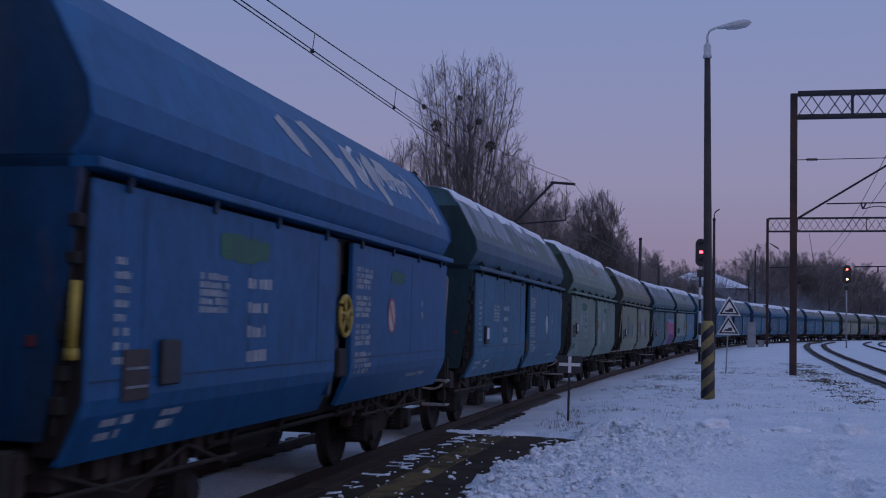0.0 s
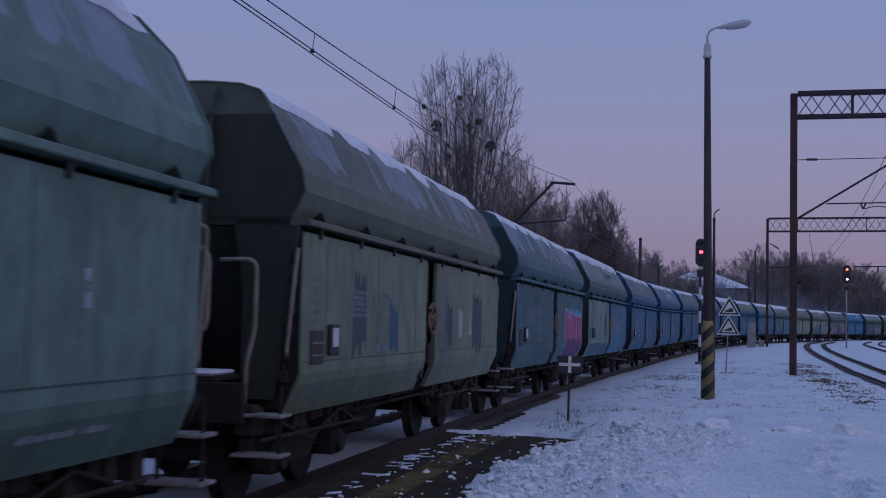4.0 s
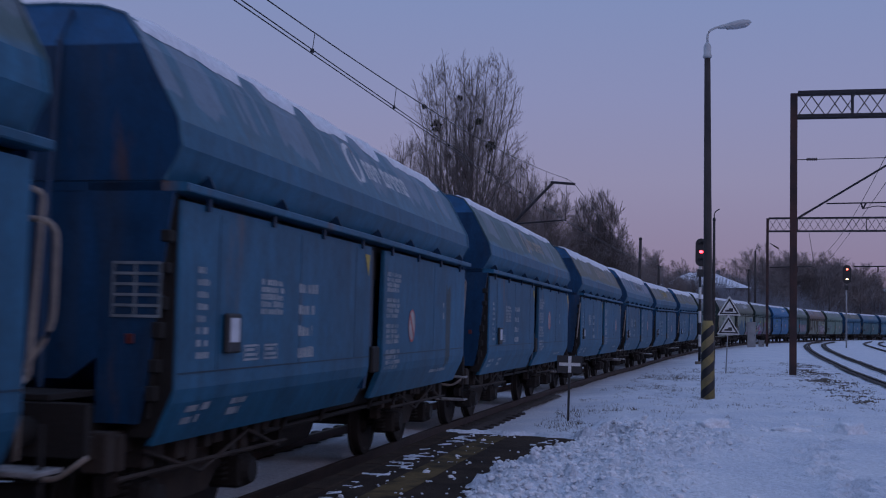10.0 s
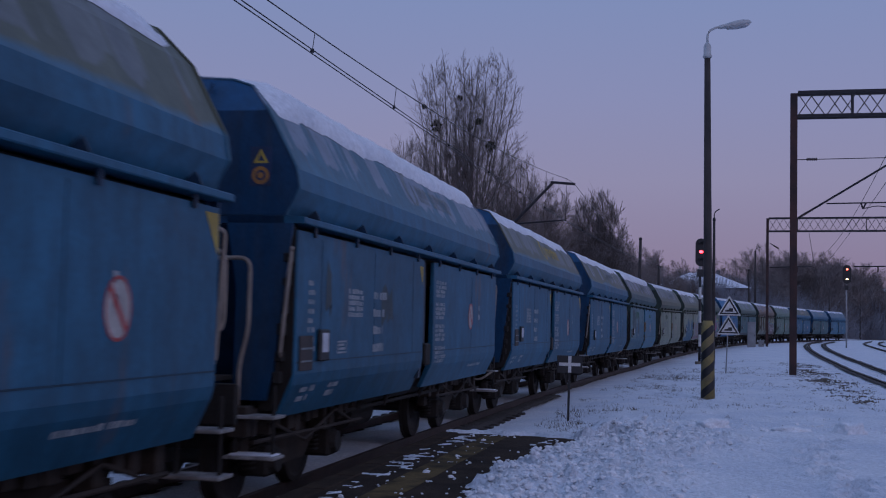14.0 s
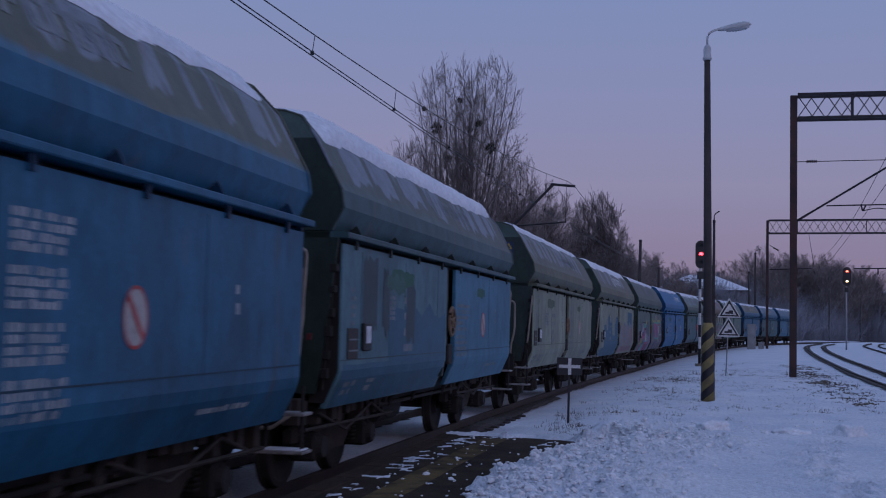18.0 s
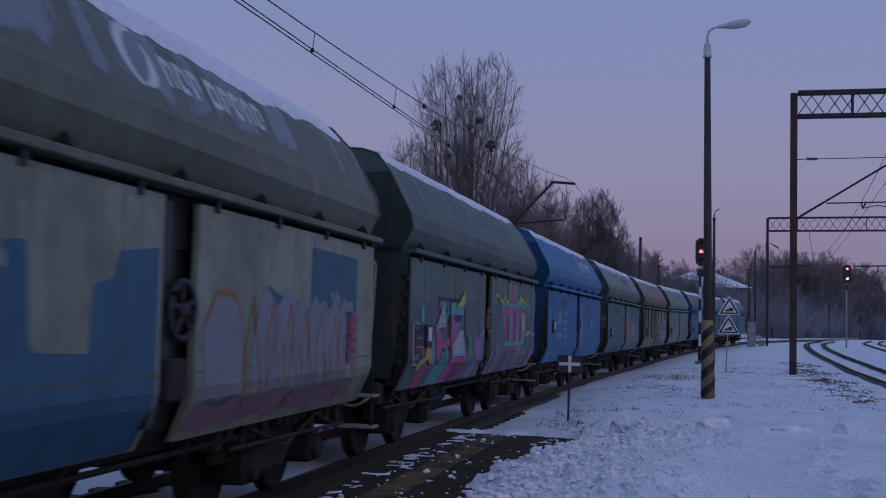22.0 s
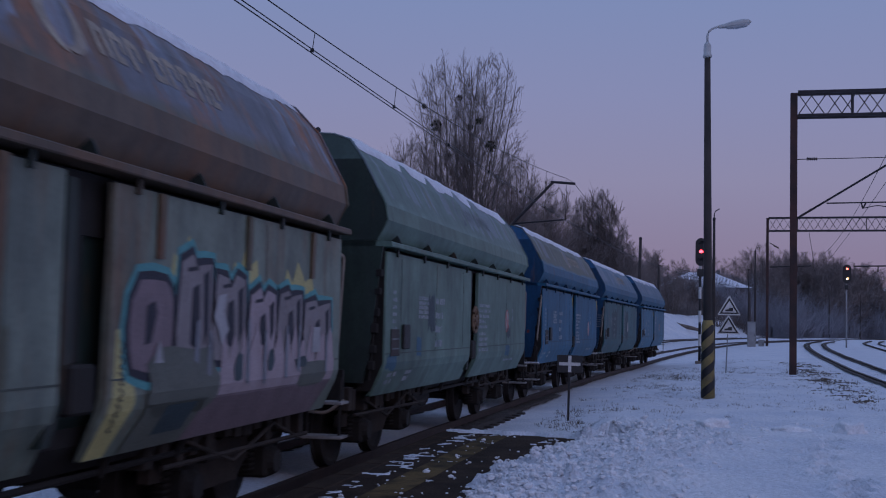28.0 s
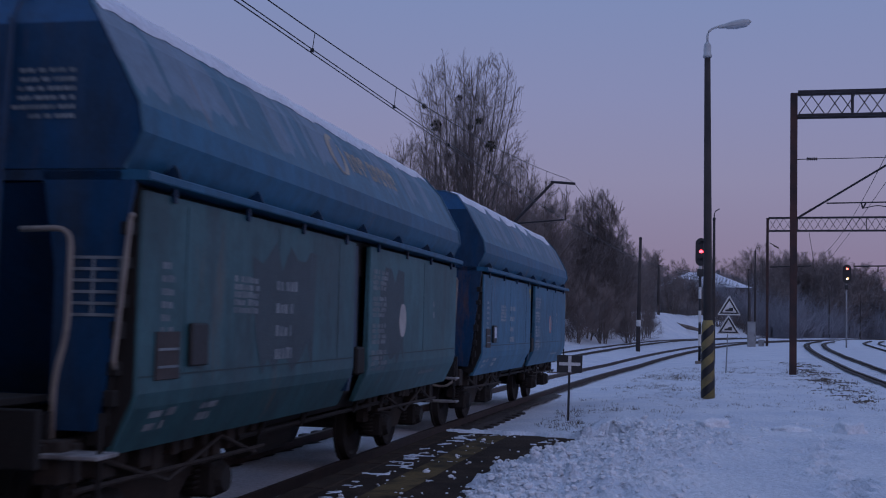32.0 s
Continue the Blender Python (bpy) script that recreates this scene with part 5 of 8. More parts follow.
    for sg in (-1, 1):
        sweep(bm, [(sg * 1.47, 2.70), (sg * 1.665, 2.70), (sg * 1.672, 2.71), (sg * 1.672, 2.752), (sg * 1.66, 2.762), (sg * 1.48, 2.774), (sg * 1.47, 2.774)], FRONT + 0.002, REAR - 0.002)
    put("top_rail", bm)
    # near-black backing that paints in the shadow strip below the top rail
    bm = bmesh.new()
    for sg in (-1, 1):
        sweep(bm, [(sg * 1.40, 2.3), (sg * 1.46, 2.3), (sg * 1.46, 2.688), (sg * 1.40, 2.688)], FRONT + 0.06, REAR - 0.06)
    put("inner_wall", bm)
    bm = bmesh.new()
    prism(bm, [(-0.03, 2.699), (0.03, 2.699), (0.025, 2.60), (-0.025, 2.60)], -1.612, -1.588)
    put("hinge", bm)
    bm = bmesh.new()
    for x in (-0.012, 0.012):
        bm.faces.new([bm.verts.new((x, y, z)) for y, z in ((-1.645, 2.765), (-1.615, 2.83), (-1.59, 2.87), (-1.50, 2.80), (-1.49, 2.77))])
    fa, fb = list(bm.faces)
    for i in range(5):
        bm.faces.new((fa.verts[i], fa.verts[(i + 1) % 5], fb.verts[(i + 1) % 5], fb.verts[i]))
    put("gusset", bm)
    # recess between the doors
    bm = bmesh.new()
    sweep(bm, [(-y + 0.16, z) for y, z in thick(DOOR, 0.05)], -0.3, 0.84)
    put("centre_panel", bm)
    bm = bmesh.new()
    prism(bm, [(0.08, 2.62), (0.20, 2.62), (0.20, 1.45), (-0.02, 1.06), (-0.12, 1.06), (0.08, 1.5)], -1.555, -1.46)
    put("centre_post", bm)
    bm = bmesh.new()
    box(bm, 0.12, 0.42, -1.60, -1.44, 1.22, 1.52, 0.02)
    box(bm, 0.22, 0.30, -1.54, -1.46, 1.525, 2.5, 0.01)
    put("latch_gear", bm)
    bm = bmesh.new()
    n = 28
    c = (0.31, -1.60, 1.86)
    ring = [(c[0] + 0.205 * math.cos(2 * math.pi * k / n), c[1], c[2] + 0.205 * math.sin(2 * math.pi * k / n)) for k in range(n + 1)]
    tube(bm, ring, 0.026, 6)
    for k in range(5):
        a = 2 * math.pi * k / 5 + 0.4
        tube(bm, [(c[0], c[1], c[2]), (c[0] + 0.195 * math.cos(a), c[1], c[2] + 0.195 * math.sin(a))], 0.022, 5)
    lathe(bm, [(-0.03, 0.055), (0.1, 0.05)], "y", 10, c)
    put("handwheel", bm, M_YELLOW, True)
    # underframe
    for nm, bounds in (("near_sole_bar", (FRONT - 0.548, REAR + 0.118, -1.01, -0.89, 0.92, 1.16)), ("far_sole_bar", (FRONT - 0.548, REAR + 0.118, 0.89, 1.01, 0.92, 1.16)),
                       ("front_headstock", (FRONT - 0.62, FRONT - 0.55, -1.3, 1.3, 0.88, 1.24)), ("rear_headstock", (REAR + 0.12, REAR + 0.19, -1.3, 1.3, 0.88, 1.24)),
                       ("front_bolster", (-PIVOT - 0.25, -PIVOT + 0.25, -1.2, 1.2, 0.78, 0.898)), ("rear_bolster", (PIVOT - 0.25, PIVOT + 0.25, -1.2, 1.2, 0.78, 0.898)),
                       ("centre_sill", (FRONT - 0.546, REAR + 0.116, -0.12, 0.12, 0.9, 1.12))):
        bm = bmesh.new()
        box(bm, *bounds, 0.008)
        put(nm, bm)
    bm = bmesh.new()
    for sg in (-1, 1):
        sweep(bm, [(sg * 1.36, 1.0), (sg * 1.2, 0.80), (sg * 1.1, 0.80), (sg * 0.3, 1.25), (sg * 0.3, 1.6), (sg * 1.36, 1.6)], -2.5, 3.0)
    put("discharge_chute", bm)
    bm = bmesh.new()
    for x in (-1.9, -0.7, 1.2, 2.4):
        tube(bm, [(x, -1.34, 0.98), (x - 0.05, -1.26, 0.74)], 0.03, 6)
    tube(bm, [(-2.4, -1.25, 0.77), (2.8, -1.25, 0.77)], 0.025, 6)
    lathe(bm, [(-0.5, 0.2), (0.5, 0.2)], "x", 14, (-0.6, -0.75, 0.62))
    put("brake_gear", bm)
    # end platform, steps, rails, buffers
    bm = bmesh.new()
    box(bm, FRONT - 0.60, FRONT + 0.0, -1.02, 1.02, 1.245, 1.29, 0.006)
    put("end_platform", bm)
    bm = bmesh.new()
    box(bm, FRONT - 0.56, FRONT - 0.02, -0.98, 0.9, 1.292, 1.335, 0.02)
    put("platform_snow", bm, M_ROOFSNOW)
    for nm, x in (("front", FRONT - 0.24), ("rear", REAR + 0.24)):
        for k, z in enumerate((0.92, 0.56)):
            bm = bmesh.new()
            box(bm, x - 0.14, x + 0.14, -1.58, -1.10, z, z + 0.03, 0.006)
            put(f"{nm}_step_{k}", bm)
            bm = bmesh.new()
            box(bm, x - 0.12, x + 0.10, -1.56, -1.14, z + 0.031, z + 0.046, 0.01)
            put(f"{nm}_stepsnow_{k}", bm, M_ROOFSNOW)
        bm = bmesh.new()
        for dy in (-1.52, -1.16):
            tube(bm, [(x, dy, 1.2), (x, dy, 0.56)], 0.018, 6)
        put(f"{nm}_step_hanger", bm)
    bm = bmesh.new()
    tube(bm, bent([(FRONT - 0.16, -0.86, 2.36), (FRONT - 0.16, -1.22, 2.37), (FRONT - 0.16, -1.22, 1.70), (FRONT - 0.16, -1.14, 1.40), (FRONT - 0.16, -1.14, 0.98)], 0.12), 0.021, 7)
    put("loop_handrail", bm, M_TAN, True)
    bm = bmesh.new()
    tube(bm, bent([(FRONT + 0.01, -1.56, 2.47), (FRONT - 0.05, -1.575, 2.46), (FRONT - 0.05, -1.49, 1.50), (FRONT + 0.01, -1.47, 1.47)], 0.05), 0.019, 7)
    put("corner_handrail", bm, M_TAN, True)
    bm = bmesh.new()
    tube(bm, bent([(REAR - 0.02, -1.55, 2.50), (REAR + 0.08, -1.57, 2.48), (REAR + 0.08, -1.52, 1.46), (REAR - 0.02, -1.50, 1.43)], 0.06), 0.018, 7)
    put("rear_corner_rail", bm, M_TAN, True)
    bm = bmesh.new()
    tube(bm, bent([(REAR - 0.01, -1.0, 2.39), (REAR + 0.5, -1.0, 2.39), (REAR + 0.52, -1.40, 2.37), (REAR + 0.52, -1.40, 1.72), (REAR + 0.48, -1.22, 1.48), (REAR + 0.48, -1.22, 0.96)], 0.13), 0.02, 7)
    put("rear_handrail", bm, M_TAN, True)
    bm = bmesh.new()
    lathe(bm, [(0, 0.1), (0.3, 0.1), (0.31, 0.075), (0.5, 0.075), (0.505, 0.2), (0.53, 0.225), (0.55, 0.2)], "x", 16)
    put("buffer", bm, M_UNDER, True)
    bm = bmesh.new()
    tube(bm, [(0, 0, 0), (0.55, 0, -0.05), (0.75, 0, 0.02)], 0.05, 7)
    tube(bm, bent([(0.2, 0.25, 0), (0.35, 0.25, -0.4), (0.75, 0.2, -0.35)], 0.15), 0.022, 6)
    put("coupling", bm)
    # snow on the hood
    bm = bmesh.new()
    top = HOOD[2:]
    acc = [0.0]
    for a, b in zip(top, top[1:]):
        acc.append(acc[-1] + math.hypot(b[0] - a[0], b[1] - a[1]))
    for var in range(5):
        bm = bmesh.new()
        prev = None
        for i in range(91):
            x = FRONT + 0.22 + (REAR - FRONT - 0.44) * i / 90
            lowest = acc[1] + (0.13, 0.17, 0.09, 0.08, 0.13)[var] + 0.13 * waves(x, var, 1.7, 61 + var) + 0.07 * waves(x, var, 0.5, 64 + var) + 0.05 * waves(x, var, 0.17, 69)
            if var in (0, 4) and waves(x, 7, 0.8, 70) > 0.22:
                lowest += 0.25
            row = []
            for k in range(7):
                v = lowest + (acc[-1] - lowest) * (0.0, 0.04, 0.12, 0.3, 0.5, 0.75, 1.0)[k]
                y, z = float(np.interp(v, acc, [p[0] for p in top])), float(np.interp(v, acc, [p[1] for p in top]))
                t = 0.0 if k == 0 else ((0.085 if var > 2 else 0.035) + 0.018 * waves(x, k, 0.6, 67)) * min(1, k / 2, i / 4, (90 - i) / 4)
                row.append(bm.verts.new((x, -y - t * 0.6, z + 0.006 + t)))
            row.append(bm.verts.new((x, 0.3, 4.155 + (0.05 if var > 2 else 0.0))))
            if prev:
                for k in range(7):
                    if var < 2 and k in (3, 4) and waves(x * 1.6, k * 0.4 + var, 0.24, 71) > 0.16:
                        continue
                    bm.faces.new((prev[k], prev[k + 1], row[k + 1], row[k]))
            prev = row
        put(f"snow_cover_{var}", bm, M_ROOFSNOW, True)
    # stencilled lettering, unreadable: plain bars
    rngm = random.Random(3)

    def bars(name, x0, z0, rows_, w, h, gap, ragged=0.35, pieces=4, m=M_STENCIL, gap_=0.025):
        bm = bmesh.new()
        for r in range(rows_):
            z = z0 - r * gap
            x = x0
            end = x0 + w * (1 - ragged * rngm.random())
            while x < end - 0.02:
                ln = min(w / pieces * rngm.uniform(0.5, 1.1), end - x)
                y = -d_out(z) - 0.004
                hh = h * rngm.uniform(0.75, 1.0)
                vs = [bm.verts.new(p) for p in ((x, y, z), (x + ln, y, z), (x + ln, -d_out(z + hh) - 0.004, z + hh), (x, -d_out(z + hh) - 0.004, z + hh))]
                bm.faces.new(vs)
                x += ln + gap_ + (0.05 if rngm.random() < 0.22 else 0.0)
        put(name, bm, m)
    bars("number_block", -2.45, 2.06, 4, 0.62, 0.10, 0.20, 0.4, 7, gap_=0.022)
    bars("load_table", -3.42, 2.10, 5, 0.55, 0.054, 0.062, 0.05, 7, gap_=0.02)
    bars("corner_marks", -4.72, 2.14, 8, 0.28, 0.055, 0.09, 0.35, 4, gap_=0.02)
    bars("text_column", 0.74, 2.35, 4, 0.72, 0.054, 0.062, 0.25, 12, gap_=0.014)
    for k in range(3):
        bars(f"text_column_{k}", 0.74, 2.04 - 0.31 * k, 4, 0.68, 0.054, 0.062, 0.25, 12, gap_=0.014)
    bars("text_list", 0.72, 2.08, 5, 1.0, 0.06, 0.09, 0.5, 14, gap_=0.012)
    bars("text_list_low", 0.72, 1.60, 4, 0.92, 0.06, 0.09, 0.4, 14, gap_=0.012)
    bars("foot_marks", -4.75, 1.12, 2, 0.42, 0.06, 0.09, 0.3, 2, M_STENCIL_DIM)
    bars("foot_marks_mid", -3.9, 1.13, 2, 0.35, 0.06, 0.09, 0.3, 2, M_STENCIL_DIM)
    bars("rear_marks", 3.95, 2.02, 2, 0.10, 0.10, 0.16, 0.1, 1, M_STENCIL_DIM)
    bars("rear_foot_marks", 3.4, 1.10, 1, 1.1, 0.05, 0.09, 0.1, 11, M_STENCIL_DIM)
    bm = bmesh.new()
    box(bm, -4.28, -3.99, -1.63, -1.59, 1.50, 1.81, 0.012)
    put("label_holder", bm, M_PLATE)
    bm = bmesh.new()
    box(bm, -4.235, -4.05, -1.637, -1.633, 1.585, 1.775)
    put("paper_label", bm, M_PAPER)
    bm = bmesh.new()
    box(bm, -4.80, -4.42, -1.600, -1.589, 1.42, 1.75, 0.004)
    put("data_plate", bm, M_DATAPLATE)
    bm = bmesh.new()
    for z in (1.50, 1.62):
        box(bm, -4.77, -4.46, -1.607, -1.603, z, z + 0.018)
    put("data_plate_lines", bm, M_STENCIL)
    bm = bmesh.new()
    n = 24
    bm.faces.new([bm.verts.new((2.32 + 0.18 * math.cos(2 * math.pi * k / n), -1.589, 1.82 + 0.21 * math.sin(2 * math.pi * k / n))) for k in range(n)])
    put("round_mark", bm, M_STENCIL)
    bm = bmesh.new()
    a = [bm.verts.new((2.32 + 0.18 * math.cos(2 * math.pi * k / n), -1.592, 1.82 + 0.21 * math.sin(2 * math.pi * k / n))) for k in range(n)]
    b = [bm.verts.new((2.32 + 0.16 * math.cos(2 * math.pi * k / n), -1.592, 1.82 + 0.187 * math.sin(2 * math.pi * k / n))) for k in range(n)]
    for k in range(n):
        bm.faces.new((a[k], a[(k + 1) % n], b[(k + 1) % n], b[k]))
    vs = [bm.verts.new(p) for p in ((2.18, -1.5925, 1.95), (2.22, -1.5925, 1.98), (2.46, -1.5925, 1.69), (2.42, -1.5925, 1.66))]
    bm.faces.new(vs)
    put("round_mark_ring", bm, M_REDPAINT)
    # emblem and broken white shapes in place of the lettering on the hood
    bm = bmesh.new()

    def hood_quad(pts, lift=0.004):
        vs = []
        for x, v in pts:
            y, z = h_out(v)
            vs.append(bm.verts.new((x, -y - lift * 0.85, z + lift * 0.5)))
        bm.faces.new(vs)
    for start, sweep_, cx, rx, rv, fat in ((62, 205, 1.05, 0.25, 0.26, 0.12), (-112, 170, 1.12, 0.22, 0.22, 0.105)):
        n = 14
        for k in range(n):
            a0, a1 = (math.radians(start + sweep_ * (k + d) / n) for d in (0, 1))
            w0, w1 = (0.012 + fat * math.sin(math.pi * (k + d) / n) ** 0.8 for d in (0, 1))
            cv = 0.42 if start > 0 else 0.40
            hood_quad([(cx + (rx - w0) * math.cos(a0), cv + (rv - w0) * math.sin(a0)), (cx + rx * math.cos(a0), cv + rv * math.sin(a0)),
                       (cx + rx * math.cos(a1), cv + rv * math.sin(a1)), (cx + (rx - w1) * math.cos(a1), cv + (rv - w1) * math.sin(a1))])
    put("emblem", bm, M_STENCIL)
    bm = bmesh.new()
    x = 1.5
    for k in range(8):
        w = (0.19, 0.2, 0.19, 0.22, 0.2, 0.2, 0.21, 0.21)[k]
        if k == 3:
            x += 0.1
        hood_quad([(x, 0.28), (x + 0.07, 0.28), (x + 0.07, 0.545), (x, 0.545)])
        hood_quad([(x + 0.075, 0.475), (x + w - 0.06, 0.475), (x + w - 0.06, 0.545), (x + 0.075, 0.545)])
        hood_quad([(x + w - 0.055, 0.38 if k % 3 else 0.29), (x + w, 0.38 if k % 3 else 0.29), (x + w, 0.525), (x + w - 0.055, 0.525)])
        if k % 2:
            hood_quad([(x + 0.075, 0.28), (x + w - 0.06, 0.28), (x + w - 0.06, 0.345), (x + 0.075, 0.345)])
        x += w + 0.05
    put("letter_shapes", bm, M_STENCIL)
    # warning marks on the end
    bm = bmesh.new()
    xe = FRONT - 0.010
    tri = [(-1.105, 3.50), (-0.955, 3.50), (-1.03, 3.635)]
    inn = [(-1.065, 3.52), (-0.995, 3.52), (-1.03, 3.585)]
    ov, iv = [bm.verts.new((xe, y, z)) for y, z in tri], [bm.verts.new((xe, y, z)) for y, z in inn]
    for i in range(3):
        bm.faces.new((ov[i], ov[(i + 1) % 3], iv[(i + 1) % 3], iv[i]))
    put("warning_triangle", bm, M_YELLOW)
    bm = bmesh.new()
    ov = [bm.verts.new((xe, -1.03 + 0.085 * math.cos(2 * math.pi * k / 18), 3.385 + 0.085 * math.sin(2 * math.pi * k / 18))) for k in range(18)]
    iv = [bm.verts.new((xe, -1.03 + 0.05 * math.cos(2 * math.pi * k / 18), 3.385 + 0.05 * math.sin(2 * math.pi * k / 18))) for k in range(18)]
    for i in range(18):
        bm.faces.new((ov[i], ov[(i + 1) % 18], iv[(i + 1) % 18], iv[i]))
    bm.faces.new([bm.verts.new((xe, -1.03 + 0.03 * math.cos(2 * math.pi * k / 9), 3.385 + 0.03 * math.sin(2 * math.pi * k / 9))) for k in range(9)])
    put("warning_disc", bm, M_ORANGE)
    bm = bmesh.new()
    box(bm, xe + 0.003, FRONT - 0.0055, -1.135, -0.925, 3.285, 3.655)
    put("warning_plate", bm, M_SIGNBLUE)
    bm = bmesh.new()
    rr = random.Random(12)
    for k in range(6):
        z = 3.42 - 0.062 * k
        y, stop = -1.12, -1.12 + rr.uniform(0.28, 0.52)
        while y < stop:
            d = rr.uniform(0.02, 0.06)
            bm.faces.new([bm.verts.new((xe, a, b)) for a, b in ((y, z), (y + d, z), (y + d, z + 0.03), (y, z + 0.03))])
            y += d + rr.choice((0.01, 0.01, 0.03))
    put("end_lettering", bm, M_STENCIL_DIM)
    for k in range(2):
        bm = bmesh.new()
        xa, xb, za, zb = -3.78 + 0.46 * k, -3.46 + 0.46 * k, 1.47, 1.60
        for x0, x1, z0, z1 in ((xa, xb, za, za + 0.018), (xa, xb, zb - 0.018, zb), (xa, xa + 0.018, za + 0.02, zb - 0.02), (xb - 0.018, xb, za + 0.02, zb - 0.02), (xa + 0.04, xb - 0.04, za + 0.035, za + 0.06), (xa + 0.04, xb - 0.09, za + 0.075, za + 0.1)):
            bm.faces.new([bm.verts.new((x, -1.5895, z)) for x, z in ((x0, z0), (x1, z0), (x1, z1), (x0, z1))])
        put(f"small_table_{k}", bm, M_STENCIL_DIM)
    bm = bmesh.new()
    box(bm, FRONT - 0.008, FRONT + 0.003, -1.30, -1.24, 1.62, 1.69, 0.003)
    put("reflector", bm, M_REFLECTOR)
    bm = bmesh.new()
    bm.faces.new([bm.verts.new((x, -1.590, z)) for x, z in ((5.32, 2.6), (5.57, 2.6), (5.57, 2.28))])
    put("rear_flash", bm, M_YELLOW)
    bm = bmesh.new()
    for k in range(6):
        z = 2.18 - 0.075 * k
        box(bm, FRONT - 0.004, FRONT - 0.001, -1.5, -1.12, z, z + 0.02)
    for y in (-1.5, -1.31, -1.14):
        box(bm, FRONT - 0.0055, FRONT - 0.0042, y, y + 0.02, 1.805, 2.2)
    put("end_grid", bm, M_STENCIL_DIM)
    bm = bmesh.new()
    tube(bm, [(FRONT - 0.05, -0.62, 1.3), (FRONT - 0.05, -0.62, 2.7), (FRONT - 0.05, -0.66, 3.78), (FRONT + 0.12, -0.66, 4.04)], 0.024, 7)
    put("end_pipe", bm)
    bm = bmesh.new()
    box(bm, FRONT - 0.02, FRONT - 0.009, -0.98, -0.54, 2.92, 3.2, 0.002)
    put("end_plate", bm, M_STENCIL_DIM)
    # yellow corner marks of the doors
    bm = bmesh.new()
    bm.faces.new([bm.verts.new((x, -1.590, z)) for x, z in ((-0.26, 2.55), (-0.06, 2.55), (-0.10, 2.30))])
    put("corner_flash", bm, M_YELLOW)
    for nm, z0, z1, x0, x1 in (("green_patch_front", 2.27, 2.46, -3.05, -2.0), ("green_patch_rear", 2.28, 2.42, 2.3, 2.95)):
        bm = bmesh.new()
        rr = random.Random(len(nm))
        low = [(x0 + (x1 - x0) * i / 9 + rr.uniform(-0.02, 0.02), z0 + rr.uniform(-0.03, 0.03)) for i in range(10)]
        high = [(x0 + (x1 - x0) * i / 9 + rr.uniform(-0.02, 0.02), z1 + rr.uniform(-0.025, 0.025)) for i in range(9, -1, -1)]
        bm.faces.new([bm.verts.new((x, -1.5895, z)) for x, z in low + high])
        put(nm, bm, M_GREENPATCH)
    # bogie
    bm = bmesh.new()
    for sg in (-1, 1):
        prism(bm, [(-1.35, 0.52), (-1.35, 0.66), (-0.62, 0.74), (0.62, 0.74), (1.35, 0.66), (1.35, 0.52), (0.66, 0.50), (0.45, 0.34), (-0.45, 0.34), (-0.66, 0.50)], sg * 1.02 - 0.05, sg * 1.02 + 0.05)
    box(bm, -0.2, 0.2, -0.965, 0.965, 0.42, 0.72)
    put("bogie_frame", bm)
    bm = bmesh.new()
    box(bm, -0.16, 0.16, -1.24, -0.93, 0.31, 0.60, 0.03)
    lathe(bm, [(-1.30, 0.11), (-1.24, 0.14)], "y", 14, (0, 0, 0.46))
    put("axle_box", bm)
    bm = bmesh.new()
    n = 7
    for dx in (-0.13, 0.13):
        tube(bm, [(dx + 0.075 * math.cos(k * 0.9), -1.05 + 0.075 * math.sin(k * 0.9), 0.36 + 0.0068 * k) for k in range(50)], 0.017, 5)
    put("spring", bm)
    bm = bmesh.new()
    for sg in (-1, 1):
        lathe(bm, [(sg * 0.685, 0.485), (sg * 0.715, 0.485), (sg * 0.72, 0.46), (sg * 0.815, 0.455), (sg * 0.82, 0.40), (sg * 0.79, 0.36), (sg * 0.77, 0.18), (sg * 0.83, 0.12), (sg * 0.83, 0.09)], "y", 28)
    lathe(bm, [(-1.2, 0.065), (-0.9, 0.07), (0.9, 0.07), (1.2, 0.065)], "y", 12)
    put("wheelset", bm, M_WHEEL)
    return me


# distance covered by the train, in metres
RUN_T = (0, 4, 8, 12, 16, 20, 24, 28, 32)
RUN_D = (0.28, 34.79, 70.21, 106.1, 142.2, 178.29, 213.99, 248.62, 281.04)
# small differences of the wagons' lengths, as shifts along the train
SHIFT = (0, 0.08, 0.13, 0.22, -0.19, -0.17, 0.39, 0.37, 0.48, 0.6, 0.05, 0.17, 0.5, 0.23, 0.91, 0.14, 0.05, 0.31, 0.35, 0.18, 0.14, 0.3, -0.01, 0.02, 0.05)


def run(t):
    """Cubic through the known distances, with smooth speed."""
    T, D = RUN_T, RUN_D
    n = len(T)
    m = []
    for i in range(n):
        if i == 0:
            m.append(8.5)
        elif i == n - 1:
            m.append(7.75)
        else:
            a, b = (D[i] - D[i - 1]) / (T[i] - T[i - 1]), (D[i + 1] - D[i]) / (T[i + 1] - T[i])
            m.append((a * (T[i + 1] - T[i]) + b * (T[i] - T[i - 1])) / (T[i + 1] - T[i - 1]))
    i = max(0, min(n - 2, int(np.searchsorted(T, t, "right")) - 1))
    h = T[i + 1] - T[i]
    u = (t - T[i]) / h
    return (2 * u ** 3 - 3 * u ** 2 + 1) * D[i] + (u ** 3 - 2 * u ** 2 + u) * h * m[i] + (3 * u ** 2 - 2 * u ** 3) * D[i + 1] + (u ** 3 - u ** 2) * h * m[i + 1]


S_FIRST = 12.956                 # where the middle of the first wagon stands at the start


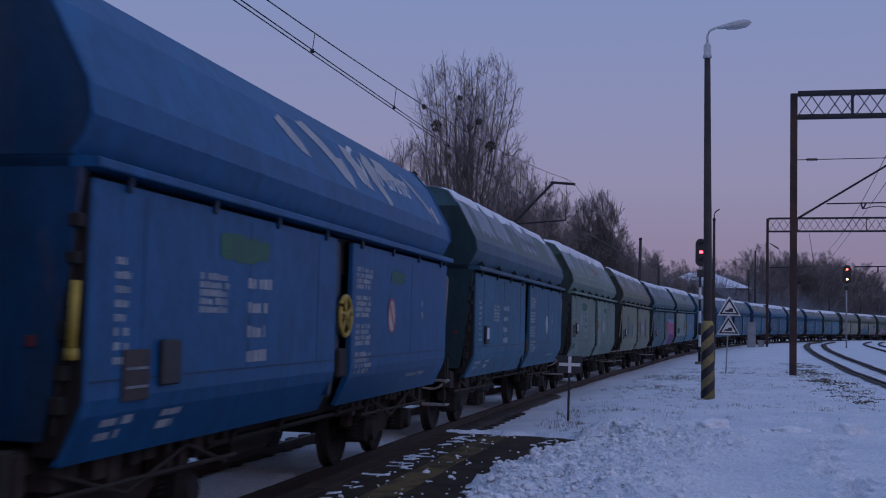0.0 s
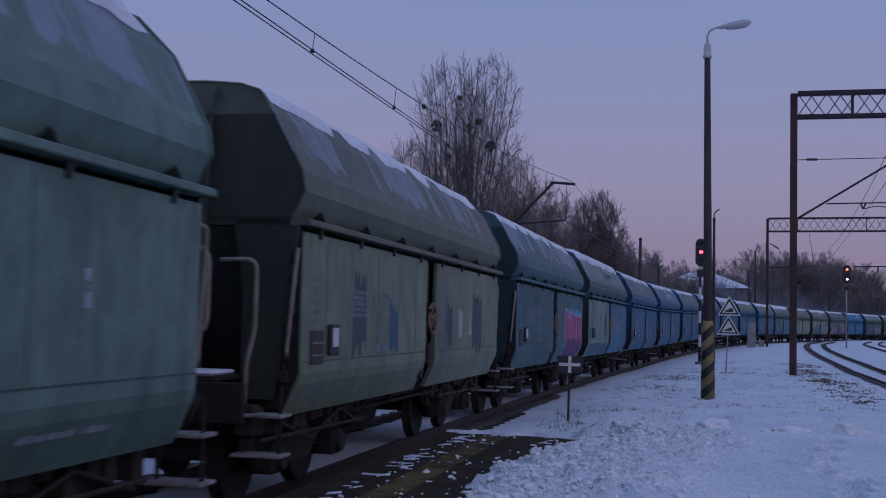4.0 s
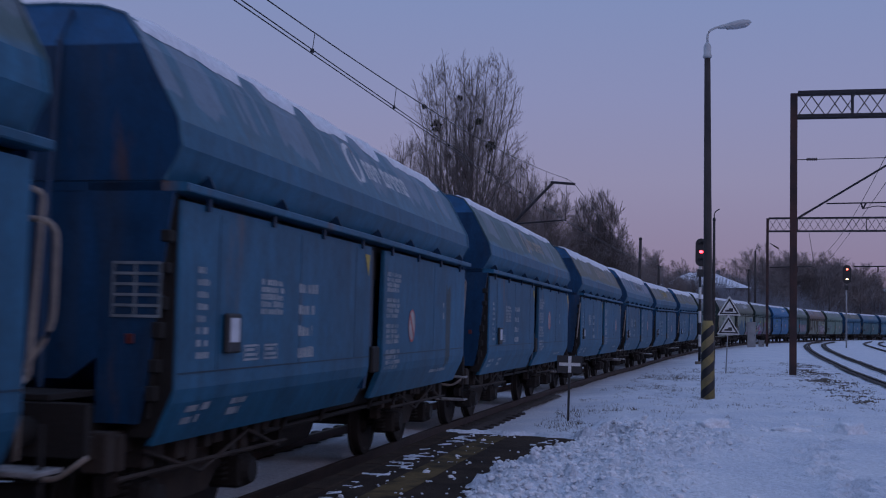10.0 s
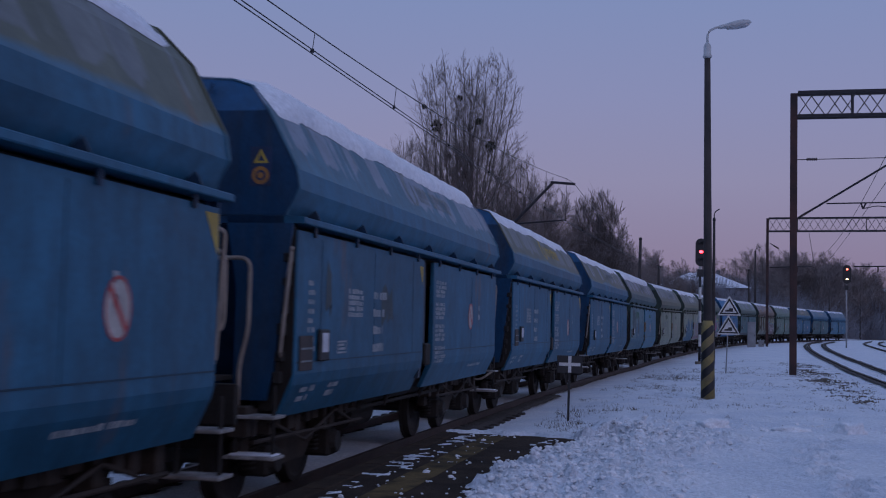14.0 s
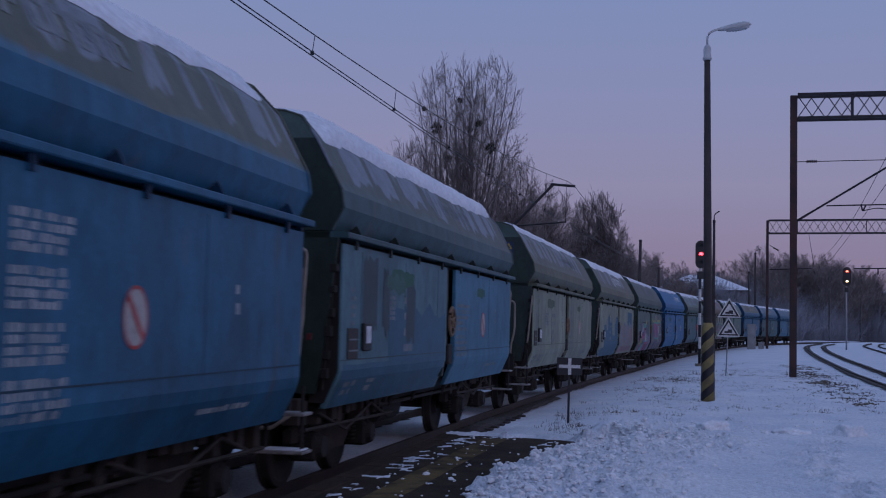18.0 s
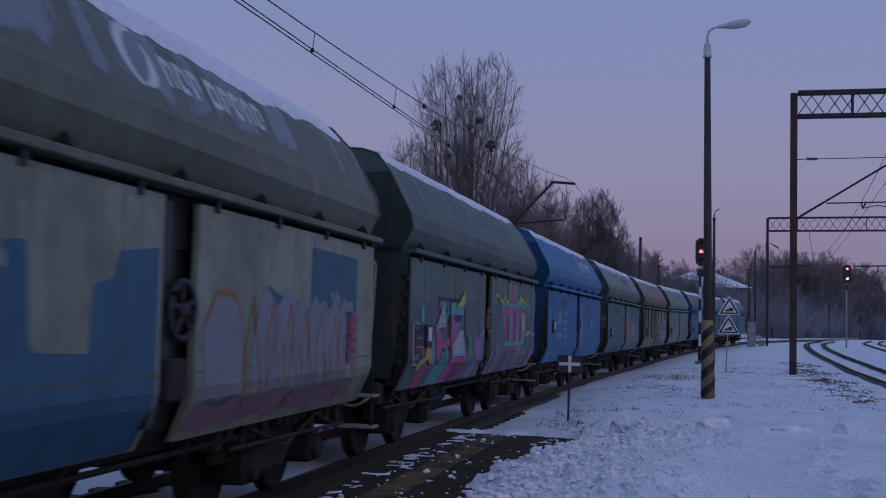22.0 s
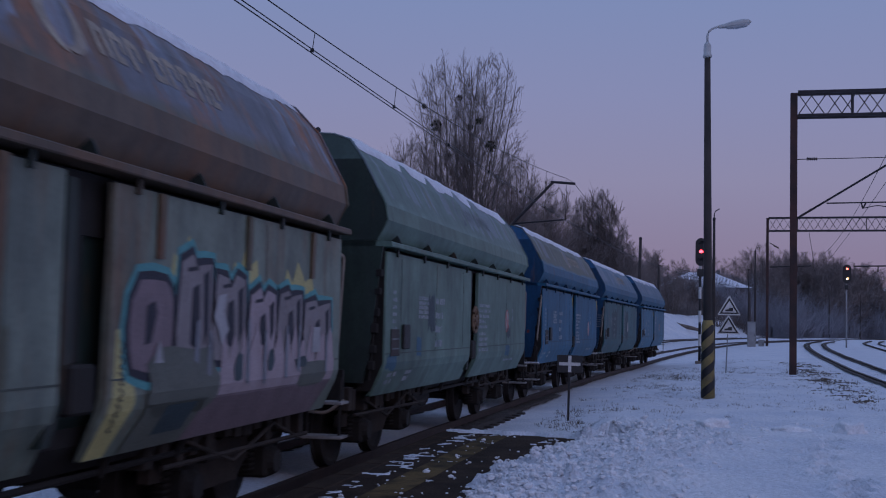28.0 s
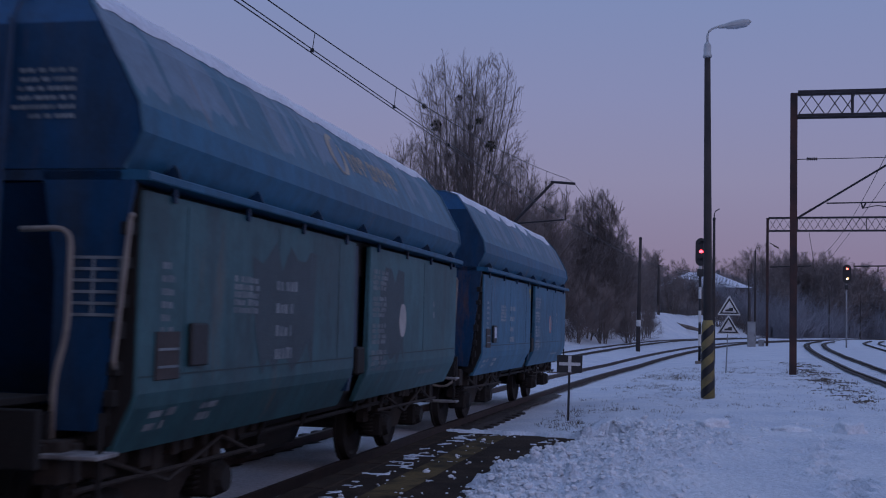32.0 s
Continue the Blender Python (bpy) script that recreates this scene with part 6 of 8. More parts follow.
def wagon_pose(s):
    # close by, the line lies a little nearer to the platform
    a, b = (track(v, 0.158 * max(0.0, min(1.5, (15 - v) / 7.5))) for v in (s - PIVOT, s + PIVOT))
    m, d = (a + b) / 2, b - a
    yaw = math.atan2(d.y, d.x)
    pitch = math.atan2(d.z, math.hypot(d.x, d.y))
    return Matrix.Translation(m) @ Matrix.Rotation(yaw, 4, "Z") @ Matrix.Rotation(-pitch, 4, "Y")


ME = build_meshes()

# colours of old paint
BLUE, DEEP, BRIGHT = (0.012, 0.081, 0.146), (0.006, 0.078, 0.195), (0.009, 0.112, 0.25)
FADEBLUE, TEAL, DTEAL = (0.034, 0.118, 0.186), (0.032, 0.092, 0.104), (0.024, 0.07, 0.082)
GREEN, PALE, OLIVE, KHAKI = (0.094, 0.152, 0.125), (0.14, 0.21, 0.175), (0.085, 0.095, 0.065), (0.172, 0.20, 0.15)
RUSTY, DRAB, DGREEN, MIDGREEN = (0.135, 0.070, 0.040), (0.135, 0.165, 0.135), (0.045, 0.075, 0.062), (0.066, 0.105, 0.088)
PAINTS = {}


def paint(col, faded, rust=0.1, grime=0.4, patches=0.0):
    key = (col, faded, rust, grime, patches)
    if key not in PAINTS:
        PAINTS[key] = wagon_paint("wagon_paint", col, faded, rust, grime, patches)
    return PAINTS[key]


# per wagon: hood, skirt, front door, rear door, ends; patches on hood; snow (0 to 2, None); handwheel; letters; end marks; label
WAGONS = [
    # the wagon ahead of the first one in view
    (DEEP, DEEP, DEEP, DEEP, DEEP, 0.0, None, None, M_STENCIL, "", "dark blue steel coal hopper wagon"),
    (DEEP, DEEP, DEEP, DEEP, DEEP, 0.0, None, M_YELLOW, M_STENCIL_DIM, "", "deep blue coal hopper wagon with peeling white film on its hood"),
    ((0.05, 0.088, 0.088), (0.022, 0.066, 0.105), BLUE, BLUE, DTEAL, 0.55, 0, None, M_STENCIL_DIM, "", "coal hopper wagon with grey-green hood and blue doors"),
    (GREEN, GREEN, GREEN, GREEN, DGREEN, 0.5, 0, M_TAN, M_TAN, "", "faded grey-green coal hopper wagon with a brown handwheel"),
    ((0.092, 0.09, 0.058), (0.085, 0.098, 0.068), (0.122, 0.152, 0.102), (0.128, 0.15, 0.10), (0.052, 0.06, 0.045), 0.45, 0, M_TAN, None, "", "streaky khaki coal hopper wagon with brownish hood"),
    (TEAL, TEAL, TEAL, TEAL, DTEAL, 0.5, 0, M_TAN, M_STENCIL, "w", "teal-grey coal hopper wagon with a magenta graffito"),
    (GREEN, DTEAL, PALE, FADEBLUE, DTEAL, 0.4, 0, M_TAN, M_STENCIL_DIM, "", "coal hopper wagon with one pale green door and one blue door"),
    ((0.058, 0.108, 0.112), BLUE, BLUE, BLUE, DEEP, 0.2, 0, None, M_STENCIL, "", "blue coal hopper wagon with grey-green hood and snow on top"),
    (FADEBLUE, BLUE, BLUE, BLUE, DEEP, 0.3, 0, None, M_STENCIL, "g", "blue coal hopper wagon with a red-ringed disc on its door"),
    (TEAL, BLUE, BLUE, BLUE, DEEP, 0.3, 1, None, M_TAN, "", "blue coal hopper wagon with tan shapes on its hood"),
    (OLIVE, BLUE, BLUE, BLUE, DEEP, 0.2, 2, None, M_TAN, "t", "blue coal hopper wagon with olive hood under thick snow"),
    (FADEBLUE, BLUE, BLUE, BLUE, DEEP, 0.5, 2, None, M_STENCIL_DIM, "w", "blue coal hopper wagon with washed-out hood"),
    (OLIVE, BLUE, BLUE, BLUE, DEEP, 0.25, 2, None, M_YELLOW, "t", "blue coal hopper wagon with dark olive hood and snow"),
    (OLIVE, BLUE, BLUE, BLUE, DEEP, 0.45, 2, None, M_STENCIL_DIM, "wp", "blue coal hopper wagon with olive hood and pale end plates"),
    ((0.07, 0.085, 0.068), (0.035, 0.075, 0.085), (0.062, 0.135, 0.16), (0.04, 0.135, 0.205), DGREEN, 0.5, 2, M_TAN, M_STENCIL_DIM, "", "streaked teal and blue coal hopper wagon with green-grey hood"),
    (OLIVE, OLIVE, KHAKI, KHAKI, DGREEN, 0.42, 1, M_TAN, M_STENCIL_DIM, "w", "khaki-grey coal hopper wagon with tan handrails"),
    (OLIVE, OLIVE, KHAKI, KHAKI, DGREEN, 0.4, 2, M_DARKSTEEL, M_STENCIL, "", "khaki coal hopper wagon with blue patches and an outlined graffito"),
    (DGREEN, DGREEN, MIDGREEN, MIDGREEN, DGREEN, 0.13, 1, M_TAN, M_STENCIL_DIM, "", "dark green coal hopper wagon covered in colourful graffiti"),
    (BRIGHT, BRIGHT, BRIGHT, BRIGHT, DEEP, 0.0, 1, M_DARKSTEEL, M_STENCIL, "", "clean bright blue coal hopper wagon"),
    (GREEN, DGREEN, TEAL, TEAL, DGREEN, 0.5, 0, M_REDPAINT, M_STENCIL_DIM, "g", "dark green-grey coal hopper wagon with a faded pale graffito"),
    (RUSTY, (0.085, 0.062, 0.045), DRAB, DRAB, DGREEN, 0.65, 1, None, M_TANMOTIF, "", "rusty brown-hooded coal hopper wagon with a silver graffito"),
    (GREEN, GREEN, GREEN, GREEN, DGREEN, 0.3, 0, M_TAN, M_STENCIL_DIM, "", "grey-green coal hopper wagon with tan handwheel"),
    (OLIVE, BLUE, BLUE, BLUE, DEEP, 0.3, 1, None, M_TAN, "t", "blue coal hopper wagon with olive-tinged hood"),
    (FADEBLUE, BLUE, TEAL, TEAL, DEEP, 0.3, 1, None, M_TAN, "tg", "dull blue-grey coal hopper wagon with tan handrails"),
    (FADEBLUE, BLUE, FADEBLUE, FADEBLUE, DEEP, 0.25, 0, None, None, "", "blue coal hopper wagon, the last of the train"),
]
BOGIES = {}


def make_bogie():
    """The first bogie, with wheelsets that turn; copied for all the others."""
    b = new("bogie", ME["bogie_frame"])
    tagged(b, "grimy cast bogie")
    b.material_slots[0].link = "OBJECT"
    b.material_slots[0].material = M_BUSHSTEEL
    for x in (-AXLE, AXLE):
        for sg in (1, -1):
            for nm in ("axle_box", "spring"):
                if sg == -1 and nm == "spring":
                    continue
                o = new(nm, ME[nm])
                o.parent = b
                o.matrix_basis = pose(x, 0, 0, 0, 0, 0 if sg == 1 else 180)
        w = new("wheelset", ME["wheelset"])
        w.parent = b
        w["axle"] = x
    return b


# where the round mark sits on each wagon's rear door: along the wagon, and above the usual height
MARK = {1: (2.32, 0.06), 2: (3.09, 0), 3: (2.24, 0), 6: (3.04, 0), 7: (2.9, -0.1), 8: (2.03, -0.06), 9: (2.22, 0.1), 10: (4.02, 0.04), 11: (3.28, 0.09),
        12: (3.05, -0.06), 13: (2.22, 0), 14: (2.84, 0), 15: (2.83, 0), 18: (3.37, 0.04), 21: (3.4, 0.04), 22: (3.46, -0.09), 23: (2.18, 0)}

# where the label holder sits, along and up from the usual place
HOLD = {1: (0.2, -0.15), 3: (-0.1, 0.09), 5: (0.08, -0.05), 7: (0.02, -0.07), 8: (0.05, 0.04), 9: (0.05, -0.07), 10: (-0.41, -0.06), 11: (-0.16, -0.09),
        13: (-0.01, -0.11), 14: (-0.03, 0.0), 15: (-0.14, -0.02), 18: (-0.13, 0.12), 22: (0.18, -0.06)}


# wagons whose front end is open behind rails; the others have a plain sheet there
OPEN_ENDS = (4, 5, 10, 11, 13, 15, 16, 22, 23)


def coal_wagon(k, spec, proto):
    hood, skirt, fd, rd, ends, pat, snow, wheel, letters, marks, label = spec
    w = thing("hopper_wagon", label, "freight wagon", "coal hopper wagons of the train")
    old = 0.0 if hood in (DEEP, BRIGHT) else 1.0

    def fade(c):
        return tuple(min(1.0, v * (1.12 + 0.35 * old)) for v in c)
    if old:
        low = tuple(v * 0.95 for v in FADEBLUE) if skirt in (BLUE, DEEP) else (0.095, 0.086, 0.060) if hood == RUSTY else tuple(0.5 * (a + b) for a, b in zip(hood, skirt))
        key = (low, hood, pat)
        if key not in PAINTS:
            PAINTS[key] = hood_paint("hood_paint", low, tuple(v * (1.0 if hood == RUSTY else 0.9) for v in hood), 0.85 if hood == RUSTY else 0.1, 0.45, min(1.0, pat * 1.5))
        mh = PAINTS[key]
    else:
        mh = paint(tuple(v * 1.05 for v in hood), tuple(v * 1.3 for v in hood), 0.0, 0.1)
    ms = paint(skirt, fade(skirt), 0.75 if hood == RUSTY else 0.1 * old, 0.3)
    mf = paint(fd, fade(fd), 0.55 if hood == RUSTY else 0.08 * old, (0.5 if fd in (TEAL, PALE, DRAB, KHAKI, GREEN) else 0.24) * (0.4 + 0.6 * old))
    mr = paint(rd, fade(rd), 0.4 if hood == RUSTY else 0.06 * old, (0.45 if rd in (TEAL, PALE, DRAB, KHAKI, GREEN) else 0.22) * (0.4 + 0.6 * old))
    # end walls take about half of the listed end colour
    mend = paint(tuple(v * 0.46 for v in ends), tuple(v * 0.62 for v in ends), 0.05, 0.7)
    # leaning brow: same end paint made brighter, light from above put into the colour
    mbrow_lit = paint(tuple(v * 0.8 for v in ends), tuple(v * 1.0 for v in ends), 0.05, 0.4)
    # recess, gussets and hinges take about a third of the end colour
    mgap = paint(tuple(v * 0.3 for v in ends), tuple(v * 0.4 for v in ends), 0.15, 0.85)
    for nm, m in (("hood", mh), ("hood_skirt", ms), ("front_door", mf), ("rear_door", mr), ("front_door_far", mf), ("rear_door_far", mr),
                  ("end_wall", mend), ("rear_end_wall", mend), ("end_wall_slope", mend), ("rear_end_wall_slope", mend), ("front_hood_end", mend), ("rear_hood_end", mend), ("front_hood_brow", mbrow_lit), ("rear_hood_brow", mbrow_lit), ("front_rim", mh), ("rear_rim", mh), ("top_rail", ms),
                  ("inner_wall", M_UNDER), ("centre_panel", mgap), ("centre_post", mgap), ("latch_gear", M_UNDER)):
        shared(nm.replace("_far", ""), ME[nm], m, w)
    for nm, m in (("front_door_seam", fd), ("rear_door_seam", rd)):
        shared("door_seam", ME[nm], paint(tuple(v * 0.45 for v in m), tuple(v * 0.6 for v in m), 0.1, 0.5), w, "weld seam of the door")
    if hood != DEEP or k > 1:
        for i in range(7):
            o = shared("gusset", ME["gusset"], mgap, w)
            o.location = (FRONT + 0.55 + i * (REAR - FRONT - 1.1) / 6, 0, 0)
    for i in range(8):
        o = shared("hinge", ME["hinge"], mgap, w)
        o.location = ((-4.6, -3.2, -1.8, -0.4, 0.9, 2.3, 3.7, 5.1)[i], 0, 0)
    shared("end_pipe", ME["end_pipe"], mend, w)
    if "p" in marks:
        for i in range(2):
            o = shared("end_plate", ME["end_plate"], M_STENCIL, w, "pale metal plate on the end")
            o.location = (0, 0.46 * i, 0.04 * i)
    if wheel:
        shared("handwheel", ME["handwheel"], M_RUSTWHEEL if wheel is M_TAN else wheel, w, "spoked handwheel")
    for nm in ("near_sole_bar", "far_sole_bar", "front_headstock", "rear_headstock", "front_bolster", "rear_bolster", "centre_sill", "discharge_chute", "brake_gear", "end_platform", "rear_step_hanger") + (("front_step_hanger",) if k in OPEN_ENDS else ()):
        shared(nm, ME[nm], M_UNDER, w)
    for nm in ("front_rigging", "rear_rigging"):
        shared(nm, ME[nm], M_BUSHSTEEL, w, "brackets and brake rods over the bogie")
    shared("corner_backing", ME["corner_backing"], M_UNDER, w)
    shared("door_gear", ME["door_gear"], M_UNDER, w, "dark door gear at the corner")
    for e in ("front", "rear") if k in OPEN_ENDS else ("rear",):
        for i in range(2):
            st = shared("step", ME[f"{e}_step_{i}"], M_STEP, w)
            if k in (9, 11, 13, 22) and i == k % 2:
                shared("step_snow", ME[f"{e}_stepsnow_{i}"], M_ROOFSNOW, st, "dusting of snow")
    if k in (4, 10, 13, 15):
        shared("platform_snow", ME["platform_snow"], M_ROOFSNOW, w, "snow on the end platform")
    if snow is not None:
        snow = {3: 4, 6: 4, 11: 3, 14: 3}.get(k, snow)
        shared("snow_cover", ME[f"snow_cover_{snow}"], M_ROOFSNOW, w, "crust of snow along the top")
    for nm in ("loop_handrail", "corner_handrail", "rear_handrail", "rear_corner_rail") if k in OPEN_ENDS else ("rear_handrail", "rear_corner_rail"):
        shared(nm, ME[nm], M_TAN, w)
    if k not in OPEN_ENDS:
        shared("uncoupling_bar", ME["uncoupling_bar"], M_TAN, w, "bent tan bar at the headstock")
        shared("end_sheet", ME["end_sheet"], mend, w, "plain sheet between the wings of the end")
    if k == 1:
        shared("lever", ME["lever"], M_YELLOW, w, "short yellow lever at the corner")
    for x, turn in ((FRONT - 0.62, 180), (REAR + 0.19, 0)):
        for y in (-0.875, 0.875):
            o = shared("buffer", ME["buffer"], M_UNDER, w)
            o.matrix_basis = pose(x, y, 1.05, 0, 0, turn)
        o = shared("coupling", ME["coupling"], M_UNDER, w)
        o.matrix_basis = pose(x, 0, 1.04, 0, 0, turn)
    for x in (-PIVOT, PIVOT):
        b = copy_thing(proto, pose(x, 0, 0))
        b.parent = w
    # signs on the doors
    blue = fd in (BLUE, DEEP, BRIGHT, FADEBLUE)
    ink = M_STENCIL if blue or k in (3, 21) else M_STENCIL_DIM
    for nm in ("number_block", "load_table", "corner_marks", "foot_marks", "foot_marks_mid", "rear_marks", "rear_foot_marks"):
        if k == 17 and nm in ("number_block", "load_table", "foot_marks", "foot_marks_mid", "corner_marks"):
            continue
        if k == 20 and nm in ("corner_marks", "rear_foot_marks", "rear_marks"):
            continue
        shared("lettering", ME[nm], ink, w, "worn stencilled lettering")
    if k not in (5, 16, 17, 20):
        for nm in (("text_list", "text_list_low") if k in (6, 7, 14, 21, 22) else ("text_column", "text_column_0", "text_column_1", "text_column_2")):
            shared("lettering", ME[nm], ink, w, "stencilled list")
    elif k == 5:
        for nm in ("text_column", "text_column_0", "text_column_1", "text_column_2"):
            shared("lettering", ME[nm], M_STENCIL_DIM, w, "worn stencilled list")
    hx, hz = HOLD.get(k, (0.0, -0.04))
    o = shared("label_holder", ME["label_holder"], M_PLATE, w, "dark label holder")
    o.location = (hx, 0, hz)
    if k not in (1, 6, 20, 21, 22, 23):
        o = shared("paper_label", ME["paper_label"], M_PAPER, w, "white paper label")
        o.location = (hx, 0, hz)
    if k not in (2, 6, 8, 9, 10, 13, 18):
        o = shared("data_plate", ME["data_plate"], M_DATAPLATE, w)
        o.location = (hx, 0, hz)
        o = shared("data_plate_print", ME["data_plate_lines"], M_STENCIL_DIM, w)
        o.location = (hx, 0, hz)
    if k not in (4, 5, 16, 17, 20):
        mx, mz = MARK.get(k, (2.9, 0))
        o = shared("round_mark", ME["round_mark"], M_DISC, w, "pale round mark")
        o.location = (mx - 2.32, 0, mz)
        if k not in (2, 3, 23):
            o = shared("round_mark_ring", ME["round_mark_ring"], M_REDPAINT, w, "red ring with a bar")
            o.location = (mx - 2.32, 0, mz)
    if letters:
        letters = M_TANMOTIF if letters is M_TAN else M_WHITEMOTIF if k in (1, 8, 16, 18) else letters
        back = {2: -0.95, 5: -1.0, 7: -1.6, 9: -1.35, 15: -0.75, 17: -1.2, 20: -0.9, 1: 0.3, 18: 0.7}.get(k, -1.2)
        for o in (shared("emblem", ME["emblem"], letters, w, "worn emblem"), shared("faded_motif", ME["letter_shapes"], letters, w, "worn block shapes")):
            o.location.x = back
    if "w" in marks:
        low = {11: (-0.20, -0.24), 13: (0.0, -0.14)}.get(k, (0.0, 0.0))
        for nm, m, txt in (("warning_triangle", M_YELLOW if k != 13 else M_PAPER, "yellow warning triangle"), ("warning_disc", M_ORANGE if k != 13 else M_PAPER, "round warning mark"),
                           ("warning_plate", M_SIGNBLUE, "small dark blue sign plate")):
            o = shared(nm, ME[nm], m, w, txt)
            o.location = (0, low[0], low[1])
    if "t" in marks:
        shared("end_lettering", ME["end_lettering"], M_STENCIL_DIM, w, "faint lettering on the end")
    if "g" in marks:
        shared("end_grid", ME["end_grid"], M_STENCIL_DIM, w, "pale ruled panel")
    if blue and k > 6:
        shared("corner_flash", ME["corner_flash"], M_YELLOW, w, "yellow corner flash")
    if k in (5, 8, 9, 11, 18, 19, 22):
        for nm in ("small_table_0", "small_table_1")[:2 if k in (8, 18) else 1]:
            shared("lettering", ME[nm], ink, w, "small ruled table")
    if k in (1, 2, 3, 5, 8, 9, 13, 14, 19, 22):
        shared("reflector", ME["reflector"], M_REFLECTOR, w, "small red reflector")
    if k in (9, 10, 12, 18, 22):
        shared("rear_flash", ME["rear_flash"], M_YELLOW, w, "yellow corner flash")
    if k in (1, 3, 5, 14, 15, 18, 19):
        for nm in ("green_patch_front", "green_patch_rear"):
            shared("overpaint", ME[nm], M_OLIVEPATCH if fd == KHAKI else M_GREENPATCH, w, "green overpainted patch")
    return w


proto = make_bogie()
TRAIN = [coal_wagon(k, spec, proto) for k, spec in enumerate(WAGONS)]


# ---------------------------------------------------------------- graffiti and peeling film, each colour a thin layer of its own
def flat(name, col, rough=0.6):
    return surface(name, col, tuple(c * 0.75 for c in col), 3, 45, rough)


SPRAY = {n: flat("spray_" + n, c) for n, c in dict(magenta=(0.47, 0.075, 0.225), plum=(0.13, 0.03, 0.15), sky=(0.13, 0.36, 0.60), chalk=(0.44, 0.44, 0.46),
         teal=(0.075, 0.37, 0.33), yellow=(0.48, 0.46, 0.08), violet=(0.25, 0.15, 0.33), slate=(0.105, 0.117, 0.145), crimson=(0.37, 0.045, 0.12),
         silver=(0.28, 0.25, 0.255), mauve=(0.23, 0.172, 0.19), cyan=(0.10, 0.36, 0.37), lemon=(0.56, 0.51, 0.22), orange=(0.36, 0.14, 0.06),
         blue=(0.03, 0.12, 0.20), ink=(0.02, 0.02, 0.035), pale=(0.24, 0.26, 0.30), rose=(0.26, 0.16, 0.19), dusk=(0.045, 0.075, 0.088), azure=(0.045, 0.14, 0.215), lilac=(0.44, 0.36, 0.385), moss=(0.14, 0.155, 0.13), mint=(0.05, 0.14, 0.11), earth=(0.115, 0.118, 0.082)).items()}


def cut(poly, z0, z1):
    """The piece of a polygon of (x, z) between two heights."""
    for lim, keep in ((z0, 1), (z1, -1)):
        out = []
        for i, p in enumerate(poly):
            q = poly[(i + 1) % len(poly)]
            a, b = keep * (p[1] - lim) >= 0, keep * (q[1] - lim) >= 0
            if a:
                out.append(p)
            if a != b:
                t = (lim - p[1]) / (q[1] - p[1])
                out.append((p[0] + t * (q[0] - p[0]), lim))
        poly = out
        if len(poly) < 3:
            return []
    return poly


def sprayed(w, colour, polys, layer, label):
    """Polygons of (x, z) laid on the doors' outer face."""
    bm = bmesh.new()
    for poly in polys:
        for z0, z1 in ((0.905, 1.20), (1.20, 1.30), (1.30, 2.57)):
            p = cut(poly, z0, z1)
            if len(p) > 2:
                bm.faces.new([bm.verts.new((x, -d_out(z) - 0.003 - 0.0025 * layer, z)) for x, z in p])
    o = part("graffiti", bm, SPRAY[colour], w, label)
    return tagged(o, kind="stuff")


def blob(rng, cx, cz, rx, rz, n=14, wob=0.2, lean=0.0):
    out = []
    for k in range(n):
        a = 2 * math.pi * k / n
        c, s_ = math.cos(a), math.sin(a)
        r = 1 + rng.uniform(-wob, wob)
        x = rx * math.copysign(abs(c) ** 0.6, c) * r
        z = rz * math.copysign(abs(s_) ** 0.6, s_) * r
        out.append((cx + x + lean * z, cz + z))
    return out


def grown(poly, d):
    cx, cz = sum(p[0] for p in poly) / len(poly), sum(p[1] for p in poly) / len(poly)
    return [(x + d * (x - cx) / max(0.05, math.hypot(x - cx, z - cz)), z + d * (z - cz) / max(0.05, math.hypot(x - cx, z - cz))) for x, z in poly]


def stroke(pts, w):
    out = []
    for (x0, z0), (x1, z1) in zip(pts, pts[1:]):
        l = math.hypot(x1 - x0, z1 - z0)
        nx, nz = -(z1 - z0) / l * w / 2, (x1 - x0) / l * w / 2
        out.append([(x0 + nx, z0 + nz), (x1 + nx, z1 + nz), (x1 - nx, z1 - nz), (x0 - nx, z0 - nz)])
    return out


